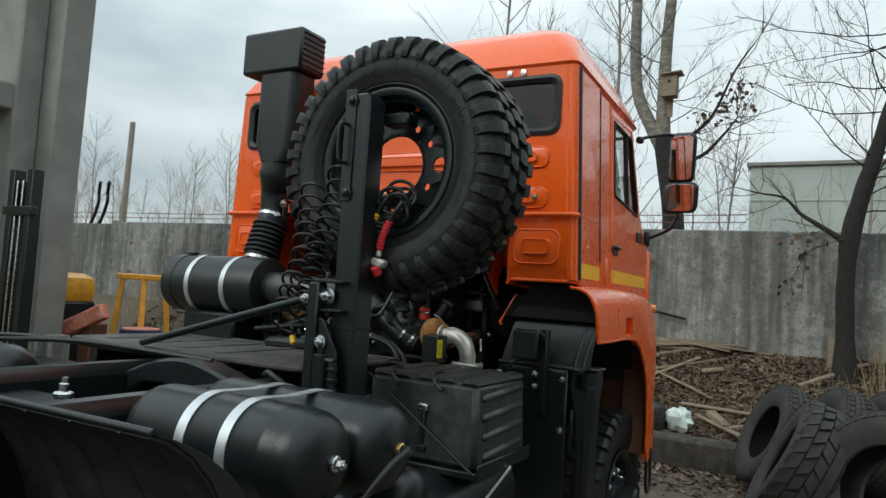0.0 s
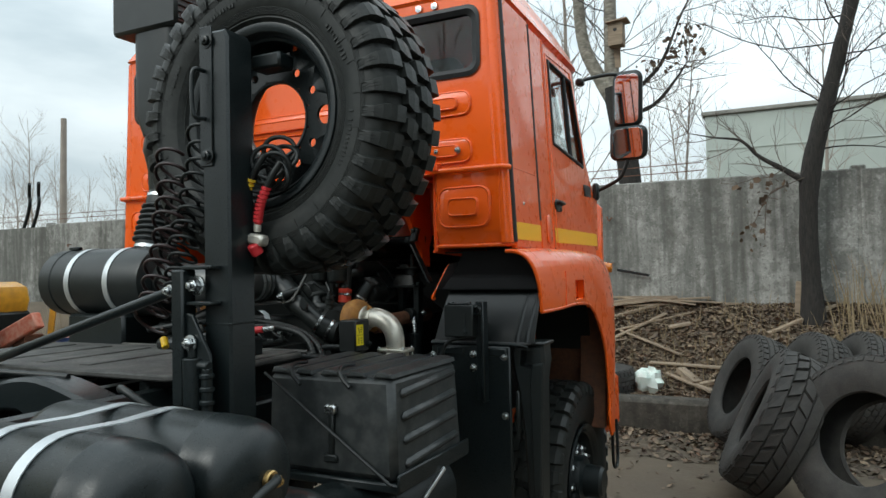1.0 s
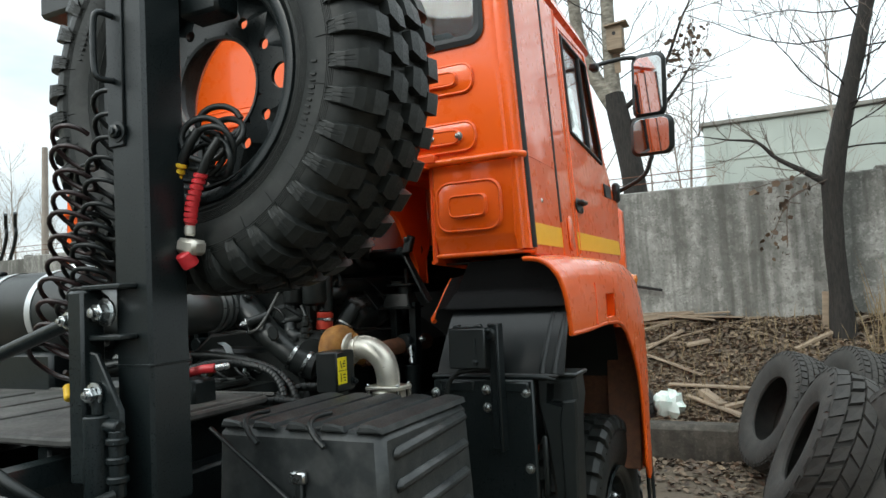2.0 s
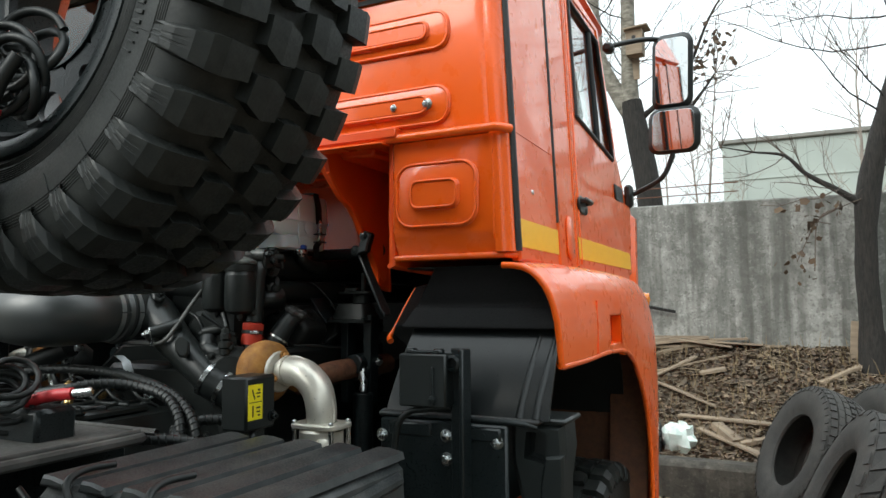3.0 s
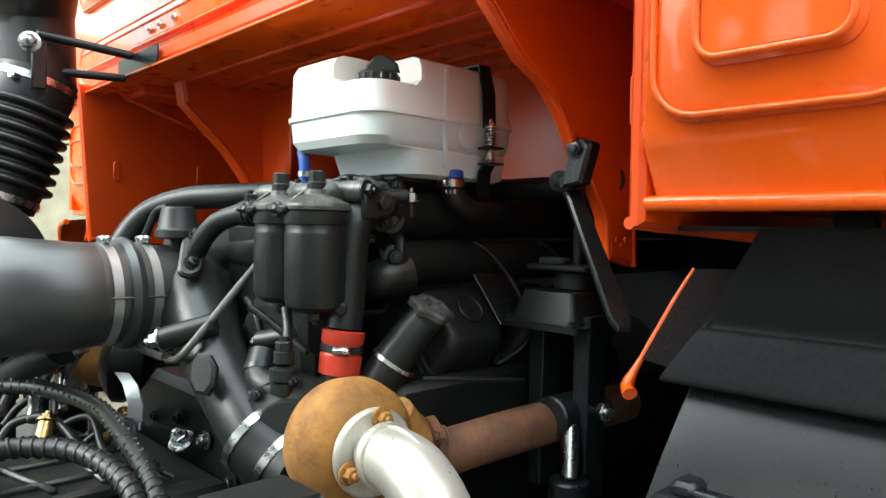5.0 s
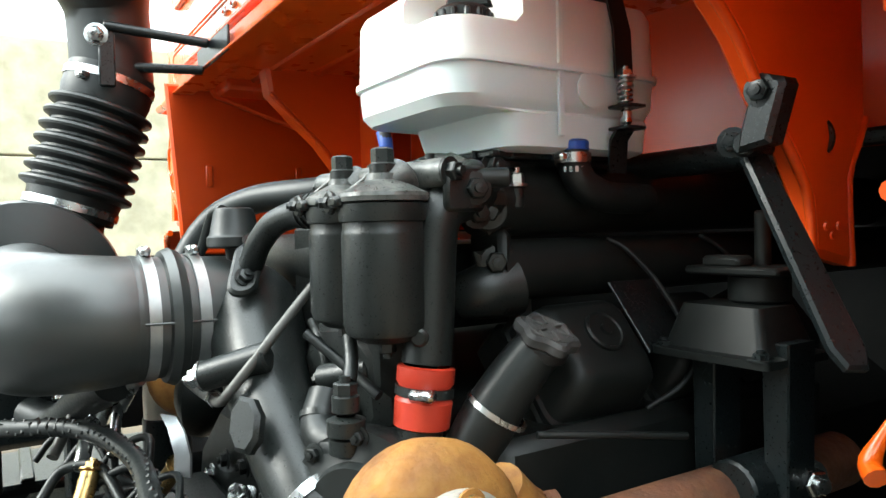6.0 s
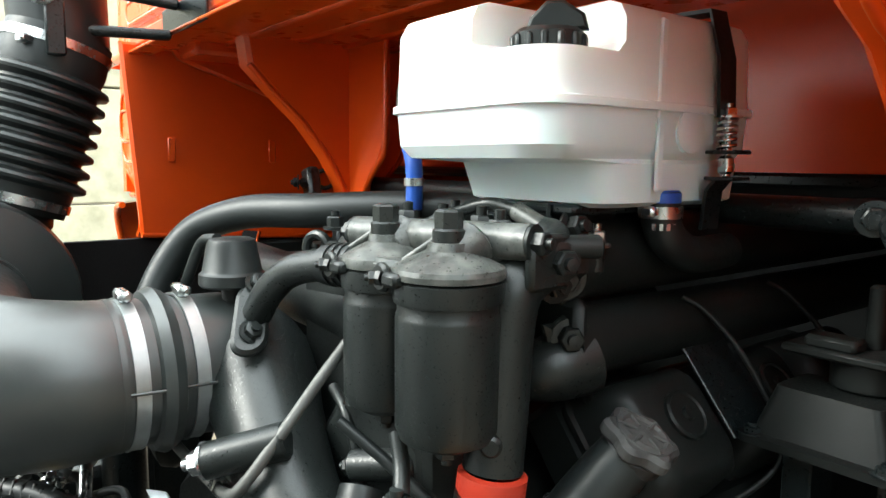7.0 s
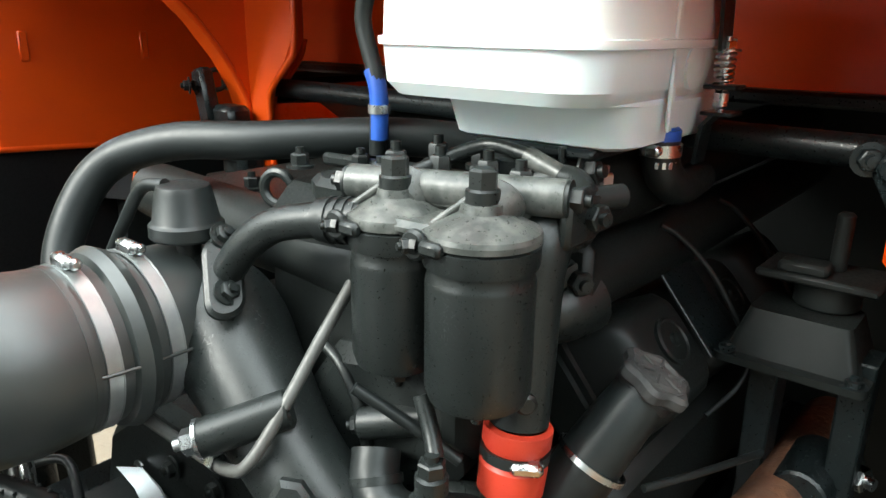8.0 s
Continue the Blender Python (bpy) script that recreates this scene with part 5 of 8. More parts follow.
# spare wheel carrier
g = G().prism([(-0.055, 1.30), (0.055, 1.30), (0.055, 2.49), (0.04, 2.515), (-0.055, 2.515)], (0.685, -1.085, 0), (1, 0, 0), (0, 0, 1), 0.115, 0.008)
car = part("carrier_post", g, BLACK, T, "black square-tube spare wheel carrier post")
part("lock_plate", G().box((0.655, -1.203, 2.31), (0.05, 0.008, 0.44), 0.002), BLACK, car)
for z in (2.483, 2.122):
    part("bolt", G().bolt((0.662, -1.207, z), (0, -1, 0), 0.016, 0.014), BLACK, car)
part("grab_handle", G().tube([(0.650, -1.207, 2.39), (0.645, -1.24, 2.39), (0.638, -1.245, 2.36), (0.638, -1.245, 2.27), (0.645, -1.24, 2.24), (0.652, -1.207, 2.24)], 0.007, 8, 3), BLACK, car)
part("post_joint", G().box((0.685, -1.1425, 1.60), (0.114, 0.119, 0.006), 0.001), BLACK, car)
g = G().box((0.775, -1.03, 2.44), (0.12, 0.08, 0.05), 0.008)
part("carrier_arm", g, BLACK, car)
for z in (1.775, 1.665):
    part("bracket_plate", G().box((0.645, -1.225, z), (0.12, 0.05, 0.012), 0.003), BLACK, car)
part("hinge_bolt", G().bolt((0.622, -1.215, 1.72), (0, -1, 0), 0.021, 0.03), STEEL, car)
g = G().box((0.582, -1.235, 1.56), (0.05, 0.06, 0.42), 0.006)
part("second_post", g, BLACK, car)
g = G().prism([(-0.06, 0.0), (0.09, -0.09), (0.09, -0.02), (0.02, 0.10), (-0.06, 0.12)], (0.61, -1.235, 1.53), (1, 0, 0), (0, 0, 1), 0.014, 0.003)
part("gusset_plate", g, BLACK, car)
part("bolt", G().bolt((0.63, -1.255, 1.545), (0, -1, 0), 0.017, 0.02), STEEL, car)
g = G().cyl((0.635, -1.25, 1.30), (0.635, -1.25, 1.50), 0.032)
g.cyl((0.635, -1.25, 1.50), (0.635, -1.25, 1.56), 0.014)
g.cyl((0.635, -1.25, 1.48), (0.70, -1.25, 1.475), 0.016)
g.cyl((0.69, -1.25, 1.33), (0.69, -1.25, 1.47), 0.017)
for z in (1.36, 1.40, 1.44):
    g.cyl((0.69, -1.25, z), (0.69, -1.25, z + 0.015), 0.023)
part("hand_pump", g, BLACK, car)
part("pump_hose", G().tube([(0.50, -1.40, 1.42), (0.56, -1.44, 1.43), (0.64, -1.42, 1.38), (0.68, -1.36, 1.33), (0.70, -1.27, 1.34)], 0.012, 8, 6), HOSE, car)
part("strut_rod", G().tube([(0.53, -1.225, 1.705), (-0.42, -1.21, 1.447)], 0.017, 10, 1), BLACK, car)
part("strut_nut", G().bolt((0.53, -1.24, 1.705), (0, -1, 0), 0.013, 0.02), STEEL, car)

# coiled trailer hoses beside the post
def hanging_coil(p0, p1, rr, turns, seed):
    """A slack coil: its loops hang tipped towards the tail of the truck."""
    rnd = random.Random(seed)
    p0, p1, n = Vector(p0), Vector(p1), int(turns * 18)
    ph, pts = rnd.uniform(0, 6), []
    for i in range(n + 1):
        t, a = i / n, 2 * math.pi * turns * i / n
        q = rr * (1 + 0.10 * math.sin(a * 0.31 + ph))
        c0 = p0.lerp(p1, t) + Vector((0.018 * math.sin(5 * t + ph), 0, 0))
        pts.append(c0 + Vector((q * math.cos(a), -0.75 * q * math.sin(a), 0.60 * q * math.sin(a))))
    return G().tube(pts, 0.0058, 10, 1)


part("coiled_hose", hanging_coil((0.575, -1.15, 2.21), (0.47, -1.14, 1.66), 0.050, 11, 1), HOSE, T, "coiled black trailer hose")
part("coiled_hose", hanging_coil((0.49, -1.18, 2.14), (0.362, -1.16, 1.58), 0.053, 11, 2), REDCOIL, T, "coiled dull red trailer hose")
part("coiled_hose", hanging_coil((0.44, -1.10, 2.06), (0.40, -1.12, 1.62), 0.050, 8, 3), HOSE, T)
part("hose_plug", G().cyl((0.40, -1.15, 1.545), (0.425, -1.165, 1.515), 0.012), YELLOWP, T)
rnd = random.Random(4)
for k in range(8):
    cx, cz, cy = 0.785 + rnd.uniform(-0.02, 0.03), 2.12 + rnd.uniform(-0.06, 0.05), -1.06 + rnd.uniform(-0.03, 0.03)
    ra, rb_, tip = rnd.uniform(0.045, 0.07), rnd.uniform(0.03, 0.055), rnd.uniform(-0.9, 0.9)
    pts = []
    for q in range(0, 331, 30):
        a = radians(q + 40 * k)
        px_, pz_ = ra * math.cos(a), rb_ * math.sin(a)
        pts.append((cx + px_ * math.cos(tip) - pz_ * math.sin(tip), cy + 0.02 * math.sin(a + k), cz + px_ * math.sin(tip) + pz_ * math.cos(tip)))
    part("hose_loop", G().tube(pts, 0.0075, 8, 4), HOSE, T)
for x0, mt, z0 in ((0.80, REDP, 2.02), (0.738, YELLOWP, 2.05)):
    part("hose_tail", G().tube([(x0 + 0.05, -1.09, z0 + 0.08), (x0 + 0.025, -1.10, z0 + 0.04), (x0, -1.10, z0)], 0.011, 8, 3), HOSE, T)
    gr, rings = G(), []
    for k in range(9):
        t = k / 8
        p = Vector((x0 - 0.035 * math.sin(t * 1.5), -1.10, z0 - 0.10 * t))
        rings.append(G().lathe([(0.010, -0.006), (0.016, -0.004), (0.016, 0.004), (0.010, 0.006)], p, (0.25, 0, 1), 12))
    gr.tube([(x0, -1.1, z0), (x0 - 0.02, -1.1, z0 - 0.05), (x0 - 0.036, -1.1, z0 - 0.11)], 0.0115, 8, 3)
    hg = part("hose_grip", gr, mt, T, "ribbed red plastic hose grip" if mt is REDP else "ribbed yellow plastic hose grip")
    for rg_ in rings:
        part("grip_ring", rg_, mt, hg)
    g = G().cyl((x0 - 0.037, -1.1, z0 - 0.11), (x0 - 0.038, -1.1, z0 - 0.135), 0.012)
    g.box((x0 - 0.035, -1.10, z0 - 0.16), (0.06, 0.045, 0.035), 0.008, (0, 12, 0))
    part("coupling", g, ALU, hg)
    g = G().cyl((x0 - 0.04, -1.12, z0 - 0.175), (x0 - 0.035, -1.10, z0 - 0.205), 0.020)
    part("coupling_cap", g, REDP if mt is REDP else YELLOWP, hg)

# front wheel liner, mudguard and brackets
for sx in (1, -1):
    xa, wv = (sx * 0.845, (sx * 0.435, 0, 0))
    s = sx
    low = [(-0.035, 1.435), (-0.022, 1.47), (0.002, 1.52), (0.035, 1.58), (0.075, 1.64), (0.13, 1.72), (0.2, 1.79)]
    def lining(pts, inner, thick):
        """A sheet across the arch that ends along the inside of the fender."""
        q = G()
        for y, z in pts:
            xo_ = 1.182 + 0.137 * float(np.interp((1.838 - z) / 0.275, (0, 0.025, 0.07, 0.13, 0.205, 0.29, 0.41, 0.55, 0.72, 1), (0, 0.41, 0.58, 0.70, 0.80, 0.88, 0.945, 0.985, 1, 1))) - 0.012
            q.v += [(sx * inner(z), y, z), (sx * xo_, y, z), (sx * xo_, y + thick, z), (sx * inner(z), y + thick, z)]
        m = len(pts)
        q.f = [(0, 1, 2, 3), tuple(4 * m - 4 + k for k in range(4))] + [(4 * i + k, 4 * i + (k + 1) % 4, 4 * i + 4 + (k + 1) % 4, 4 * i + 4 + k) for i in range(m - 1) for k in range(4)]
        return q

    def path2(pts, k=4):
        return [(v.x, v.y) for v in smooth_path([(y, z, 0) for y, z in pts], k)]

    up = [(0.060, 1.655), (0.058, 1.662), (0.072, 1.70), (0.080, 1.715), (0.086, 1.722), (0.082, 1.75), (0.078, 1.79), (0.072, 1.828)]
    part("wheel_liner", lining(path2(low), lambda z: 0.845 + 0.10 * max(0, z - 1.45), 0.008), LINER, T, "black plastic front mudguard liner")
    part("upper_liner", lining(path2(up), lambda z: 0.84 + 0.6 * max(0, z - 1.66), 0.008), RUBBERSHEET, T, "dull black rubber sheet above the mudguard liner")
    part("arch_roof", G().strip([(sx * 0.84, y, z) for y, z in ((0.09, 1.825), (0.5, 1.825), (1.0, 1.80), (1.22, 1.65), (1.33, 1.42), (1.36, 1.25))], (sx * 0.34, 0, 0), 0.006 * -s), PLASTIC, T)
    # brown here is dirt plus the arch's shadow put into the colour
    part("arch_front", G().strip([(sx * 0.84, y, z) for y, z in ((1.36, 1.25), (1.38, 1.05), (1.38, 0.75))], (sx * 0.34, 0, 0), 0.006 * -s), RUST_AND_SHADE, T, "front of the wheel arch, brown for dirt and painted shade")
    edge_pts = [(0.752, 0.14, 1.612), (0.742, 0.15, 1.622), (0.752, 0.165, 1.655), (0.780, 0.20, 1.735), (0.797, 0.217, 1.775)]
    part("liner_edge", G().tube([(sx * x, y, z) for x, y, z in edge_pts], [0.010, 0.009, 0.004, 0.004, 0.003], 8, 4), ORANGE, T)
    q = G()
    for (x, y, z), (yi, zi) in zip(edge_pts[2:], ((0.062, 1.67), (0.084, 1.735), (0.080, 1.785))):
        q.v += [(sx * x, y, z), (sx * (0.846 + 0.6 * (zi - 1.66)), yi + 0.004, zi)]
    q.f = [(0, 1, 3, 2), (2, 3, 5, 4)]
    q.v += [(x, y + 0.006, z) for x, y, z in q.v]
    q.f += [(6, 8, 9, 7), (8, 10, 11, 9), (0, 2, 8, 6), (2, 4, 10, 8), (1, 7, 9, 3), (3, 9, 11, 5), (0, 6, 7, 1), (4, 5, 11, 10)]
    part("liner_side", q, RUBBERSHEET, T)
    for k in (0.385, 0.428):
        part("liner_rib", G().tube([(xa + sx * (k + 0.12 * max(0, z - 1.45)), y + 0.008, z) for y, z in low[:-2]], [0.014, 0.012, 0.011, 0.010, 0.009], 12, 4), LINER, T)
    part("inner_arch", G().box((sx * 0.83, 0.72, 1.35), (0.02, 1.1, 0.8), 0.01), PLASTIC, T)
    g = G().box((sx * 1.02, -0.045, 1.03), (0.37, 0.02, 0.78), 0.006)
    g.box((sx * 0.93, -0.056, 1.395), (0.13, 0.014, 0.035), 0.005)
    g.box((sx * 1.14, -0.056, 1.395), (0.10, 0.014, 0.035), 0.005)
    brk = part("mudguard_bracket", g, BLACK, T, "black steel mudguard bracket plate with bright bolts")
    for x, z in ((1.037, 1.384), (1.037, 1.325), (1.178, 1.378), (0.843, 1.373), (1.18, 1.128)):
        part("bolt", G().bolt((sx * x, -0.055, z), (0, -1, 0), 0.0115, 0.012), STEEL, brk)
    main = [(1.196, 1.425), (1.335, 1.425), (1.340, 1.36), (1.328, 1.28), (1.316, 0.70), (1.262, 0.68), (1.240, 1.05), (1.222, 1.22), (1.196, 1.33)]
    body = G().prism([(sx * x, z) for x, z in main], (0, 0.105, 0), (1, 0, 0), (0, 0, 1), 0.115, 0.014)
    pocket = G().prism([(sx * x, z) for x, z in ((1.238, 1.402), (1.292, 1.402), (1.286, 1.325), (1.232, 1.335))], (0, 0.045, 0), (1, 0, 0), (0, 0, 1), 0.10, 0.008)
    flap = part("mud_flap", carve(body, [pocket]), PLASTIC, T, "moulded black plastic splash flap with a pocket")
    part("moulded_step", G().prism([(sx * x, z) for x, z in ((1.292, 1.345), (1.338, 1.352), (1.338, 1.29), (1.318, 0.80), (1.285, 0.80), (1.278, 1.28))], (0, 0.0, 0), (1, 0, 0), (0, 0, 1), 0.024, 0.006), PLASTIC, flap)
    part("moulded_lip", G().box((sx * 1.266, 0.06, 1.430), (0.152, 0.14, 0.014), 0.005), PLASTIC, flap)
    part("moulded_rib", G().box((sx * 1.222, -0.016, 1.13), (0.018, 0.016, 0.20), 0.005), PLASTIC, flap)
    shelf = part("guard_shelf", G().box((sx * 1.055, 0.0, 1.431), (0.46, 0.085, 0.014), 0.006), DUSTY, T, "dusty shelf along the mudguard bracket")
    part("shelf_lip", G().tube([(sx * 0.83, -0.043, 1.428), (sx * 1.20, -0.043, 1.428), (sx * 1.275, -0.03, 1.418)], 0.008, 8, 3), BLACK, shelf)
    g = G().box((sx * 0.998, -0.092, 1.53), (0.135, 0.05, 0.135), 0.004)
    for x in (0.955, 1.035):
        g.box((sx * x, -0.092, 1.603), (0.022, 0.03, 0.014), 0.004)
    jc = part("junction_cover", g, PLASTIC, T)
    part("cover_latch", G().cyl((sx * 1.03, -0.119, 1.47), (sx * 1.03, -0.119, 1.565), 0.004, n=10), BLACK, jc)
    part("latch_knob", G().bolt((sx * 1.03, -0.118, 1.485), (0, -1, 0), 0.008, 0.012), BLACK, jc)
    part("cover_hinge", G().cyl((sx * 0.945, -0.1, 1.601), (sx * 1.05, -0.1, 1.601), 0.005, n=10), BLACK, jc)
    g = G().box((sx * 1.105, -0.085, 1.40), (0.012, 0.05, 0.42), 0.003)
    g.box((sx * 1.083, -0.065, 1.40), (0.05, 0.012, 0.42), 0.003)
    hb = part("hinge_bar", g, BLACK, T)
    g = G().lathe([(0.011, -0.002), (0.022, 0), (0.022, 0.028), (0.014, 0.032), (0.012, 0.012), (0, 0.012)], (sx * 1.078, -0.075, 1.575), (0, -1, 0), 16)
    part("hinge_knob", g, BLACK, hb)
    part("bracket_cable", G().tube([(sx * 1.06, -0.075, 1.46), (sx * 1.0, -0.085, 1.455), (sx * 0.94, -0.09, 1.44), (sx * 0.905, -0.09, 1.38), (sx * 0.90, -0.08, 1.2)], 0.009, 7, 5), HOSE, T)
    g = G()
    for i in range(14):
        for j in range(4):
            g.box((sx * (0.90 + i * 0.02), -0.07, 0.56 + j * 0.022), (0.014, 0.01, 0.014), 0.002)
    g.box((sx * 1.03, -0.06, 0.62), (0.32, 0.012, 0.2), 0.004)
    part("perforated_guard", g, BLACK, T)
    # inside of the orange fender, browned for dirt and shadow
    part("inner_panel", G().box((sx * 1.2, 1.33, 1.15), (0.16, 0.02, 0.7), 0.006, (-8, 0, 0)), RUST_AND_SHADE, T)
    part("step_loop", G().tube([(sx * 1.24, 1.5, 0.80), (sx * 1.26, 1.5, 0.76), (sx * 1.26, 1.52, 0.55), (sx * 1.26, 1.58, 0.50), (sx * 1.26, 1.64, 0.55), (sx * 1.25, 1.66, 0.78)], 0.010, 7, 3), BLACK, T)

# mirrors on the cab side
for sx in (1, -1):
    g = G().tube([(sx * 1.095, 1.50, 2.905), (sx * 1.17, 1.57, 2.94), (sx * 1.27, 1.64, 2.965), (sx * 1.345, 1.685, 2.96)], 0.012, 8, 5)
    g.tube([(sx * 1.148, 1.72, 2.235), (sx * 1.20, 1.72, 2.255), (sx * 1.31, 1.70, 2.31), (sx * 1.36, 1.695, 2.41)], 0.012, 8, 5)
    g.tube([(sx * 1.355, 1.695, 2.965), (sx * 1.368, 1.70, 2.7), (sx * 1.36, 1.695, 2.40)], 0.011, 8, 1)
    arm = part("mirror_arm", g, PLASTIC, T, "black double mirror on tubular arms")
    part("mirror_mount", G().box((sx * 1.115, 1.51, 2.905), (0.05, 0.06, 0.045), 0.012), PLASTIC, arm)
    part("mirror_mount", G().box((sx * 1.15, 1.70, 2.23), (0.04, 0.05, 0.11), 0.012), PLASTIC, arm)
    for zc, w, h, turn in ((2.805, 0.185, 0.355, 0.012), (2.525, 0.235, 0.215, 0.03)):
        o, u, v = Vector((sx * 1.372, 1.70, zc)), Vector((1, -sx * turn, 0.0)).normalized(), Vector((sx * 0.05, -0.11, 1)).normalized()
        n_ = u.cross(v).normalized()
        hd = part("mirror_head", G().prism(rounded(w, h, 0.05), o - n_ * 0.02, u, v, 0.062, 0.022), PLASTIC, arm)
        part("mirror_glass", G().prism(rounded(w * 0.80, h * 0.86, 0.035), o + n_ * 0.0425, u, v, 0.003, 0.001), MIRROR, hd)


# ---- intake: snorkel, bellows, filter canister, elbow ----
g = G().box((-0.575, -0.27, 3.095), (0.45, 0.22, 0.25), 0.015)
sn = part("intake_hood", g, PLASTIC, T, "black plastic air intake hood above the snorkel")
for i in range(7):
    part("hood_slat", G().box((-0.347, -0.27, 3.0 + i * 0.032), (0.012, 0.19, 0.012), 0.003), PLASTIC, sn)
g = loft([shell_ring(2.45, 0.10, 0.10, -0.10, 0.10, 0.06, 0.06), shell_ring(2.55, 0.145, 0.145, -0.10, 0.10, 0.06, 0.06), shell_ring(2.98, 0.15, 0.15, -0.10, 0.10, 0.06, 0.06)])
g.v = [(x - 0.54, y - 0.26, z) for x, y, z in g.v]
part("intake_duct", g, PLASTIC, T)
part("snorkel_pipe", G().tube([(-0.55, -0.26, 2.47), (-0.565, -0.25, 2.38), (-0.60, -0.228, 2.29), (-0.60, -0.222, 2.14)], [0.10, 0.112, 0.082, 0.080], 26, 5), PLASTIC, T)
ax0, ax1 = Vector((-0.60, -0.315, 1.86)), Vector((-0.60, -0.222, 2.16))
L = (ax1 - ax0).length
prof = [(0.085, 0), (0.088, 0.03)]
for i in range(7):
    h0 = 0.045 + i * 0.029
    rr = 0.108 - 0.001 * i
    prof += [(rr - 0.018, h0), (rr - 0.002, h0 + 0.007), (rr, h0 + 0.012), (rr - 0.002, h0 + 0.017), (rr - 0.018, h0 + 0.024)]
prof += [(0.088, L - 0.05), (0.086, L)]
part("rubber_bellows", G().lathe(prof, ax0, ax1 - ax0, 40), HOSE, T, "ribbed black rubber intake bellows")
for c, r in ((ax0.lerp(ax1, 0.93), 0.0875), (ax0.lerp(ax1, 0.06), 0.089)):
    cl = part("hose_clamp", G().band(c, ax1 - ax0, r, 0.016), STEEL, T)
    part("clamp_screw", G().box(c + Vector((r * 0.8, -r * 0.6, 0.002)), (0.018, 0.04, 0.016), 0.004, (0, 0, 35)), STEEL, cl)
part("snorkel_bolt", G().bolt((-0.50, -0.262, 2.215), (1, -0.35, 0), 0.015, 0.02), STEEL, T)
part("snorkel_stay", G().box((-0.50, -0.245, 2.17), (0.012, 0.03, 0.11), 0.003), BLACK, T)
# filter canister
r = 0.166
prof = [(0, 0.095), (r * 0.92, 0.095), (r, 0.107), (r, 0.17), (r * 1.03, 0.175), (r * 1.03, 0.19), (r, 0.195), (r, 0.78), (r * 0.97, 0.80), (r * 0.7, 0.81), (0.09, 0.815), (0.09, 0.87), (0, 0.87)]
can = part("air_filter", G().lathe(prof, (-1.225, -0.40, 1.722), (1, 0, 0), 44), PLASTIC, T, "black cylindrical air filter canister with bright straps")
for x in (-0.905, -0.63):
    part("canister_strap", G().band((x, -0.40, 1.722), (1, 0, 0), r + 0.001, 0.034, 0.003, 44), ZINC, can)
part("lid_clip", G().box((-1.03, -0.42, 1.895), (0.07, 0.03, 0.018), 0.004), BLACK, can)
g = G().cyl((-0.60, -0.335, 1.83), (-0.60, -0.33, 1.875), 0.085)
part("filter_inlet", g, PLASTIC, can)
part("canister_cradle", G().box((-0.75, -0.40, 1.49), (0.4, 0.26, 0.16), 0.015), BLACK, can)
# rubber elbow and metal clamps
el = [(0.0, -0.16, 1.703), (0.0, -0.20, 1.704), (0.0, -0.27, 1.705), (-0.005, -0.335, 1.704), (-0.045, -0.395, 1.704), (-0.12, -0.425, 1.706), (-0.24, -0.42, 1.713), (-0.36, -0.405, 1.722)]
elbow = part("intake_elbow", G().tube(el, [0.083, 0.083, 0.084, 0.090, 0.096, 0.096, 0.092, 0.09], 36, 8), ELBOW, T, "large black rubber intake elbow")
part("mould_seam", G().tube([(p[0] + 0.088 * (0.7 if p[1] < -0.33 else 0.995), p[1] - 0.0885 * (0.68 if p[1] < -0.33 else 0.0), p[2]) for p in el[:5]], 0.0018, 6, 4), ELBOW, elbow)
part("elbow_rib", G().lathe([(0.083, -0.014), (0.091, -0.011), (0.096, 0), (0.091, 0.011), (0.083, 0.014)], (0, -0.24, 1.705), (0, 1, 0), 40), ELBOW, elbow)
for y in (-0.272, -0.209):
    cl = part("hose_clamp", G().band((0, y, 1.705), (0, 1, 0), 0.0842, 0.015, 0.002, 44), CLAMP, elbow)
    for e in (-0.0068, 0.0068):
        part("band_edge", G().band((0, y + e, 1.705), (0, 1, 0), 0.0862, 0.0012, 0.0008, 44), CLAMP, cl)
    g = G().box((0.005, y, 1.796), (0.032, 0.014, 0.013), 0.003)
    g.cyl((0.0, y, 1.798), (0.034, y, 1.798), 0.006, n=10)
    part("clamp_screw", g, STEEL, cl)
    part("clamp_edge", G().band((0, y - 0.016, 1.705), (0, 1, 0), 0.0835, 0.006, 0.003, 44), ELBOW, elbow)

# ---- engine ----
part("engine_block", G().prism([(-0.30, 0.75), (0.30, 0.75), (0.36, 1.2), (0.40, 1.50), (0.26, 1.60), (0.05, 1.62), (-0.26, 1.60), (-0.40, 1.5), (-0.36, 1.2)], (0, 1.2, 0), (1, 0, 0), (0, 0, 1), 1.2, 0.02), ENGINE_DARK, T, "black-painted diesel engine block")
# bell housing and gearbox casting behind it
g = G().prism([(-0.36, -0.05), (0.36, -0.05), (0.38, 0.2), (0.30, 0.42), (0.16, 0.52), (-0.16, 0.52), (-0.30, 0.42), (-0.38, 0.2)], (0.02, 0.02, 1.02), (1, 0, 0), (0, 0, 1), 0.16, 0.015)
hous = part("bell_housing", g, ENGINE, T, "ribbed black bell housing casting")
for i in range(9):
    a = radians(20 + 17.5 * i)
    p = (0.02 + 0.345 * math.cos(a), -0.145, 1.12 + 0.36 * math.sin(a))
    part("housing_bolt", G().bolt(p, (0, -1, 0), 0.011, 0.012), STEEL if i in (3, 6) else ENGINE, hous)
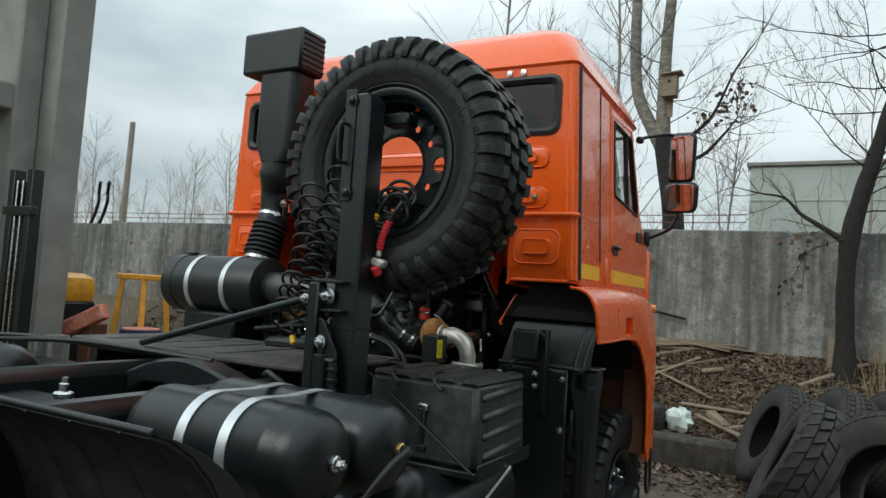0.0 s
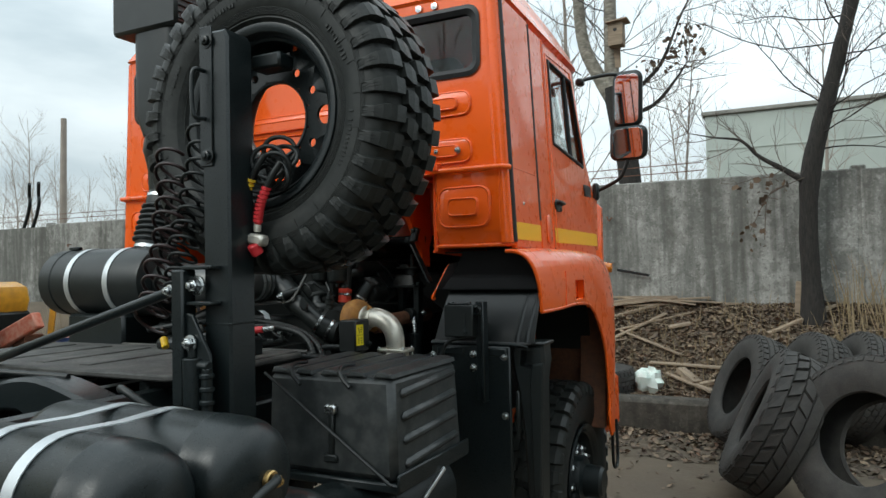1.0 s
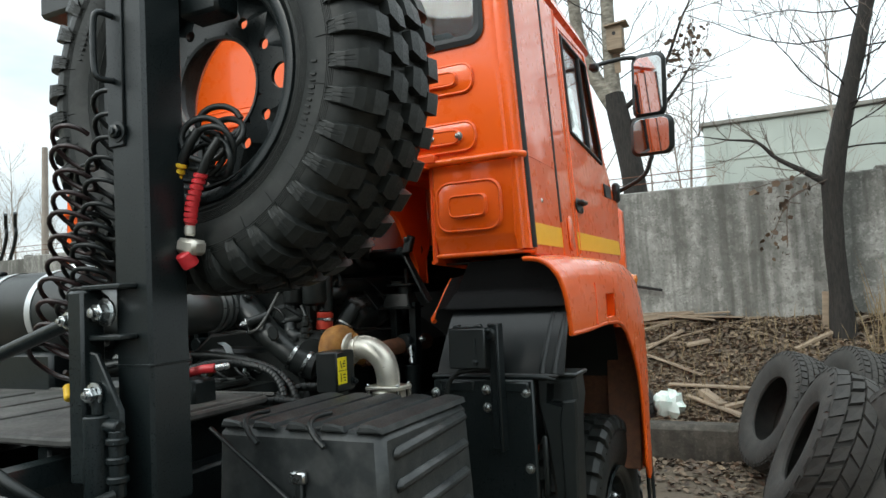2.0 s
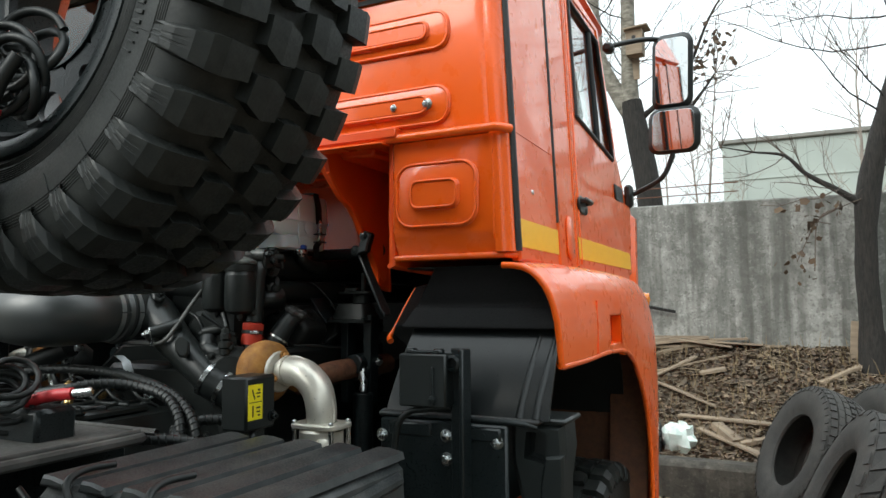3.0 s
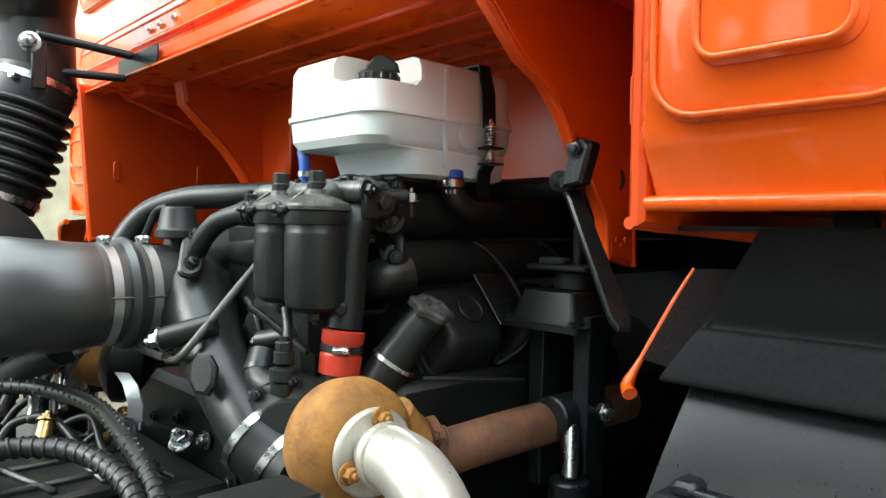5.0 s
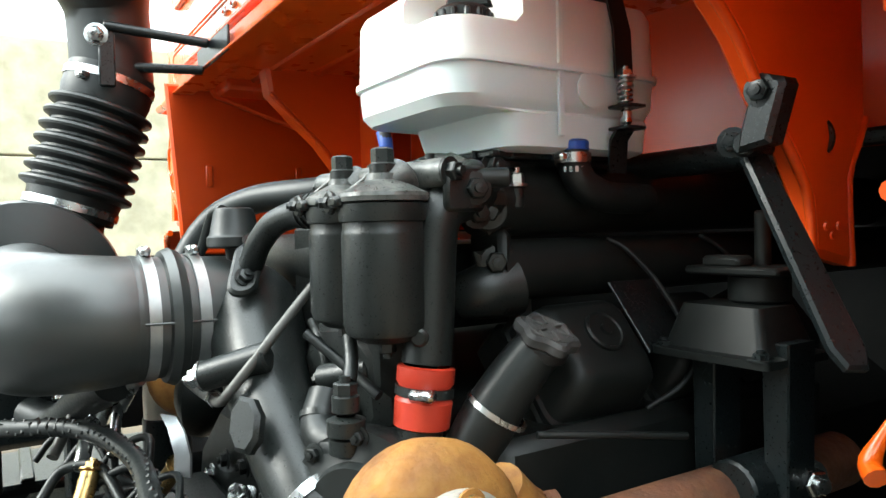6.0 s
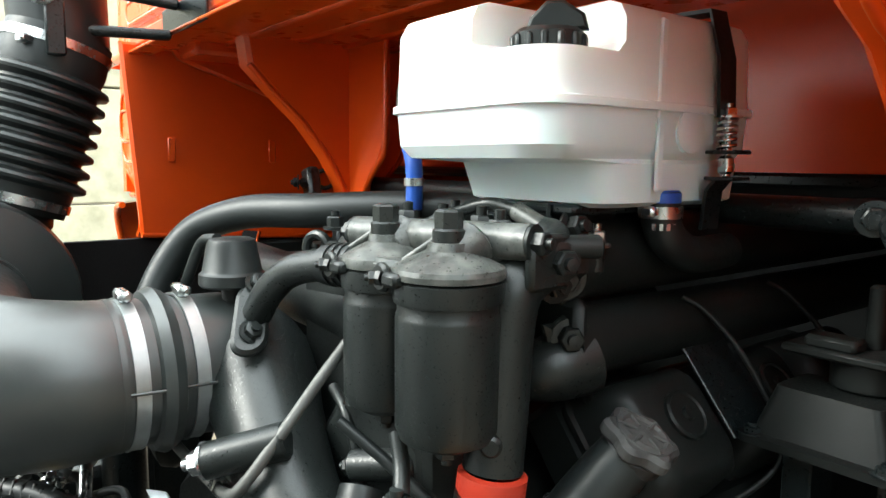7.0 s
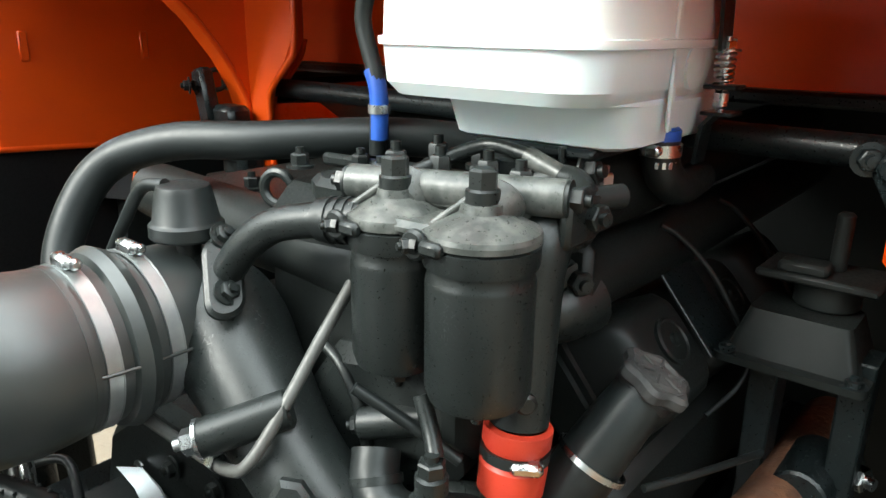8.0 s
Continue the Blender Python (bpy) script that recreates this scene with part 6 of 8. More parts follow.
g = G().prism([(-0.24, 1.0), (0.24, 1.0), (0.26, 1.30), (0.2, 1.42), (-0.2, 1.42), (-0.26, 1.30)], (0.02, -0.14, 0), (1, 0, 0), (0, 0, 1), 0.52, 0.02)
gear = part("gearbox", g, ENGINE_DARK, T, "black gearbox casting with ribs and bolts")
gcov = part("gearbox_cover", G().prism([(-0.15, -0.13), (0.12, -0.13), (0.15, -0.09), (0.15, 0.10), (0.11, 0.13), (-0.12, 0.13), (-0.15, 0.09)], (0.03, -0.36, 1.421), (1, 0, 0), (0, 1, 0), 0.022, 0.006), ENGINE, gear)
for k in (-0.1, 0.0, 0.1):
    part("casting_rib", G().box((0.03 + k, -0.36, 1.446), (0.012, 0.24, 0.012), 0.004), ENGINE, gcov)
part("casting_rib", G().box((0.03, -0.32, 1.446), (0.28, 0.012, 0.012), 0.004), ENGINE, gcov)
part("casting_rib", G().box((0.03, -0.42, 1.446), (0.28, 0.012, 0.012), 0.004, (0, 0, 14)), ENGINE, gcov)
for x, y in ((-0.10, -0.25), (0.16, -0.25), (-0.1, -0.47), (0.16, -0.47), (0.03, -0.24)):
    part("cover_bolt", G().bolt((x, y, 1.443), (0, 0, 1), 0.012, 0.014), ENGINE, gear)
part("cover_bolt", G().bolt((0.085, -0.17, 1.455), (0.3, -0.6, 1), 0.015, 0.02), STEEL, gear)
g = G().box((-0.1, -0.56, 1.45), (0.26, 0.14, 0.06), 0.02, (0, 0, 10))
g.cyl((-0.02, -0.5, 1.47), (0.08, -0.54, 1.46), 0.035)
part("shift_housing", g, ENGINE, gear)
# casting that carries the charge pipe
yp = part("charge_pipe", G().tube([(0.0, -0.185, 1.703), (0.01, -0.145, 1.703), (0.05, -0.135, 1.69), (0.11, -0.145, 1.655), (0.18, -0.155, 1.605), (0.26, -0.155, 1.545), (0.31, -0.15, 1.505)], [0.079, 0.079, 0.072, 0.060, 0.051, 0.047, 0.046], 30, 6), ENGINE, T, "cast black charge-air pipe")
g = G().prism(rounded(0.090, 0.040, 0.0195, 7), (0.085, -0.155, 1.765), (0.55, -0.35, -0.75), (0.3, 0.9, 0.0), 0.014, 0.004)
part("pipe_flange", g, ENGINE, yp)
for dx in (-0.031, 0.031):
    part("flange_bolt", G().bolt((0.088 + dx * 0.55, -0.152 - dx * 0.35, 1.782 - dx * 0.75), (0.75, 0.1, 0.6), 0.010, 0.010), ENGINE, yp)
part("return_pipe", G().tube([(0.09, -0.15, 1.775), (0.115, -0.145, 1.805), (0.15, -0.135, 1.83), (0.20, -0.12, 1.842), (0.24, -0.108, 1.845)], 0.017, 14, 6), ENGINE, yp)
sl = part("hose_sleeve", G().tube([(0.200, -0.120, 1.842), (0.245, -0.106, 1.846)], 0.0205, 14, 1), HOSE, yp)
for k in range(4):
    part("sleeve_rib", G().band((0.212 + 0.009 * k, -0.1163 + 0.0028 * k, 1.8428 + 0.0008 * k), (0.95, 0.3, 0.08), 0.0212, 0.004, 0.001, 18), HOSE, sl)
g = G().cyl((0.145, -0.232, 1.642), (0.20, -0.165, 1.668), 0.019)
part("pipe_boss", g, ENGINE, yp)
part("boss_nut", G().bolt((0.148, -0.23, 1.644), (-0.65, -0.75, -0.25), 0.013, 0.018), STEEL, yp)
g = G().prism([(-0.020, -0.012), (-0.008, -0.030), (0.010, -0.030), (0.021, -0.012), (0.021, 0.014), (0.009, 0.030), (-0.010, 0.030), (-0.020, 0.014)], (0.250, -0.203, 1.600), (0.80, 0.55, -0.1), (-0.25, 0.2, 0.92), 0.020, 0.005)
part("pipe_plug", g, ENGINE, yp)
hs = part("outlet_hose", G().tube([(0.30, -0.16, 1.513), (0.34, -0.14, 1.487), (0.385, -0.125, 1.47)], 0.052, 26, 3), HOSE, yp)
for k in ((0.305, -0.157, 1.51), (0.35, -0.137, 1.483)):
    part("hose_clamp", G().band(k, (0.7, 0.3, -0.45), 0.0525, 0.013, 0.002, 30), STEEL, hs)
# breather cap
g = G().lathe([(0.012, -0.02), (0.014, 0.0), (0.036, 0.001), (0.039, 0.004), (0.0385, 0.016), (0.036, 0.018), (0.0345, 0.020), (0.029, 0.050), (0.0265, 0.056), (0.022, 0.058), (0, 0.0585)], (0.022, -0.152, 1.797), (0, 0, 1), 26)
part("breather_cap", g, HOSE, T, "tapered black rubber breather cap")
part("breather_loop", G().tube([(0.01, -0.165, 1.853), (-0.03, -0.17, 1.845), (-0.07, -0.175, 1.80), (-0.10, -0.18, 1.76)], 0.007, 7, 5), HOSE, T)
part("thin_rod", G().tube([(-0.09, -0.225, 1.62), (0.02, -0.222, 1.613), (0.12, -0.221, 1.612), (0.172, -0.219, 1.614), (0.197, -0.213, 1.630), (0.204, -0.18, 1.67), (0.203, -0.13, 1.725), (0.202, -0.085, 1.772)], 0.0062, 9, 5), GREYROD, T)
part("rod_nut", G().bolt((0.160, -0.219, 1.614), (-0.9, 0.0, 0.0), 0.010, 0.02, False), STEEL, T)
# large coolant hose looping to the tank
part("coolant_hose", G().tube([(-0.19, -0.21, 1.66), (-0.225, -0.18, 1.75), (-0.21, -0.13, 1.835), (-0.13, -0.08, 1.872), (-0.02, -0.02, 1.880), (0.10, 0.09, 1.885), (0.22, 0.20, 1.87)], 0.0235, 18, 8), HOSE, T, "thick black coolant hose")
part("lower_hose", G().tube([(-0.12, -0.30, 1.60), (-0.25, -0.33, 1.55), (-0.36, -0.36, 1.50), (-0.45, -0.40, 1.50)], 0.03, 16, 6), HOSE, T)

# fuel filters
g = G().cyl((0.205, -0.088, 1.874), (0.405, -0.028, 1.878), 0.0165)
for x, y in ((0.268, -0.092), (0.358, -0.085)):
    g.cyl((x, y + 0.005, 1.862), (x, y + 0.03, 1.878), 0.022)
g.box((0.30, -0.04, 1.866), (0.15, 0.06, 0.022), 0.008, (0, 0, 16))
head = part("filter_head", g, DUSTLID, T, "cast filter head above two fuel filter bowls")
for p, d in (((0.207, -0.0874, 1.874), (-1, -0.3, 0)), ((0.403, -0.0286, 1.878), (1, 0.3, 0))):
    part("banjo_bolt", G().bolt(p, d, 0.011, 0.014), ENGINE, head)
part("lid_bridge", G().prism(rounded(0.075, 0.058, 0.02), (0.313, -0.094, 1.846), (1, 0.08, 0), (0, 1, 0), 0.014, 0.005), DUSTLID, head)
g = G().tube([(0.345, 0.02, 1.878), (0.372, 0.02, 1.884), (0.392, 0.012, 1.88), (0.402, -0.005, 1.872)], 0.012, 12, 4)
g.box((0.405, -0.012, 1.86), (0.012, 0.05, 0.05), 0.004)
part("outlet_stub", g, ENGINE, head)
part("stub_hose", G().cyl((0.40, 0.0, 1.872), (0.42, 0.04, 1.872), 0.011), HOSE, head)
for (x, y), r, z0 in (((0.358, -0.085), 0.0465, 1.700), ((0.268, -0.092), 0.041, 1.708)):
    prof = [(0, z0 - 0.004), (r * 0.55, z0 - 0.003), (r * 0.92, z0 + 0.006), (r, z0 + 0.016), (r, 1.812), (r * 0.99, 1.816), (r * 0.965, 1.818), (r * 0.965, 1.827), (r * 0.97, 1.838)]
    bo = part("filter_bowl", G().lathe([(q, h) for q, h in prof], (x, y, 0), (0, 0, 1), 36), ENGINE, T, "matt black fuel filter bowl")
    part("bowl_rim", G().lathe([(r * 0.96, 1.826), (r * 1.03, 1.827), (r * 1.05, 1.831), (r * 1.06, 1.845), (r * 0.98, 1.847)], (x, y, 0), (0, 0, 1), 40), ENGINE, bo, angle=25)
    part("bowl_lid", G().lathe([(r * 0.98, 1.847), (r * 1.07, 1.848), (r * 1.08, 1.853), (r * 1.05, 1.857), (r * 0.74, 1.864), (r * 0.42, 1.871), (r * 0.38, 1.878), (0, 1.878)], (x, y, 0), (0, 0, 1), 40), DUSTLID, bo, "dusty conical lid", angle=22)
    g = G().lathe([(0.0145, 1.876), (0.0145, 1.888), (0.012, 1.890)], (x, y, 0), (0, 0, 1), 16)
    g.lathe([(0.0125, 1.888), (0.0125, 1.904), (0.010, 1.906), (0, 1.906)], (x, y, 0), (0, 0, 1), 6)
    part("top_bolt", g, ENGINE, bo)
    part("drain_plug", G().bolt((x, y, z0 - 0.002), (0, 0, -1), 0.010, 0.014), ENGINE, bo)
    g = G().box((x - 0.01, y - r * 1.07, 1.848), (0.022, 0.014, 0.012), 0.003)
    g.bolt((x - 0.022, y - r * 1.1, 1.848), (-1, -0.3, 0), 0.007, 0.008, False)
    part("rim_clip", g, ENGINE, bo)
    lug = G().cyl((x - 0.028, y - r * 0.98, 1.848), (x - 0.028, y - r * 1.16, 1.848), 0.013)
    part("rim_lug", lug, ENGINE, bo)
    part("lug_nut", G().bolt((x - 0.030, y - r * 1.15, 1.848), (-0.5, -1, 0), 0.0065, 0.008, False), ENGINE, bo)
    part("cast_ridge", G().tube([(x - 0.030, y - 0.026, 1.860), (x - 0.016, y - 0.012, 1.874), (x - 0.008, y - 0.004, 1.882)], 0.0035, 6, 3), DUSTLID, bo)
for x, y, z, d in ((0.42, 0.0, 1.86, (1, -0.3, 0)), (0.392, 0.02, 1.834, (1, -0.2, 0)), (0.375, 0.064, 1.776, (1, -0.4, 0)), (0.385, 0.05, 1.885, (1, 0, 0.2))):
    part("engine_bolt", G().bolt((x - 0.01, y, z), d, 0.012, 0.014), ENGINE, T)
for i in range(7):
    part("top_nut", G().bolt((0.20 + 0.05 * (i % 4), -0.02 + 0.055 * (i // 4) + 0.01 * (i % 3), 1.872), (0, 0, 1), 0.011, 0.022), ENGINE, T)
il = part("injector_line", G().tube([(0.205, -0.055, 1.870), (0.232, -0.03, 1.878), (0.256, 0.0, 1.893), (0.285, 0.02, 1.904), (0.321, 0.02, 1.901), (0.352, 0.02, 1.894)], 0.0068, 8, 6), ENGINE, T)
part("braided_sleeve", G().tube([(0.330, 0.02, 1.899), (0.368, 0.018, 1.886)], 0.0095, 12, 1), DUSTLID, il)
part("lifting_eye", G().lathe([(0.0185 + 0.006 * math.cos(a), 0.006 * math.sin(a)) for a in [radians(q) for q in range(0, 360, 40)]], (0.052, -0.055, 1.838), (0.35, -1, 0), 26, True), ENGINE, T)
part("eye_stem", G().cyl((0.052, -0.055, 1.79), (0.052, -0.055, 1.818), 0.010), ENGINE, T)
hb_ = part("head_casting", G().prism([(-0.11, -0.05), (-0.08, -0.07), (0.12, -0.07), (0.17, -0.03), (0.17, 0.05), (0.10, 0.07), (-0.09, 0.07), (-0.11, 0.04)], (0.22, 0.0, 1.835), (1, 0.05, 0), (0, 1, 0), 0.03, 0.008), ENGINE, T, "cast housing with bolts behind the filters")
for i in range(6):
    part("casting_bolt", G().bolt((0.08 + 0.052 * i, -0.045 + 0.02 * ((i * 2) % 3), 1.864), (0.05 * (i % 2), 0, 1), 0.010, 0.016), ENGINE if i != 4 else STEEL, hb_)
part("casting_rib", G().box((0.20, 0.01, 1.868), (0.26, 0.012, 0.014), 0.004, (0, 0, 6)), ENGINE, hb_)
part("casting_boss", G().cyl((0.30, 0.03, 1.862), (0.30, 0.03, 1.895), 0.020), ENGINE, hb_)
# flanges and bosses where the water pipe meets the manifolds
for z, y, r in ((1.836, 0.045, 0.024), (1.777, 0.055, 0.022)):
    bs = part("pipe_boss", G().cyl((0.345, y + 0.02, z), (0.372, y, z), r), ENGINE, T)
    part("boss_bolt", G().bolt((0.370, y, z), (1, -0.6, 0), 0.0125, 0.016), ENGINE, bs)
part("flange_plate", G().prism([(0.03, 1.79), (0.10, 1.79), (0.115, 1.76), (0.115, 1.70), (0.10, 1.69), (0.085, 1.72), (0.05, 1.735)], (0.352, 0, 0), (0, 1, 0), (0, 0, 1), 0.012, 0.004), ENGINE, T)
part("cast_neck", G().tube([(0.330, 0.03, 1.735), (0.352, 0.05, 1.742), (0.36, 0.085, 1.75)], [0.028, 0.034, 0.040], 16, 4), ENGINE, T)
part("flange_plate", G().prism([(0.02, 1.865), (0.10, 1.868), (0.12, 1.845), (0.09, 1.815), (0.05, 1.808)], (0.356, 0, 0), (0, 1, 0), (0, 0, 1), 0.012, 0.004), ENGINE, T)
# inlet manifolds and water pipes
g = G().tube([(0.378, -0.048, 1.672), (0.378, -0.042, 1.72), (0.379, -0.036, 1.80), (0.379, -0.025, 1.838), (0.37, 0.015, 1.855), (0.345, 0.07, 1.855)], [0.028, 0.027, 0.026, 0.027, 0.03, 0.03], 20, 6)
g.cyl((0.392, -0.062, 1.703), (0.40, -0.07, 1.703), 0.010)
part("water_pipe", g, ENGINE, T, "cast black water outlet pipe")
g = G().tube([(0.340, 0.05, 1.85), (0.338, 0.25, 1.85), (0.33, 0.95, 1.85)], 0.044, 18, 1)
part("upper_manifold", g, ENGINE_DARK, T)
g = G().tube([(0.35, 0.06, 1.765), (0.36, 0.25, 1.765), (0.36, 0.95, 1.765)], 0.038, 18, 1)
g.box((0.35, 0.062, 1.765), (0.07, 0.02, 0.10), 0.008)
part("lower_manifold", g, ENGINE_DARK, T)
part("rear_cover", G().box((0.2, -0.03, 1.73), (0.32, 0.10, 0.24), 0.03), ENGINE_DARK, T)
part("rear_log", G().tube([(-0.32, 0.0, 1.77), (0.0, -0.04, 1.775), (0.26, -0.05, 1.775)], 0.042, 18, 1), ENGINE_DARK, T)
part("top_plate", G().box((0.02, 0.15, 1.772), (0.55, 0.32, 0.05), 0.012), ENGINE, T)
for i in range(4):
    part("top_nut", G().bolt((-0.12 + 0.09 * i, 0.03 + 0.02 * (i % 2), 1.797), (0, 0, 1), 0.011, 0.018), ENGINE if i != 1 else STEEL, T)
# castings and stubs below the filters
cv = part("pump_casting", G().prism([(-0.09, -0.07), (0.05, -0.08), (0.09, -0.03), (0.08, 0.05), (0.03, 0.085), (-0.06, 0.075), (-0.10, 0.02)], (0.235, -0.035, 1.63), (1, 0.15, 0), (0, 0, 1), 0.06, 0.016), ENGINE, T, "cast pump housing with ribs")
part("casting_rib", G().tube([(0.165, -0.095, 1.70), (0.20, -0.10, 1.685), (0.225, -0.102, 1.65), (0.235, -0.10, 1.60)], 0.006, 8, 4), ENGINE, cv)
part("casting_boss", G().cyl((0.235, -0.112, 1.64), (0.30, -0.075, 1.655), 0.016), ENGINE, cv)
part("boss_plug", G().bolt((0.237, -0.111, 1.64), (-0.85, -0.6, -0.2), 0.009, 0.010), ENGINE, cv)
part("rubber_elbow", G().tube([(0.262, -0.115, 1.625), (0.275, -0.13, 1.60), (0.30, -0.135, 1.585), (0.335, -0.12, 1.575), (0.35, -0.10, 1.56)], 0.024, 18, 5), HOSE, T, "glossy black rubber elbow below the filters")
part("elbow_clamp", G().band((0.274, -0.128, 1.603), (0.4, -0.3, -0.8), 0.0245, 0.008, 0.002, 22), ENGINE, T)
# red hose on the water pipe
rh = part("red_hose", G().lathe([(0.026, 0), (0.031, 0.002), (0.032, 0.03), (0.029, 0.034), (0.029, 0.046), (0.032, 0.05), (0.032, 0.066), (0.026, 0.068)], (0.377, -0.056, 1.602), (0.02, 0.12, 1), 28), REDH, T, "short red silicone coolant hose")
part("hose_clamp", G().band((0.3775, -0.051, 1.642), (0.02, 0.12, 1), 0.0295, 0.010, 0.003, 28), ENGINE, rh)
part("clamp_housing", G().box((0.40, -0.066, 1.642), (0.03, 0.022, 0.013), 0.004, (0, 0, 35)), STEEL, rh)
part("pipe_stub", G().tube([(0.377, -0.056, 1.608), (0.375, -0.06, 1.585), (0.36, -0.065, 1.57), (0.30, -0.07, 1.565)], 0.026, 16, 4), ENGINE, T)
for z, r in ((1.60, 0.019), (1.62, 0.021), (1.645, 0.015)):
    part("banjo_fitting", G().lathe([(r * 0.5, -0.012), (r, -0.008), (r, 0.008), (r * 0.5, 0.012)], (0.345, -0.13, z - 0.012), (0, 0, 1), 16), ENGINE, T)
part("banjo_bolt", G().bolt((0.345, -0.13, 1.640), (0, 0, 1), 0.013, 0.016, False), ENGINE, T)
part("oil_line", G().tube([(0.345, -0.13, 1.60), (0.31, -0.14, 1.585), (0.285, -0.16, 1.56), (0.28, -0.175, 1.52)], 0.010, 8, 5), ENGINE, T)
part("drain_line", G().tube([(0.315, -0.11, 1.70), (0.33, -0.115, 1.675), (0.345, -0.125, 1.655)], 0.008, 8, 3), ENGINE, T)
part("fuel_line", G().tube([(0.26, -0.14, 1.70), (0.30, -0.11, 1.665), (0.345, -0.09, 1.635)], 0.006, 7, 3), HOSE, T)
# pump with bolted flange ring
g = G().lathe([(0.0, 0.03), (0.05, 0.03), (0.055, 0.02), (0.075, 0.012), (0.085, 0.012), (0.088, 0.0), (0.088, -0.02), (0.06, -0.06)], (0.36, -0.12, 1.52), (0.55, -0.8, 0.1), 26)
pump = part("compressor_housing", g, ENGINE_DARK, T, "black turbocharger compressor housing")
for i in range(8):
    u_, w_, d_ = basis((0.55, -0.8, 0.1))
    a = radians(45 * i)
    part("rim_bolt", G().bolt(Vector((0.36, -0.12, 1.52)) + d_ * 0.012 + 0.078 * (math.cos(a) * u_ + math.sin(a) * w_), d_, 0.008, 0.009), ENGINE_DARK, pump)
# turbine in ochre rust with a pale outlet flange
tb = part("turbine_housing", G().lathe([(0.03, -0.055), (0.06, -0.05), (0.083, -0.03), (0.09, 0.0), (0.086, 0.025), (0.07, 0.042), (0.05, 0.05), (0, 0.052)], (0.478, -0.108, 1.533), (1, -0.08, 0), 36), RUST, T, "ochre-rusted turbine housing")
part("turbine_scroll", G().tube([(0.475, -0.03, 1.56), (0.47, 0.0, 1.52), (0.485, 0.03, 1.495), (0.50, 0.05, 1.49)], [0.03, 0.038, 0.036, 0.034], 16, 4), RUST, tb)
part("outlet_flange", G().cyl((0.530, -0.112, 1.535), (0.542, -0.113, 1.535), 0.058, n=32), FLANGE, tb)
for i in range(3):
    a = radians(80 + 120 * i)
    part("flange_bolt", G().bolt((0.542, -0.113 + 0.046 * math.cos(a), 1.535 + 0.046 * math.sin(a)), (1, 0, 0), 0.010, 0.014), RUST, tb)
ep = part("exhaust_elbow", G().tube([(0.545, -0.115, 1.536), (0.58, -0.118, 1.54), (0.63, -0.123, 1.532), (0.675, -0.128, 1.498), (0.693, -0.13, 1.45), (0.695, -0.13, 1.40)], [0.034, 0.039, 0.042, 0.043, 0.042, 0.041], 28, 7), ALU, T, "cast aluminium exhaust elbow")
part("casting_seam", G().tube([(0.55, -0.115, 1.571), (0.60, -0.12, 1.58), (0.655, -0.125, 1.562), (0.71, -0.13, 1.515), (0.735, -0.13, 1.45), (0.737, -0.13, 1.41)], 0.003, 6, 5), ALU, ep)
for x in (0.57,):
    part("pipe_bead", G().band((x, -0.117, 1.539), (1, -0.08, 0.05), 0.037, 0.010, 0.006, 26), ALU, ep)
g = G().prism(rounded(0.15, 0.11, 0.03), (0.695, -0.13, 1.393), (1, 0, 0), (0, 1, 0), 0.014, 0.003)
g.prism(rounded(0.155, 0.115, 0.03), (0.695, -0.13, 1.285), (1, 0, 0), (0, 1, 0), 0.014, 0.003)
bv = part("brake_valve", g.lathe([(0.050, 1.29), (0.060, 1.30), (0.060, 1.385), (0.050, 1.395)], (0.695, -0.13, 0), (0, 0, 1), 26), ALU, T, "cast exhaust brake valve with corner bolts")
for dx in (-0.06, 0.06):
    for dy in (-0.04, 0.04):
        part("tie_bolt", G().cyl((0.695 + dx, -0.13 + dy, 1.285), (0.695 + dx, -0.13 + dy, 1.415), 0.007, n=10), STEEL, bv)
part("shaft_plug", G().lathe([(0.020, 0), (0.020, 0.018), (0.014, 0.022), (0, 0.023)], (0.728, -0.17, 1.355), (0.6, -0.8, 0), 16), ALU, bv)
part("lower_pipe", G().cyl((0.695, -0.13, 1.05), (0.695, -0.13, 1.285), 0.045), BLACK, T)
lt_ = part("turbine_housing", G().lathe([(0.03, -0.055), (0.06, -0.05), (0.083, -0.03), (0.09, 0.0), (0.086, 0.025), (0.07, 0.042), (0.05, 0.05), (0, 0.052)], (-0.478, -0.108, 1.533), (-1, -0.08, 0), 36), RUST, T, "ochre-rusted turbine housing")
part("outlet_flange", G().cyl((-0.530, -0.112, 1.535), (-0.542, -0.113, 1.535), 0.058, n=32), FLANGE, lt_)
part("exhaust_elbow", G().tube([(-0.545, -0.115, 1.536), (-0.58, -0.118, 1.54), (-0.63, -0.123, 1.532), (-0.675, -0.128, 1.498), (-0.693, -0.13, 1.45), (-0.695, -0.13, 1.40)], [0.034, 0.039, 0.042, 0.043, 0.042, 0.041], 28, 7), ALU, T, "cast aluminium exhaust elbow")
part("lower_pipe", G().cyl((-0.695, -0.13, 1.05), (-0.695, -0.13, 1.40), 0.045), BLACK, T)
part("compressor_housing", G().lathe([(0.0, 0.03), (0.05, 0.03), (0.075, 0.012), (0.088, 0.0), (0.088, -0.02), (0.06, -0.06)], (-0.36, -0.12, 1.52), (-0.55, -0.8, 0.1), 26), ENGINE_DARK, T, "black turbocharger compressor housing")
mf = part("exhaust_manifold", G().tube([(0.50, 0.04, 1.492), (0.53, 0.12, 1.508), (0.545, 0.22, 1.515), (0.55, 0.45, 1.515)], 0.034, 20, 4), RUST_AND_SHADE, T, "brown rusted exhaust manifold")
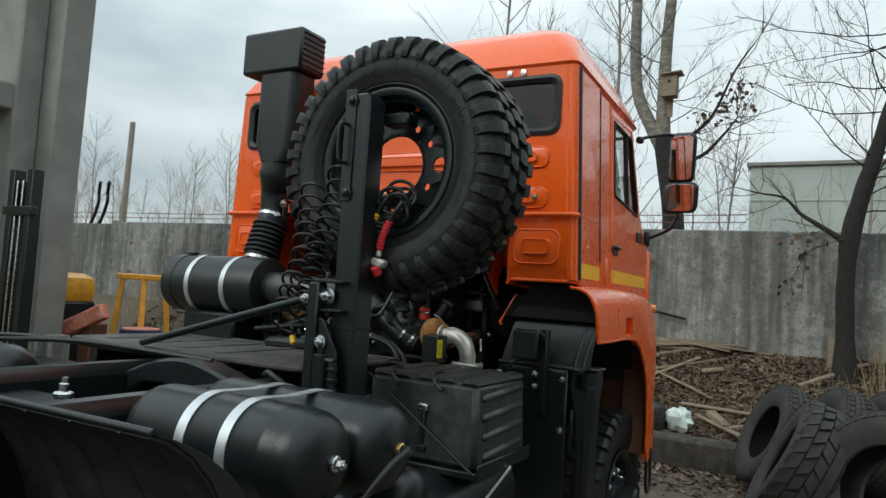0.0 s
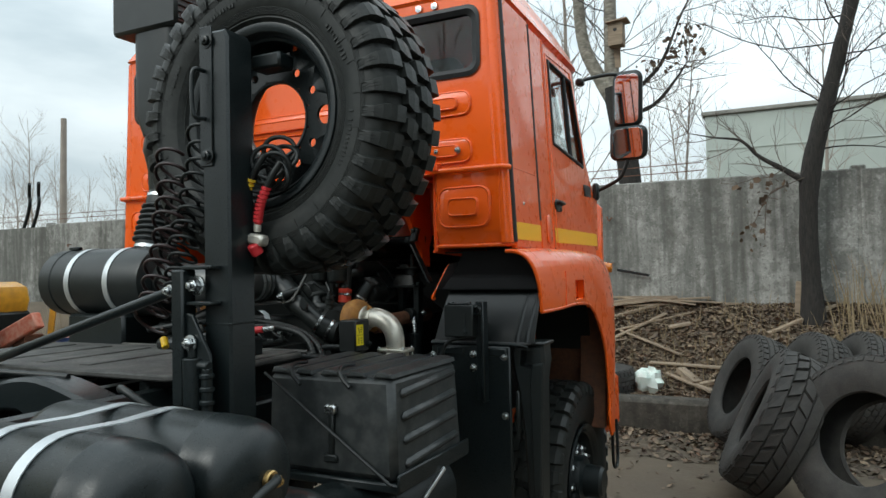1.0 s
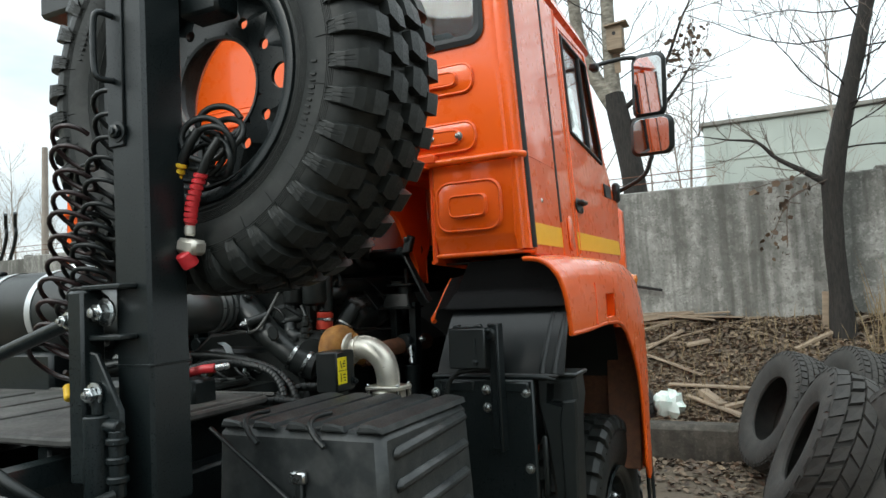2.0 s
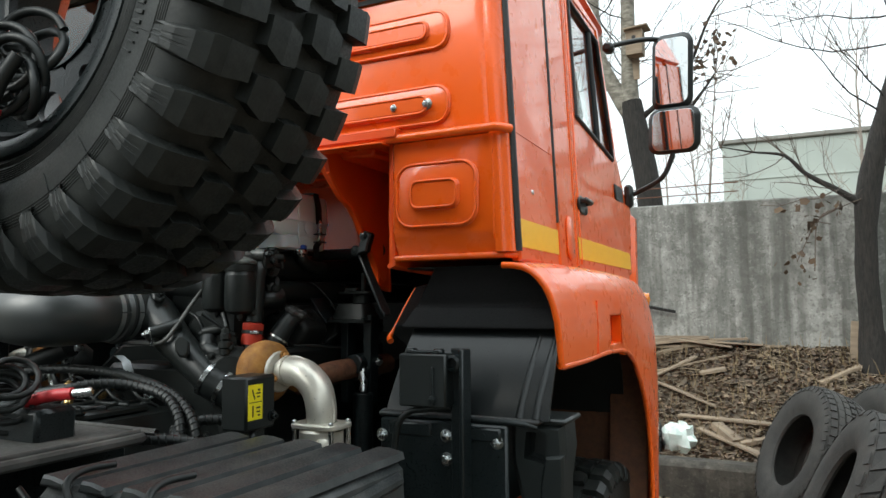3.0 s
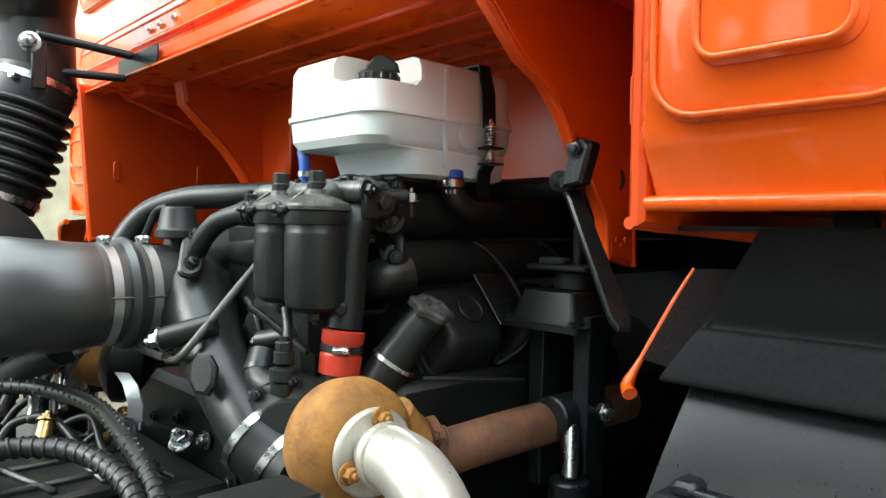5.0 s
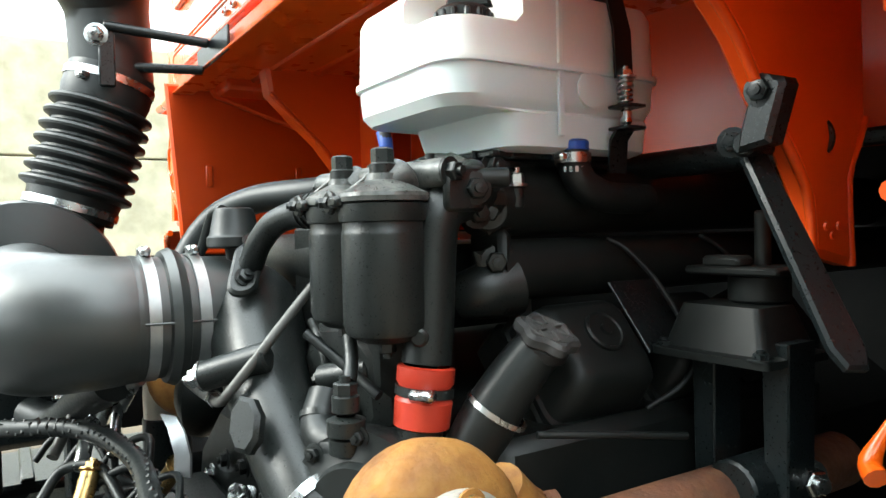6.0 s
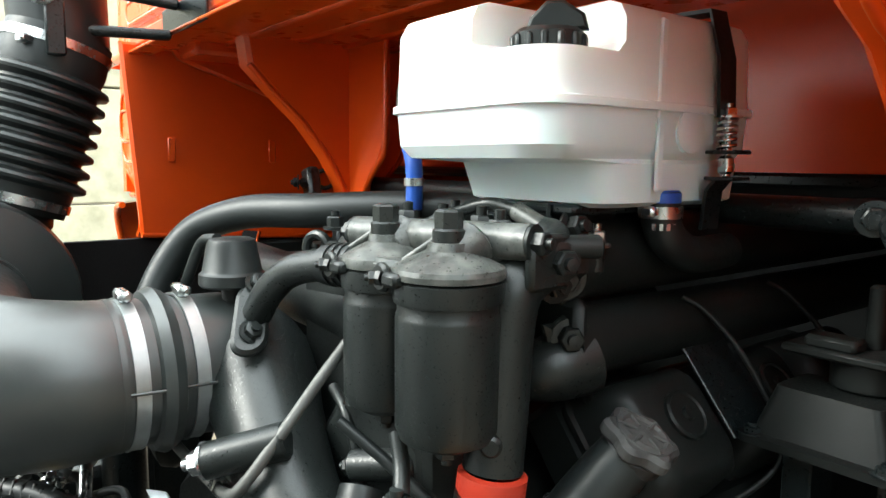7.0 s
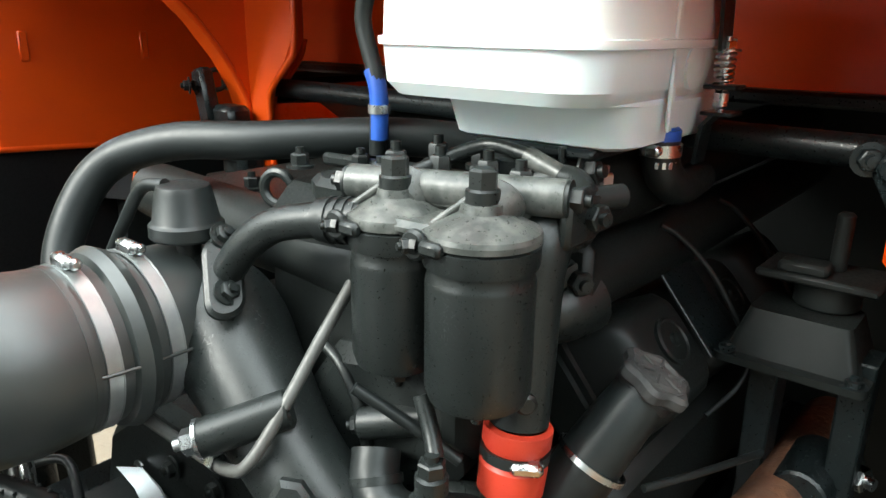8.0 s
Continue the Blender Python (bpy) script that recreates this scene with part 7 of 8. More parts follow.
g = G().prism([(-0.045, -0.03), (0.0, -0.05), (0.045, -0.03), (0.045, 0.03), (0.0, 0.05), (-0.045, 0.03)], (0.495, 0.035, 1.50), (1, -0.3, 0), (0, 0, 1), 0.014, 0.003)
part("manifold_flange", g, RUST_AND_SHADE, mf)
for dx, dz in ((-0.035, 0.025), (0.035, 0.03), (0.03, -0.03)):
    part("manifold_bolt", G().bolt((0.495 + dx, 0.02, 1.50 + dz), (-0.3, -1, 0), 0.010, 0.012), RUST_AND_SHADE, mf)
# control box with its label
g = G().box((0.594, -0.305, 1.478), (0.085, 0.11, 0.135), 0.006)
cb = part("control_box", g, PLASTIC, T, "black control box with a yellow warning label")
part("label", G().box((0.6375, -0.328, 1.482), (0.002, 0.052, 0.088), 0.0005), LABEL, cb, "yellow label with black pictograms")
for k, (dy, dz, w, h) in enumerate(((-0.008, 0.02, 0.004, 0.026), (-0.010, -0.022, 0.004, 0.028), (0.010, 0.022, 0.015, 0.004), (0.010, 0.013, 0.011, 0.004), (0.012, 0.030, 0.008, 0.005), (0.010, -0.014, 0.014, 0.004), (0.010, -0.024, 0.012, 0.004), (0.012, -0.033, 0.009, 0.004), (0.0, 0.0, 0.044, 0.002))):
    part("print_mark", G().box((0.6388, -0.328 + dy, 1.482 + dz), (0.0012, w, h), 0.0003, ((20 if k < 1 else 0), 0, 0)), INK, cb)
part("box_stem", G().box((0.59, -0.29, 1.36), (0.06, 0.05, 0.12), 0.008), BLACK, cb)
part("box_screw", G().bolt((0.637, -0.265, 1.44), (1, 0, 0), 0.010, 0.014), BLACK, cb)

# right cylinder bank: head covers, oil filler
for i, y in enumerate((0.165, 0.345, 0.525)):
    rr = pose(0.374, y, 1.637, 0, 50, 0)
    o = loft([[(x, y_, 0) for x, y_ in rounded(0.150, 0.160, 0.02)], [(x, y_, 0.008) for x, y_ in rounded(0.150, 0.160, 0.02)], [(x, y_, 0.010) for x, y_ in rounded(0.140, 0.150, 0.02)], [(x, y_, 0.058) for x, y_ in rounded(0.122, 0.132, 0.022)], [(x, y_, 0.070) for x, y_ in rounded(0.104, 0.114, 0.022)], [(x, y_, 0.075) for x, y_ in rounded(0.088, 0.098, 0.02)]])
    hc = part("head_cover", put_geo(o, rr), ENGINE_DARK, T, "black cylinder head cover")
    b = G().lathe([(0.027, 0.074), (0.027, 0.079), (0.024, 0.081), (0.022, 0.079), (0.008, 0.080), (0.007, 0.084), (0, 0.085)], (-0.006, 0.004, 0), (0, 0, 1), 20)
    part("cover_boss", put_geo(b, rr), ENGINE_DARK, hc)
    h = G().box((0, 0, -0.03), (0.16, 0.165, 0.07), 0.01)
    part("cylinder_head", put_geo(h, rr), ENGINE_DARK, hc)
nk = part("oil_filler", G().tube([(0.455, 0.052, 1.692), (0.440, 0.030, 1.66), (0.415, 0.0, 1.60), (0.38, -0.03, 1.50)], [0.026, 0.029, 0.032, 0.034], 22, 4), HOSE, T, "oil filler neck with a lobed cap")
cap_out = [((0.0345 + 0.0035 * math.cos(6 * a)) * math.cos(a), (0.0345 + 0.0035 * math.cos(6 * a)) * math.sin(a)) for a in [2 * math.pi * q / 60 for q in range(60)]]
fc = part("filler_cap", G().prism(cap_out, (0.456, 0.053, 1.694), (0.85, -0.2, -0.4), (0.1, 0.97, -0.2), 0.016, 0.004), DUSTY, nk, "lobed dusty black cap")
cn = Vector((0.85, -0.2, -0.4)).cross(Vector((0.1, 0.97, -0.2))).normalized()
cc = Vector((0.456, 0.053, 1.694)) + cn * 0.016
part("cap_dome", G().lathe([(0.029, -0.004), (0.0275, 0.001), (0.022, 0.0025), (0.019, -0.0005), (0.008, 0.001), (0, 0.0015)], cc, cn, 28), DUSTY, fc)
cu = cn.cross(Vector((0, 0, 1))).normalized()
cw = cn.cross(cu)
for k in range(6):
    cd = cu * math.cos(k * math.pi / 3) + cw * math.sin(k * math.pi / 3)
    part("cap_rib", G().tube([cc + cd * 0.008 + cn * 0.001, cc + cd * 0.027 + cn * 0.001], 0.0018, 6, 1), DUSTY, fc)
part("cap_collar", G().cyl(cc - cn * 0.030, cc - cn * 0.014, 0.030), GASKET, nk)
part("neck_clamp", G().band((0.424, 0.012, 1.62), (0.35, 0.42, 0.85), 0.0345, 0.006, 0.002, 26), STEEL, nk)
part("injector_pipe", G().tube([(0.38, 0.225, 1.80), (0.40, 0.24, 1.785), (0.435, 0.255, 1.745), (0.468, 0.265, 1.69), (0.485, 0.262, 1.655), (0.482, 0.24, 1.625), (0.465, 0.20, 1.60)], 0.0034, 10, 6), ENGINE_DARK, T)
part("injector_pipe", G().tube([(0.38, 0.405, 1.80), (0.40, 0.42, 1.785), (0.435, 0.435, 1.745), (0.468, 0.445, 1.69), (0.485, 0.442, 1.655)], 0.0034, 10, 6), ENGINE_DARK, T)
part("dip_tube", G().tube([(0.47, 0.03, 1.60), (0.50, 0.10, 1.595), (0.53, 0.19, 1.585)], 0.004, 7, 4), HOSE, T)
part("bank_side", G().box((0.40, 0.3, 1.52), (0.10, 0.6, 0.14), 0.015), ENGINE_DARK, T)

# expansion tank
def tank_body():
    lo = [[(x + 0.010, y + 0.034, 1.904) for x, y in rounded(0.17, 0.205, 0.03)], [(x + 0.010, y + 0.034, 1.909) for x, y in rounded(0.192, 0.225, 0.035)], [(x + 0.009, y + 0.030, 1.946) for x, y in rounded(0.20, 0.238, 0.035)],
          [(x, y + 0.002, 1.950) for x, y in rounded(0.212, 0.30, 0.04)], [(x, y, 1.962) for x, y in rounded(0.227, 0.312, 0.04)], [(x, y, 1.995) for x, y in rounded(0.231, 0.316, 0.04)],
          [(x, y, 1.996) for x, y in rounded(0.239, 0.324, 0.042)], [(x, y, 2.003) for x, y in rounded(0.239, 0.324, 0.042)], [(x, y, 2.004) for x, y in rounded(0.231, 0.316, 0.04)],
          [(x, y, 2.075) for x, y in rounded(0.227, 0.312, 0.04)], [(x, y, 2.087) for x, y in rounded(0.215, 0.30, 0.035)], [(x, y, 2.092) for x, y in rounded(0.19, 0.275, 0.03)]]
    g = loft(lo)
    g.v = [(x * 1.06 + 0.299, y * 1.05 + 0.128, z) for x, y, z in g.v]
    return g


notch = G().box((0.395, -0.012, 2.083), (0.14, 0.15, 0.078), 0.01)
tank = part("expansion_tank", carve(tank_body(), [notch]), WHITE, T, "translucent white plastic coolant expansion tank", angle=30)
cz = -0.042
g = G().lathe([(0.022, 2.066 + cz), (0.022, 2.078 + cz), (0.031, 2.08 + cz), (0.032, 2.102 + cz), (0.028, 2.106 + cz), (0, 2.106 + cz)], (0.372, 0.015, 0), (0, 0, 1), 28)
tcap = part("tank_cap", g, PLASTIC, tank, "black ribbed filler cap")
for i in range(14):
    a = 2 * math.pi * i / 14
    part("grip_rib", G().box((0.372 + 0.0315 * math.cos(a), 0.015 + 0.0315 * math.sin(a), 2.090 + cz), (0.007, 0.007, 0.022), 0.002, (0, 0, math.degrees(a))), PLASTIC, tcap)
part("grip_bar", G().prism([(-0.028, 0), (0.028, 0), (0.024, 0.014), (0.006, 0.026), (-0.010, 0.026), (-0.024, 0.012)], (0.372 + 0.005, 0.015 + 0.006, 2.104 + cz), (0.77, 0.64, 0), (0, 0, 1), 0.012, 0.003), PLASTIC, tcap)
part("sight_boss", G().lathe([(0.022, -0.002), (0.022, 0.003), (0.016, 0.005), (0, 0.005)], (0.420, 0.163, 1.978), (1, 0, 0), 20), WHITE, tank)
part("moulded_rib", G().box((0.4215, 0.115, 2.03), (0.004, 0.010, 0.10), 0.002), WHITE, tank)
part("moulded_rib", G().box((0.4215, 0.115, 1.955), (0.004, 0.010, 0.07), 0.002), WHITE, tank)
st = part("tank_band", G().strip([(0.18, 0.19, 2.0), (0.184, 0.19, 2.094), (0.30, 0.19, 2.098), (0.418, 0.19, 2.095), (0.429, 0.19, 2.05), (0.431, 0.19, 2.008), (0.432, 0.19, 1.992)], (0, 0.028, 0), 0.004), HOSE, T, "black tank hold-down strap with a spring bolt")
g = G().cyl((0.436, 0.204, 1.93), (0.436, 0.204, 1.995), 0.005, n=10)
g.cyl((0.436, 0.204, 1.936), (0.436, 0.204, 1.955), 0.0075, n=12)
g.bolt((0.436, 0.204, 1.992), (0, 0, 1), 0.009, 0.010)
part("strap_bolt", g, STEEL, st)
part("strap_spring", G().helix((0.436, 0.204, 1.962), (0.436, 0.204, 1.992), 0.0085, 0.002, 5, 6), STEEL, st)
g = G().box((0.438, 0.204, 1.958), (0.032, 0.032, 0.004), 0.001)
g.box((0.438, 0.204, 1.932), (0.032, 0.032, 0.004), 0.001)
g.strip([(0.432, 0.19, 1.932), (0.422, 0.19, 1.92), (0.418, 0.19, 1.88)], (0, 0.028, 0), 0.004)
part("strap_hook", g, BLACK, st)
part("tank_shelf", G().box((0.32, 0.15, 1.902), (0.13, 0.22, 0.010), 0.003), BLACK, T)
part("shelf_gusset", G().prism([(0.035, 1.908), (0.135, 1.908), (0.135, 1.872), (0.125, 1.862), (0.035, 1.862)], (0.352, 0, 0), (0, 1, 0), (0, 0, 1), 0.006, 0.002), BLACK, T)
sb = part("shelf_stud", G().cyl((0.377, 0.082, 1.838), (0.377, 0.082, 1.866), 0.0085), ENGINE, T)
part("shelf_bolt", G().bolt((0.377, 0.082, 1.865), (0, 0, 1), 0.010, 0.016), STEEL, sb)
bh = part("tank_hose", G().tube([(0.400, 0.15, 1.918), (0.401, 0.151, 1.89), (0.405, 0.162, 1.868), (0.405, 0.20, 1.852), (0.395, 0.28, 1.85)], 0.0195, 18, 6), HOSE, T, "black rubber elbow hose under the tank")
part("blue_collar", G().cyl((0.400, 0.15, 1.905), (0.400, 0.15, 1.920), 0.0203), BLUEH, bh)
part("hose_clamp", G().band((0.4003, 0.15, 1.898), (0, 0, 1), 0.0203, 0.012, 0.002, 26), STEEL, bh)
part("clamp_screw", G().box((0.402, 0.128, 1.899), (0.02, 0.012, 0.012), 0.003), STEEL, bh)
for k in range(6):
    part("print_mark", G().box((0.400 + 0.0200 * math.cos(radians(-70 + 20 * k)), 0.151 + 0.0200 * math.sin(radians(-70 + 20 * k)), 1.884), (0.0012, 0.004, 0.007), 0.0003, (0, 0, -70 + 20 * k)), STEEL, bh)
bl = part("vent_hose", G().tube([(0.185, 0.09, 2.075), (0.13, 0.065, 2.075), (0.092, 0.056, 2.055), (0.078, 0.055, 2.02), (0.088, 0.056, 1.98), (0.099, 0.056, 1.945), (0.097, 0.056, 1.868)], 0.010, 12, 3), HOSE, T)
part("blue_sleeve", G().tube([(0.091, 0.056, 1.965), (0.099, 0.056, 1.945), (0.101, 0.056, 1.92), (0.100, 0.056, 1.886)], 0.0108, 14, 4), BLUEH, bl, "blue silicone sleeve")
part("hose_clamp", G().band((0.1005, 0.056, 1.921), (0, 0, 1), 0.0110, 0.010, 0.002, 20), STEEL, bl)

# cab tilt lever, torsion bar and mount
part("torsion_bar", G().cyl((-0.66, 0.36, 1.895), (0.60, 0.30, 1.895), 0.018), BLACK, T)
for sx in (1, -1):
    g = G().prism([(0.592, 1.886), (0.595, 1.905), (0.612, 1.958), (0.617, 1.962), (0.642, 1.954), (0.645, 1.947), (0.628, 1.892)], (0, 0.222, 0), (1, 0, 0), (0, 0, 1), 0.030, 0.005)
    if sx < 0:
        g = G().box((-0.562, 0.245, 1.880), (0.040, 0.030, 0.105), 0.007, (0, -12, 0))
        g.box((-0.515, 0.265, 1.842), (0.075, 0.05, 0.045), 0.010)
        g.box((-0.475, 0.275, 1.775), (0.034, 0.05, 0.12), 0.008)
    if sx > 0:
        g.cyl((0.595, 0.20, 1.895), (0.59, 0.27, 1.90), 0.013)
    g.lathe([(0.020 + 0.005 * math.cos(a), 0.005 * math.sin(a)) for a in [radians(q) for q in range(0, 360, 45)]], (sx * 0.61, 0.30, 1.905), (1, -0.5, 0), 22, True)
    lv = part("tilt_lever", g, BLACK, T, "flat black steel cab tilt lever")
    d = Vector((0.715, 0.178, 1.70)) - Vector((0.585, 0.228, 1.90))
    bar = G().prism([(-0.014, 0), (0.014, 0), (0.017, d.length * 0.97), (0.010, d.length + 0.012), (-0.010, d.length + 0.012), (-0.017, d.length * 0.97)], (0.585, 0.228, 1.90), (0.45, 0.85, -0.05), d, 0.012, 0.003)
    if sx > 0:
        part("lever_bar", bar, BLACK, lv)
    part("lever_bolt", G().bolt((0.620, 0.193, 1.944) if sx > 0 else (-0.57, 0.231, 1.90), (sx * 0.1, -1, 0), 0.011, 0.008), BLACK, lv)
    part("pivot_bolt", G().bolt((sx * 0.572, 0.218, 1.90), (0.4 * sx, -0.9, 0), 0.011, 0.012), BLACK, lv)
    g = loft([[(x, y, 1.655) for x, y in rounded(0.15, 0.12, 0.01)], [(x, y, 1.662) for x, y in rounded(0.15, 0.12, 0.01)], [(x, y, 1.664) for x, y in rounded(0.13, 0.10, 0.01)], [(x, y, 1.705) for x, y in rounded(0.10, 0.07, 0.01)]])
    g.v = [(x * 1.02 + sx * 0.533, y + 0.275, 1.664 + (z - 1.655) * 1.2) for x, y, z in g.v]
    g.box((sx * 0.54, 0.29, 1.762), (0.12, 0.08, 0.010), 0.003)
    g.box((sx * 0.525, 0.27, 1.772), (0.05, 0.03, 0.014), 0.004)
    g.cyl((sx * 0.545, 0.30, 1.725), (sx * 0.545, 0.30, 1.757), 0.034)
    g.cyl((sx * 0.55, 0.30, 1.73), (sx * 0.55, 0.30, 1.83), 0.009)
    cm = part("cab_mount", g, ENGINE_DARK, T, "black pressed-steel rear cab mount")
    for x in (-0.06, 0.06):
        part("mount_bolt", G().bolt((sx * 0.533 + x * 1.05, 0.225, 1.672), (0, 0, 1), 0.009, 0.008), BLACK, cm)
    for x in (-0.045, 0.045):
        part("mount_leg", G().prism([(-0.016, 1.688), (0.016, 1.688), (0.012, 1.40), (-0.012, 1.40)], (sx * 0.55 + x, 0.30, 0), (1, 0, 0), (0, 0, 1), 0.05, 0.002), BLACK, cm)
    part("mount_gusset", G().prism([(-0.045, 0.0), (0.035, 0.0), (0.035, 0.105), (-0.045, 0.105)], (sx * 0.455, 0.26, 1.662), (0, 1, 0), (-sx * 0.62, 0, 0.75), 0.004, 0.001), BLACK, cm)
    part("mount_roller", G().cyl((sx * 0.565, 0.215, 1.53), (sx * 0.565, 0.315, 1.53), 0.032), BLACK, cm)
    part("roller_bolt", G().bolt((sx * 0.60, 0.30, 1.535), (sx, -0.4, 0), 0.015, 0.02), STEEL, cm)
    part("cab_damper", G().cyl((sx * 0.60, 0.22, 1.10), (sx * 0.60, 0.22, 1.44), 0.032), BLACK, T)
    part("damper_rod", G().cyl((sx * 0.60, 0.22, 1.44), (sx * 0.585, 0.24, 1.52), 0.014), STEEL, T)

# wrapped hoses and wiring over the gearbox
wraps = [((-0.40, -0.52, 1.50), (-0.209, -0.419, 1.53), (-0.10, -0.345, 1.54), (0.06, -0.30, 1.532), (0.225, -0.305, 1.51), (0.344, -0.317, 1.48), (0.417, -0.333, 1.44), (0.455, -0.348, 1.40), (0.47, -0.355, 1.35)),
         ((-0.05, -0.55, 1.48), (0.114, -0.478, 1.505), (0.16, -0.42, 1.515), (0.23, -0.365, 1.51), (0.329, -0.342, 1.485), (0.395, -0.355, 1.445), (0.43, -0.375, 1.40), (0.44, -0.385, 1.35)),
         ((0.50, -0.25, 1.415), (0.444, -0.289, 1.42), (0.405, -0.331, 1.412), (0.409, -0.372, 1.40), (0.46, -0.393, 1.385), (0.524, -0.369, 1.375), (0.58, -0.34, 1.36)),
         ((0.36, -0.56, 1.40), (0.447, -0.497, 1.405), (0.517, -0.42, 1.39), (0.608, -0.398, 1.37), (0.68, -0.40, 1.35))]
for pts in wraps:
    wr = part("wrapped_hose", G().tube(pts, 0.0135, 12, 8), HOSE, T, "spiral-wrapped black hose")
    sp = smooth_path(pts, 40)
    u, coil, dist = None, [], 0.0
    for i in range(1, len(sp) - 1):
        d = unit(sp[i + 1] - sp[i - 1])
        u = basis(d)[0] if u is None else (u - d * u.dot(d)).normalized()
        dist += (sp[i] - sp[i - 1]).length
        a = dist / 0.017 * 2 * math.pi
        coil.append(sp[i] + 0.0135 * (math.cos(a) * u + math.sin(a) * d.cross(u)))
    part("spiral_wrap", G().tube(coil, 0.0026, 5, 1), HOSE, wr)
rnd = random.Random(11)
for k in range(6):
    x, y = -0.34 + 0.07 * k, -0.40 + 0.04 * (k % 3)
    part("wire_loom", G().tube([(x, y, 1.44), (x + rnd.uniform(-0.03, 0.03), y + 0.03, 1.475), (x + 0.06, y + 0.07, 1.49 + 0.02 * rnd.random()), (x + 0.13, y + rnd.uniform(0.05, 0.1), 1.46), (x + 0.16, y + 0.10, 1.43)], rnd.choice((0.005, 0.006, 0.008)), 8, 6), HOSE, T)
for k, (x, y, z) in enumerate(((-0.16, -0.33, 1.53), (-0.06, -0.34, 1.49), (-0.20, -0.30, 1.55), (0.02, -0.24, 1.50), (-0.12, -0.27, 1.60))):
    g = G().cyl((x, y, z), (x + 0.05 * math.cos(k), y - 0.02, z - 0.05), 0.011 + 0.002 * (k % 2))
    g.bolt((x, y, z), (-math.cos(k), 0.4, 1), 0.011, 0.012)
    part("line_fitting", g, STEEL if k % 2 == 0 else BRASS, T)
vb = part("valve_bracket", G().box((-0.44, -0.33, 1.44), (0.10, 0.035, 0.40), 0.006), BLACK, T, "black steel bracket under the intake elbow")
part("bracket_foot", G().box((-0.44, -0.36, 1.31), (0.16, 0.11, 0.05), 0.010), BLACK, vb)
part("bracket_bolt", G().bolt((-0.41, -0.35, 1.53), (0, -1, 0), 0.010, 0.012), STEEL, vb)
ds = part("damper_strut", G().tube([(-0.31, -0.30, 1.60), (-0.27, -0.33, 1.555), (-0.20, -0.38, 1.48)], 0.009, 10, 2), GREYROD, T)
part("strut_eye", G().cyl((-0.315, -0.315, 1.605), (-0.30, -0.285, 1.61), 0.018), STEEL, ds)
tb_ = part("side_tray", G().box((-1.02, -0.40, 1.08), (0.34, 0.92, 0.34), 0.02), BLACK, T, "black equipment box along the far frame rail")
part("tray_rib", G().box((-1.02, -0.40, 1.253), (0.30, 0.03, 0.012), 0.004), BLACK, tb_)
part("link_rod", G().tube([(-0.20, -0.28, 1.62), (-0.15, -0.29, 1.57), (-0.08, -0.31, 1.50)], 0.008, 8, 3), STEEL, T)
part("steel_clip", G().strip([(0.03, -0.26, 1.575), (0.055, -0.255, 1.56), (0.065, -0.25, 1.53), (0.06, -0.25, 1.50)], (0.02, 0.016, 0), 0.004), ZINC, T)
part("coiled_hose", G().helix((0.24, -0.72, 1.48), (0.33, -0.76, 1.58), 0.045, 0.007, 7, 6, 0.5), HOSE, T)
part("hose_grip", G().tube([(0.30, -0.70, 1.51), (0.35, -0.68, 1.525), (0.40, -0.66, 1.53)], 0.014, 10, 3), REDP, T, "red plastic hose grip lying on the catwalk")
part("hose_end", G().cyl((0.40, -0.66, 1.53), (0.44, -0.64, 1.535), 0.010), STEEL, T)
part("deck_block", G().box((0.30, -0.68, 1.46), (0.16, 0.10, 0.08), 0.01), BLACK, T)


# ---- trees ----
def sweep(g, pts, r0, r1, n):
    g.tube(pts, [r0 + (r1 - r0) * i / 6 for i in range(7)], n, 1, caps=False)


def limb(gs, p, d, length, r, level, rnd, droop=0.0):
    """One limb with its side shoots; gs: the meshes of limbs and of twigs."""
    k = 6 if level < 2 else 4
    pts = [Vector(p)]
    d = unit(d)
    for i in range(k):
        d = unit(d + Vector((rnd.uniform(-1, 1), rnd.uniform(-1, 1), rnd.uniform(-1, 1))) * (0.20 + 0.05 * level) + Vector((0, 0, 0.10 - droop)))
        pts.append(pts[-1] + d * length / k)
    sweep(gs[0 if level < 2 else 1], pts, r, r * (0.35 if level < 2 else 0.5), (7, 5, 4, 3)[min(level, 3)])
    if level >= 3:
        return
    for i in range((5, 6, 5)[level]):
        t = rnd.uniform(0.25, 1.0)
        q = pts[min(int(t * k), k - 1)].lerp(pts[min(int(t * k) + 1, k)], (t * k) % 1)
        side = unit(Vector((rnd.uniform(-1, 1), rnd.uniform(-1, 1), rnd.uniform(-0.2, 0.9))))
        limb(gs, q, d * 0.75 + side * 0.9, length * rnd.uniform(0.35, 0.6), max(0.0022, r * rnd.uniform(0.3, 0.45)), level + 1, rnd, droop)


def tip_leaves(pts_from, rnd, count, spread):
    """Shrivelled leaves hanging round points."""
    g = G()
    for i in range(count):
        c = Vector(rnd.choice(pts_from)) + Vector((rnd.gauss(0, spread), rnd.gauss(0, spread * 0.6), rnd.gauss(0, spread * 0.7)))
        s = rnd.uniform(0.025, 0.06)
        m = Euler((rnd.uniform(0, 6), rnd.uniform(0, 6), rnd.uniform(0, 6))).to_matrix()
        vs = [c + m @ Vector(v) * s for v in ((-0.5, -0.8, 0), (0.5, -0.6, 0.1), (0.6, 0.5, 0.25), (0, 0.9, 0.05), (-0.6, 0.4, 0.2))]
        g.add(vs, [(0, 1, 2), (0, 2, 3), (0, 3, 4)])
    return g


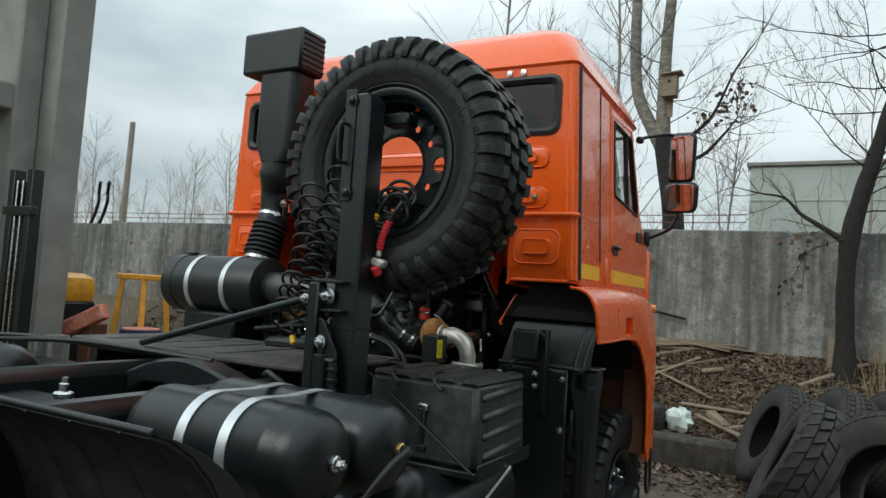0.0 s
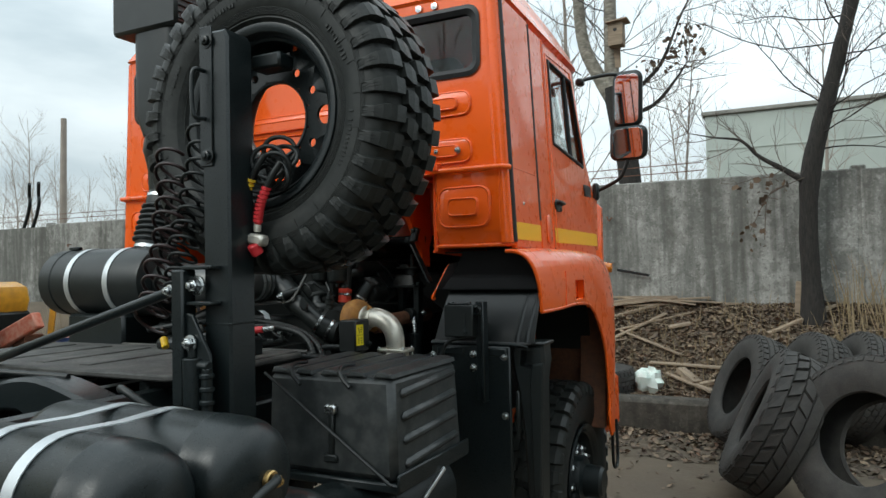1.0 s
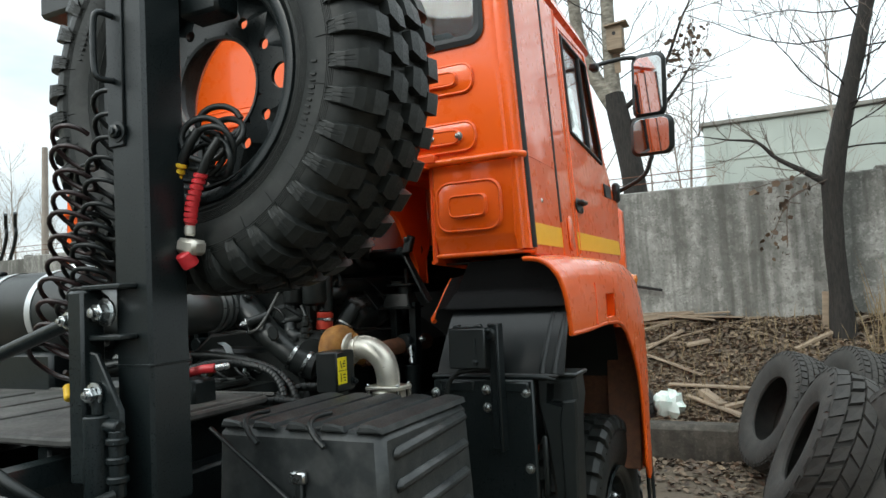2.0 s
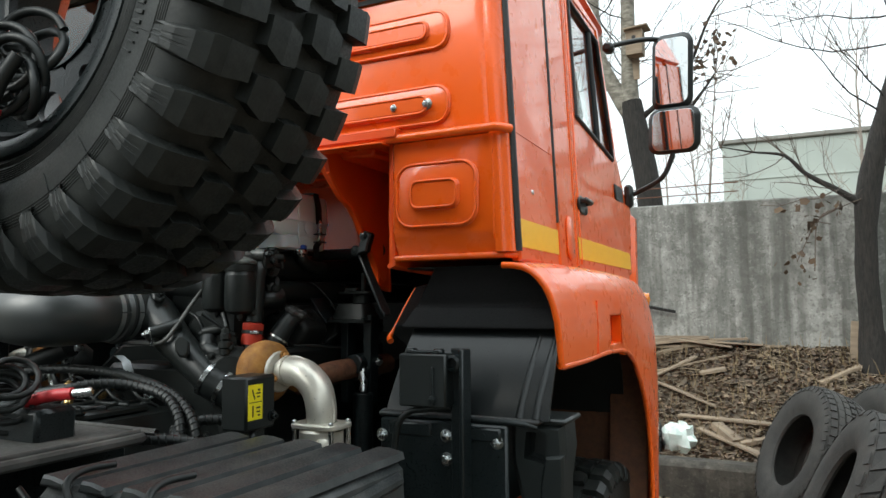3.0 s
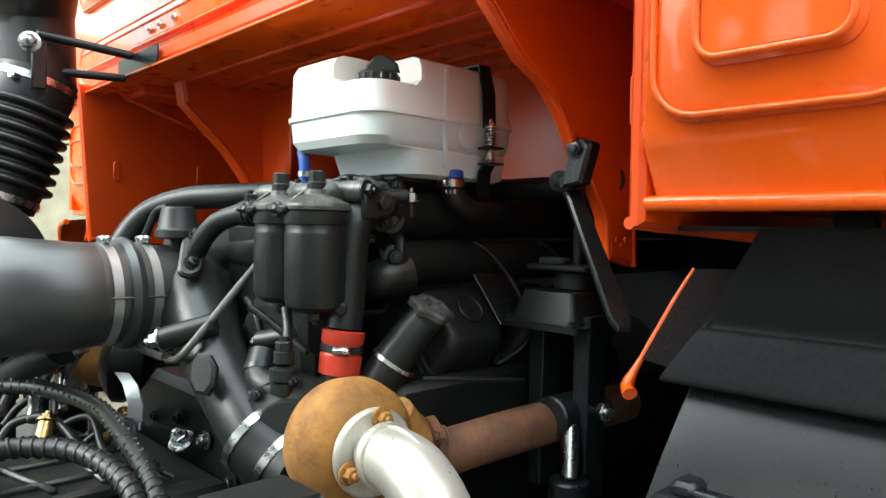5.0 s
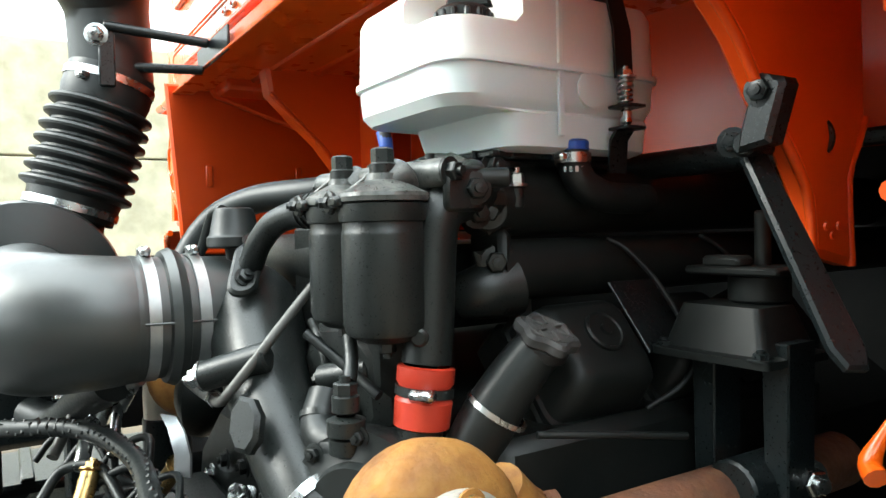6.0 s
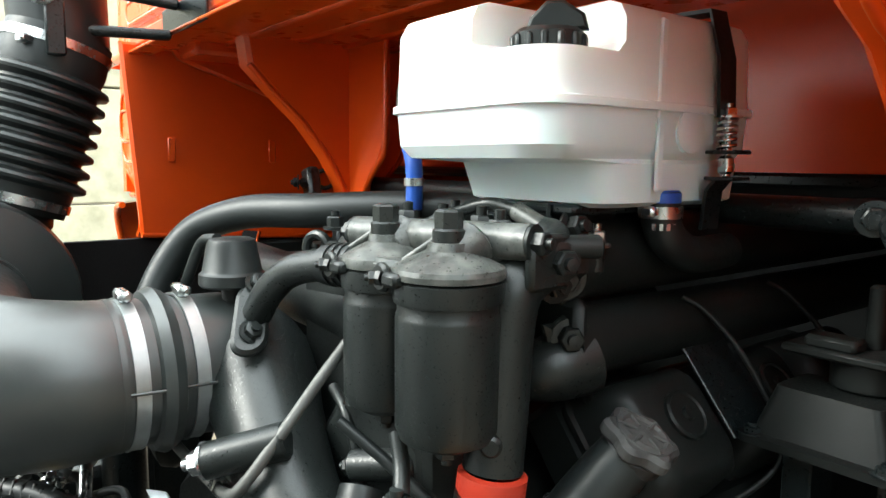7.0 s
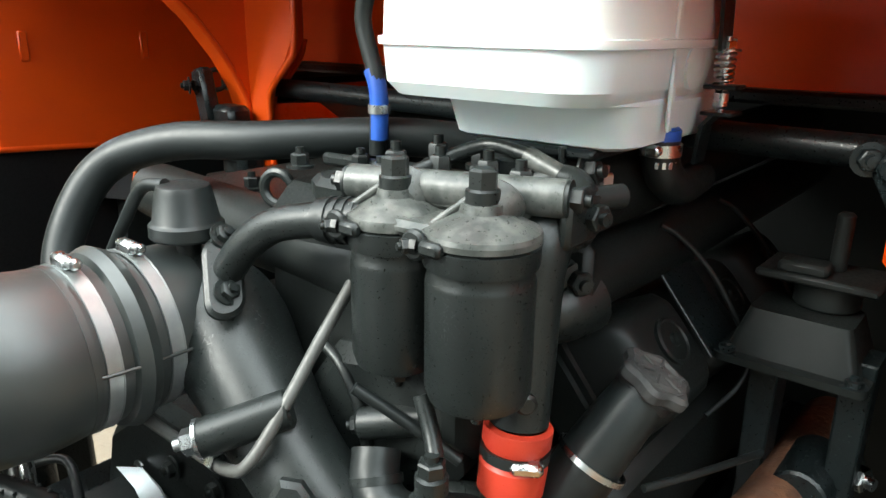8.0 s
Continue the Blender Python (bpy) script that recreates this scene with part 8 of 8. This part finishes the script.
def leaning_tree():
    rnd = random.Random(5)
    t = tagged(new("tree"), "bare leaning tree with dark bark growing against the fence", "tree")
    trunk = G()
    pts = [(2.47, 6.28, 0.95), (2.465, 6.27, 1.5), (2.455, 6.25, 2.2), (2.50, 6.22, 2.8), (2.64, 6.2, 3.4), (2.80, 6.2, 4.0), (2.97, 6.2, 4.7), (3.20, 6.15, 5.6), (3.50, 6.1, 7.2)]
    trunk.tube(pts, [0.15, 0.105, 0.098, 0.108, 0.092, 0.080, 0.070, 0.055, 0.03], 18, 6)
    trunk.v = [(x + 0.012 * noise.noise(Vector((x * 14, y * 14, z * 4))), y + 0.012 * noise.noise(Vector((x * 14, y * 14 + 7, z * 4))), z) for x, y, z in trunk.v]
    part("trunk", trunk, BARK, t)
    lg, tw = G(), G()
    main = [(2.42, 6.2, 2.66), (2.22, 6.14, 2.80), (1.96, 6.08, 2.97), (1.78, 6.04, 3.16), (1.5, 6.02, 3.22), (1.2, 6.0, 3.3)]
    lg.tube(main, [0.040, 0.030, 0.022, 0.016, 0.010, 0.004], 8, 4)
    for i, p in enumerate(main[1:]):
        for s in range(4):
            limb((lg, tw), p, (rnd.uniform(-1, 0.3), rnd.uniform(-0.6, 0.4), rnd.uniform(-0.6, 0.7)), rnd.uniform(0.35, 0.75), 0.006, 2, rnd)
    for z, dx, ln in ((3.0, 0.8, 1.2), (3.3, 1.0, 1.4), (3.5, -0.7, 1.3), (3.9, 1.0, 1.5), (4.2, -0.9, 1.9), (4.5, -0.8, 1.6), (4.8, 0.9, 1.8), (5.2, -1.0, 2.2), (5.6, 0.5, 2.0), (6.0, -0.8, 2.2), (6.6, 0.2, 2.0), (5.0, -0.6, 2.0), (3.4, 0.9, 1.0)):
        x = 2.50 + max(0, z - 2.8) * 0.248
        for again in range(2):
            limb((lg, tw), (x, 6.2, z + 0.15 * again), (dx * (1 - 0.35 * again), rnd.uniform(-0.9, 0.4), rnd.uniform(-0.1, 0.7)), ln * (1 - 0.25 * again), 0.0105, 1, rnd, 0.05)
    part("branching", lg, BARK, t)
    part("crown", tw, TWIG, t)
    g = tip_leaves([(1.9, 6.05, 2.55), (1.98, 6.05, 2.35), (2.0, 6.0, 2.15), (1.8, 6.0, 2.1), (2.1, 6.05, 2.6)], rnd, 48, 0.10)
    part("dead_leaves", g, DEADLEAF, t)
    g = G()
    for e in ((1.85, 6.05, 2.1), (2.0, 6.0, 2.0), (2.15, 6.0, 2.45)):
        g.tube([(2.44, 6.15, 2.7), (2.26, 6.08, 2.62), (2.05, 6.05, 2.5), e], 0.005, 5, 4)
    part("hanging_twigs", g, TWIG, t)


def forked_tree():
    rnd = random.Random(9)
    t = tagged(new("tree"), "tall bare forked aspen carrying a wooden nest box", "tree")
    tr = G().tube([(0.16, 8.1, 0.9), (0.13, 8.05, 2.2), (0.09, 8.0, 3.2), (-0.02, 8.0, 3.9), (-0.12, 8.0, 4.45)], [0.21, 0.185, 0.165, 0.16, 0.15], 16, 5)
    part("trunk", tr, BARK, t)
    s2 = G().tube([(-0.12, 8.0, 4.35), (-0.13, 8.0, 5.0), (-0.12, 8.0, 6.0), (-0.04, 8.05, 7.4), (0.1, 8.1, 9.5)], [0.13, 0.105, 0.092, 0.08, 0.04], 12, 4)
    part("stem", s2, ASPEN, t)
    s1 = G().tube([(-0.1, 8.0, 4.25), (-0.32, 8.0, 4.65), (-0.55, 8.0, 5.2), (-0.62, 8.0, 6.0), (-0.62, 8.0, 7.4), (-0.6, 8.1, 9.5)], [0.125, 0.105, 0.095, 0.09, 0.08, 0.04], 12, 4)
    part("stem", s1, ASPEN, t)
    lg, tw = G(), G()
    r1 = [(0.0, 8.0, 4.2), (0.35, 7.95, 4.45), (0.65, 7.9, 4.75), (0.95, 7.85, 5.4), (1.3, 7.8, 5.9)]
    r2 = [(0.02, 8.0, 4.0), (0.5, 7.9, 4.1), (0.85, 7.85, 4.45), (1.0, 7.8, 4.65)]
    for rr in (r1, r2):
        lg.tube(rr, [0.042, 0.032, 0.024, 0.015, 0.005], 7, 4)
        for p in rr[1:]:
            for q in range(4):
                limb((lg, tw), p, (rnd.uniform(-0.3, 1), rnd.uniform(-0.5, 0.5), rnd.uniform(-0.3, 0.9)), rnd.uniform(0.5, 1.0), 0.007, 2, rnd)
    for i in range(24):
        z = rnd.uniform(4.4, 9.2)
        x = rnd.choice((-0.12, -0.6))
        limb((lg, tw), (x, 8.0, z), (rnd.choice((-1, -1, 1)) * rnd.uniform(0.5, 1), rnd.uniform(-0.6, 0.6), rnd.uniform(0.1, 0.8)), rnd.uniform(1.0, 2.0), 0.010, 1, rnd)
    part("branching", lg, BARK, t)
    part("crown", tw, TWIG, t)
    part("dead_leaves", tip_leaves([(0.7, 7.9, 4.75), (0.9, 7.85, 4.9), (1.0, 7.8, 5.05), (0.8, 7.85, 5.0), (0.6, 7.9, 4.65), (1.05, 7.8, 4.8)], rnd, 110, 0.13), DEADLEAF, t)
    box = tagged(new("nest_box"), "weathered wooden nest box fixed to the tree stem", "nest box")
    part("box_body", G().box((0.0, 7.82, 5.2), (0.22, 0.2, 0.34), 0.006), WOOD, box)
    part("box_roof", G().box((0.03, 7.8, 5.385), (0.32, 0.28, 0.025), 0.004, (0, -4, 0)), WOOD, box)
    part("back_board", G().box((-0.02, 7.93, 5.05), (0.10, 0.02, 0.62), 0.003), WOOD, box)
    part("entrance", G().cyl((0.0, 7.719, 5.26), (0.0, 7.715, 5.26), 0.028, n=14, b=0.0005), INK, box)


leaning_tree()
forked_tree()


def thin_tree(seed, h):
    """A slender bare tree of the far stand, at its own origin."""
    rnd = random.Random(seed)
    t = tagged(new("sapling"), "slender bare deciduous tree in the stand behind the fence", "tree", "bare trees behind the fence")
    pts = [Vector((0, 0, -0.5))]
    for i in range(6):
        pts.append(pts[-1] + Vector((rnd.uniform(-0.12, 0.12), rnd.uniform(-0.1, 0.1), (h + 0.5) / 6)))
    part("trunk", G().tube(pts, [0.045, 0.038, 0.032, 0.026, 0.018, 0.012, 0.005], 6, 2), HAZETWIG, t)
    lg, tw = G(), G()
    for i in range(26):
        k = rnd.uniform(0.22, 0.98)
        p = pts[min(int(k * 6), 5)].lerp(pts[min(int(k * 6) + 1, 6)], (k * 6) % 1)
        a = rnd.uniform(0, 6.28)
        limb((lg, tw), p, (math.cos(a) * 0.7, math.sin(a) * 0.7, rnd.uniform(0.5, 1.2)), h * rnd.uniform(0.18, 0.36) * (1.15 - 0.6 * k), 0.008, 2, rnd)
    g = G()
    g.v, g.f = list(lg.v), list(lg.f)
    g.add(tw.v, tw.f)
    part("crown", g, HAZETWIG, t)
    return t


rnd = random.Random(3)
kinds = [thin_tree(100 + i, (4.6, 5.4, 6.2, 3.8)[i]) for i in range(4)]
spots = [(-9.0 - 0.62 * i + rnd.uniform(-0.3, 0.3), 11.5 + rnd.uniform(0, 5)) for i in range(30)]
spots += [(-4.0 - 0.5 * i + rnd.uniform(-0.3, 0.3), 13.0 + rnd.uniform(0, 7)) for i in range(44)]
spots += [(-6.2, 13.5), (-7.4, 12.5), (-5.0, 14.5), (-3.6, 13.0), (-2.4, 12.0), (-1.6, 13.5), (0.9, 13.5), (0.2, 12.6), (-0.6, 14.0), (1.5, 15.0), (-4.3, 12.2), (0.6, 11.0)]
for i, (x, y) in enumerate(spots):
    m = pose(x, y, 1.0, rnd.uniform(-3, 3), rnd.uniform(-3, 3), rnd.uniform(0, 360)) @ Matrix.Scale(rnd.uniform(0.72, 1.08), 4)
    if i < 4:
        kinds[i].matrix_basis = m
    else:
        copy_thing(kinds[i % 4], m)
# taller trees: behind the cab, and a row behind the back wall that the cab's windows mirror
for i, (x, y, k) in enumerate(((-3.4, 11.5, 2.0), (-2.2, 12.5, 2.2), (-4.8, 12.0, 1.9), (-1.4, 11.0, 1.9), (2.9, 13.0, 1.7), (4.2, 12.0, 1.9))):
    copy_thing(kinds[i % 4], pose(x, y, 0.8, 0, 0, 70 * i) @ Matrix.Scale(k, 4))
for i in range(16):
    copy_thing(kinds[i % 4], pose(-9 + 1.35 * i, -17 + 1.2 * (i % 3), 0.0, 0, 0, 50 * i) @ Matrix.Scale(1.5 + 0.2 * (i % 4), 4))


# ---- loose tyres ----
def block_tyre(name, R, W, rim, rows, count, label, deep=0.022, skew=0.0):
    """A worn tyre with rows of staggered tread blocks, its axis along local y."""
    h = W / 2
    t = tagged(new(name), label, "tyre", "loose tyres in the yard")
    half = [(rim + 0.004, h * 0.62), (rim - 0.012, h * 0.72), (rim - 0.006, h * 0.82), (rim + 0.02, h * 0.88), (rim + 0.06, h * 0.97), (rim + 0.11, h), (R - 0.09, h * 0.985), (R - 0.05, h * 0.94), (R - 0.03, h * 0.86), (R - deep * 0.7, h * 0.5)]
    prof = half + [(r, -a) for r, a in half[::-1]] + [(rim + 0.03, -h * 0.7), (R - 0.07, -h * 0.75), (R - 0.045, 0), (R - 0.07, h * 0.75), (rim + 0.03, h * 0.7)]
    part("carcass", G().lathe(prof, (0, 0, 0), (0, 1, 0), 64, True), OLDRUB, t)
    pitch = 2 * math.pi / count
    tread = part("tread_band", G().lathe([(R - deep * 1.05, -h * 0.80), (R - deep * 0.85, -h * 0.4), (R - deep * 0.8, 0), (R - deep * 0.85, h * 0.4), (R - deep * 1.05, h * 0.80)], (0, 0, 0), (0, 1, 0), 64), OLDRUB, t)

    def pieces(name_, vs, fs, phase):
        me = bpy.data.meshes.new(name_)
        me.from_pydata(vs, [], fs)
        me.materials.append(OLDRUB)
        for i in range(count):
            b = new(name_, me)
            b.parent = tread
            b.matrix_basis = pose(0, 0, 0, 0, -math.degrees((i + phase) * pitch), 0)

    for j in range(rows):
        a0, a1 = -h * 0.88 + 2 * h * 0.88 * j / rows, -h * 0.88 + 2 * h * 0.88 * (j + 1) / rows
        gap, vs = 0.003, []
        for lvl in (0, 1):
            for a, e in ((a0 + gap, -1), (a1 - gap, -1), (a1 - gap, 1), (a0 + gap, 1)):
                am = (a0 + a1) / 2
                aa = am + (a - am) * (1.0 if lvl == 0 else 0.9)
                tt = e * pitch * (0.46 if lvl == 0 else 0.41) + 0.10 * pitch * math.sin(j * 1.7 + e) + skew * pitch * abs(aa) / h
                drop = 0.030 * (abs(aa) / h) ** 3.2
                r = (R - deep if lvl == 0 else R) - drop
                vs.append((r * math.cos(tt), aa, r * math.sin(tt)))
        pieces("tread_block", vs, [(4, 5, 6, 7), (0, 1, 5, 4), (1, 2, 6, 5), (2, 3, 7, 6), (3, 0, 4, 7)], 0.5 * (j % 2))
    for s in (-1, 1):
        vs = []
        for r, a in ((R - 0.062, h * 0.965), (R - 0.030, h * 0.90)):
            for e in (-0.3, 0.3):
                for k in (0, 0.006):
                    vs.append((r * math.cos(e * pitch), s * (a + k), r * math.sin(e * pitch)))
        pieces("shoulder_rib", vs, [(0, 1, 3, 2), (4, 5, 7, 6), (1, 3, 7, 5), (0, 1, 5, 4), (2, 3, 7, 6)], 0.25)
    return t


def lean(cx, cy, yaw, tilt, R, drop=0.0):
    """Pose of a tyre standing on the yard: its axis at yaw from +y, tipped by tilt degrees."""
    z = R * math.cos(radians(tilt)) + 0.15 * abs(math.sin(radians(tilt)))
    return pose(cx, cy, z - drop, 0, 0, yaw) @ pose(0, 0, 0, tilt, 0, 0)


t1 = block_tyre("tyre", 0.53, 0.34, 0.29, 6, 46, "worn truck tyre with small tread blocks leaning in the yard")
t2 = block_tyre("tyre", 0.55, 0.38, 0.29, 4, 26, "worn off-road tyre with large tread blocks", 0.04, 1.1)
t1.matrix_basis = lean(1.88, 4.36, 112, 24, 0.53)
copy_thing(t1, lean(2.36, 4.75, 110, 24, 0.53))
copy_thing(t1, lean(2.78, 4.9, 106, 24, 0.53))
copy_thing(t1, lean(3.25, 5.0, 104, 22, 0.53))
t2.matrix_basis = lean(2.12, 2.95, 96, 27, 0.55)
copy_thing(t1, lean(2.72, 2.45, 142, 20, 0.56) @ Matrix.Scale(1.06, 4))
copy_thing(t1, pose(0.13, 5.22, 0.42, 90, 0, 20))

# ---- bank clutter ----
PLANKS = [(0.17, 6.0, 1.55, 6.49), (0.34, 6.05, 1.11, 5.74), (0.95, 5.51, 1.56, 5.18), (1.1, 5.54, 1.3, 5.36), (2.0, 6.01, 2.7, 6.43), (-0.2, 6.5, 0.95, 6.5), (0.15, 6.42, 1.35, 6.53), (0.14, 6.32, 0.96, 6.49),
          (0.2, 5.88, 0.43, 5.94), (0.75, 5.63, 1.61, 5.57), (0.2, 6.52, 1.5, 6.4), (1.33, 5.35, 1.61, 5.44), (1.77, 5.71, 2.06, 5.92), (0.26, 5.93, 0.85, 6.28), (0.5, 6.45, 1.2, 6.36), (-0.4, 6.3, 0.6, 6.45), (0.3, 6.38, 1.05, 6.5), (0.1, 6.2, 0.7, 6.42), (0.6, 6.5, 1.7, 6.52), (0.9, 6.1, 1.15, 6.16)]
rnd = random.Random(8)
for i, (x0, y0, x1, y1) in enumerate(PLANKS):
    a, b = Vector((x0, y0, lie(x0, y0) + 0.035)), Vector((x1, y1, lie(x1, y1) + 0.035))
    if i in (5, 6, 7, 10, 14, 15):
        a.z += 0.03 + 0.025 * (i % 3)
        b.z += 0.05 + 0.02 * (i % 2)
    d = b - a
    th, w = rnd.choice((0.022, 0.03, 0.04)), rnd.uniform(0.06, 0.11)
    if i == 3:
        th, w = 0.07, 0.12
    m = d.to_track_quat("X", "Z").to_matrix().to_4x4()
    g = G().box((0, 0, 0), (d.length, w, th), 0.004, (rnd.uniform(-12, 12), 0, 0))
    pk = tagged(part("plank", g, WOOD, None), "old grey-brown timber plank lying on the leafy bank", "plank", "scattered planks")
    pk.matrix_basis = Matrix.Translation((a + b) / 2) @ m
tagged(part("stub_board", G().box((2.36, 6.4, 1.3), (0.14, 0.03, 0.42), 0.005, (-8, 4, 0)), WOOD, None), "short upright board leaning by the tree", "board")
tagged(part("iron_bar", G().box((0.41, 6.53, 1.64), (0.42, 0.03, 0.035), 0.005, (0, 11, 0)), BLACK, None), "rusty iron bar sticking from the concrete fence", "bar")
bag = G()
rb = random.Random(2)
for i in range(9):
    for j in range(16):
        a, t = 2 * math.pi * j / 16, math.pi * i / 8
        r = 0.15 * (1 + 0.30 * rb.uniform(-1, 1))
        bag.v.append((0.80 + r * math.sin(t) * math.cos(a), 5.24 + r * 0.8 * math.sin(t) * math.sin(a), lie(0.8, 5.24) + 0.12 + 0.9 * r * math.cos(t)))
bag.f = [(i * 16 + j, i * 16 + (j + 1) % 16, i * 16 + 16 + (j + 1) % 16, i * 16 + 16 + j) for i in range(8) for j in range(16)]
tagged(part("plastic_bag", bag, BAGM, None, angle=25), "crumpled pale green plastic bag on the bank", "bag")


def scatter(name, material, count, area, size, label, seed, curl=0.5):
    rnd = random.Random(seed)
    g = G()
    for i in range(count):
        x, y = area(rnd)
        z = lie(x, y) + rnd.uniform(0.002, 0.03)
        s = rnd.uniform(*size)
        m = Euler((rnd.gauss(0, curl), rnd.gauss(0, curl), rnd.uniform(0, 6.28))).to_matrix()
        vs = [Vector((x, y, z)) + m @ Vector(v) * s for v in ((-0.45, -0.8, 0.12), (0.45, -0.7, 0.1), (0.55, 0.3, 0.2), (0, 1.0, 0.0), (-0.55, 0.35, 0.18), (0, 0, -0.02))]
        g.add(vs, [(0, 1, 5), (1, 2, 5), (2, 3, 5), (3, 4, 5), (4, 0, 5)])
    return tagged(part(name, g, material, None, angle=180), label, "leaves", kind="stuff")


scatter("leaf_litter", LITTER, 26000, lambda r: (r.uniform(-1.2, 4.6), 4.98 + 1.6 * r.random() ** 0.9), (0.013, 0.036), "thick brown fallen leaves covering the bank", 21)
scatter("leaf_litter", LITTER, 2600, lambda r: (r.uniform(-9.5, -1.2), 4.98 + 1.6 * r.random()), (0.03, 0.06), "brown fallen leaves along the fence", 22)
scatter("yard_leaves", LITTER, 1500, lambda r: (r.uniform(0.3, 3.2), 4.72 - 1.0 * r.random() ** 2.2), (0.02, 0.042), "brown leaves drifted against the kerb", 23, 0.35)
scatter("yard_leaves", LITTER, 500, lambda r: (r.uniform(0.6, 4.5), r.uniform(0.8, 4.7)), (0.018, 0.035), "scattered brown leaves on the dirt yard", 24, 0.3)
rnd = random.Random(31)
g = G()
for i in range(1500):
    if i < 800:
        x, y = rnd.uniform(0.2, 4.4), rnd.uniform(5.2, 6.5)
    else:
        x, y = rnd.choice((rnd.uniform(2.7, 4.6), rnd.uniform(-10.5, -5.5))), rnd.uniform(5.4, 6.55)
    h = rnd.uniform(0.06, 0.22) if i < 800 else rnd.uniform(0.25, 0.85)
    z = lie(x, y)
    dx, dy = rnd.uniform(-0.4, 0.4) * h, rnd.uniform(-0.4, 0.4) * h
    w = 0.0035 if i < 800 else 0.005
    g.add([(x - w, y, z), (x + w, y, z), (x + dx * 0.5 + w * 0.7, y + dy * 0.5, z + h * 0.6), (x + dx * 0.5 - w * 0.7, y + dy * 0.5, z + h * 0.6), (x + dx, y + dy, z + h)], [(0, 1, 2, 3), (3, 2, 4)])
rnd = random.Random(33)
q = G()
for i in range(520):
    x, y = rnd.uniform(0.0, 4.4), rnd.uniform(5.0, 6.5)
    a, ln = rnd.uniform(0, 6.28), rnd.uniform(0.06, 0.34)
    z, rr = lie(x, y) + rnd.uniform(0.015, 0.04), rnd.uniform(0.0018, 0.0045)
    dx, dy, dz = 0.5 * ln * math.cos(a), 0.5 * ln * math.sin(a), rnd.gauss(0, 0.12) * ln
    q.tube([(x - dx, y - dy, z - dz * 0.3), (x + rnd.uniform(-0.01, 0.01), y, z + 0.01), (x + dx, y + dy, z + dz)], rr, 5, 1, caps=False)
tagged(part("fallen_twigs", q, WOOD, None, angle=180), "dry sticks and straw lying among the leaves", "twigs", kind="stuff")
tagged(part("dry_grass", g, GRASSM, None, angle=180), "dry yellow weeds and grass stems along the fence", "grass", kind="stuff")
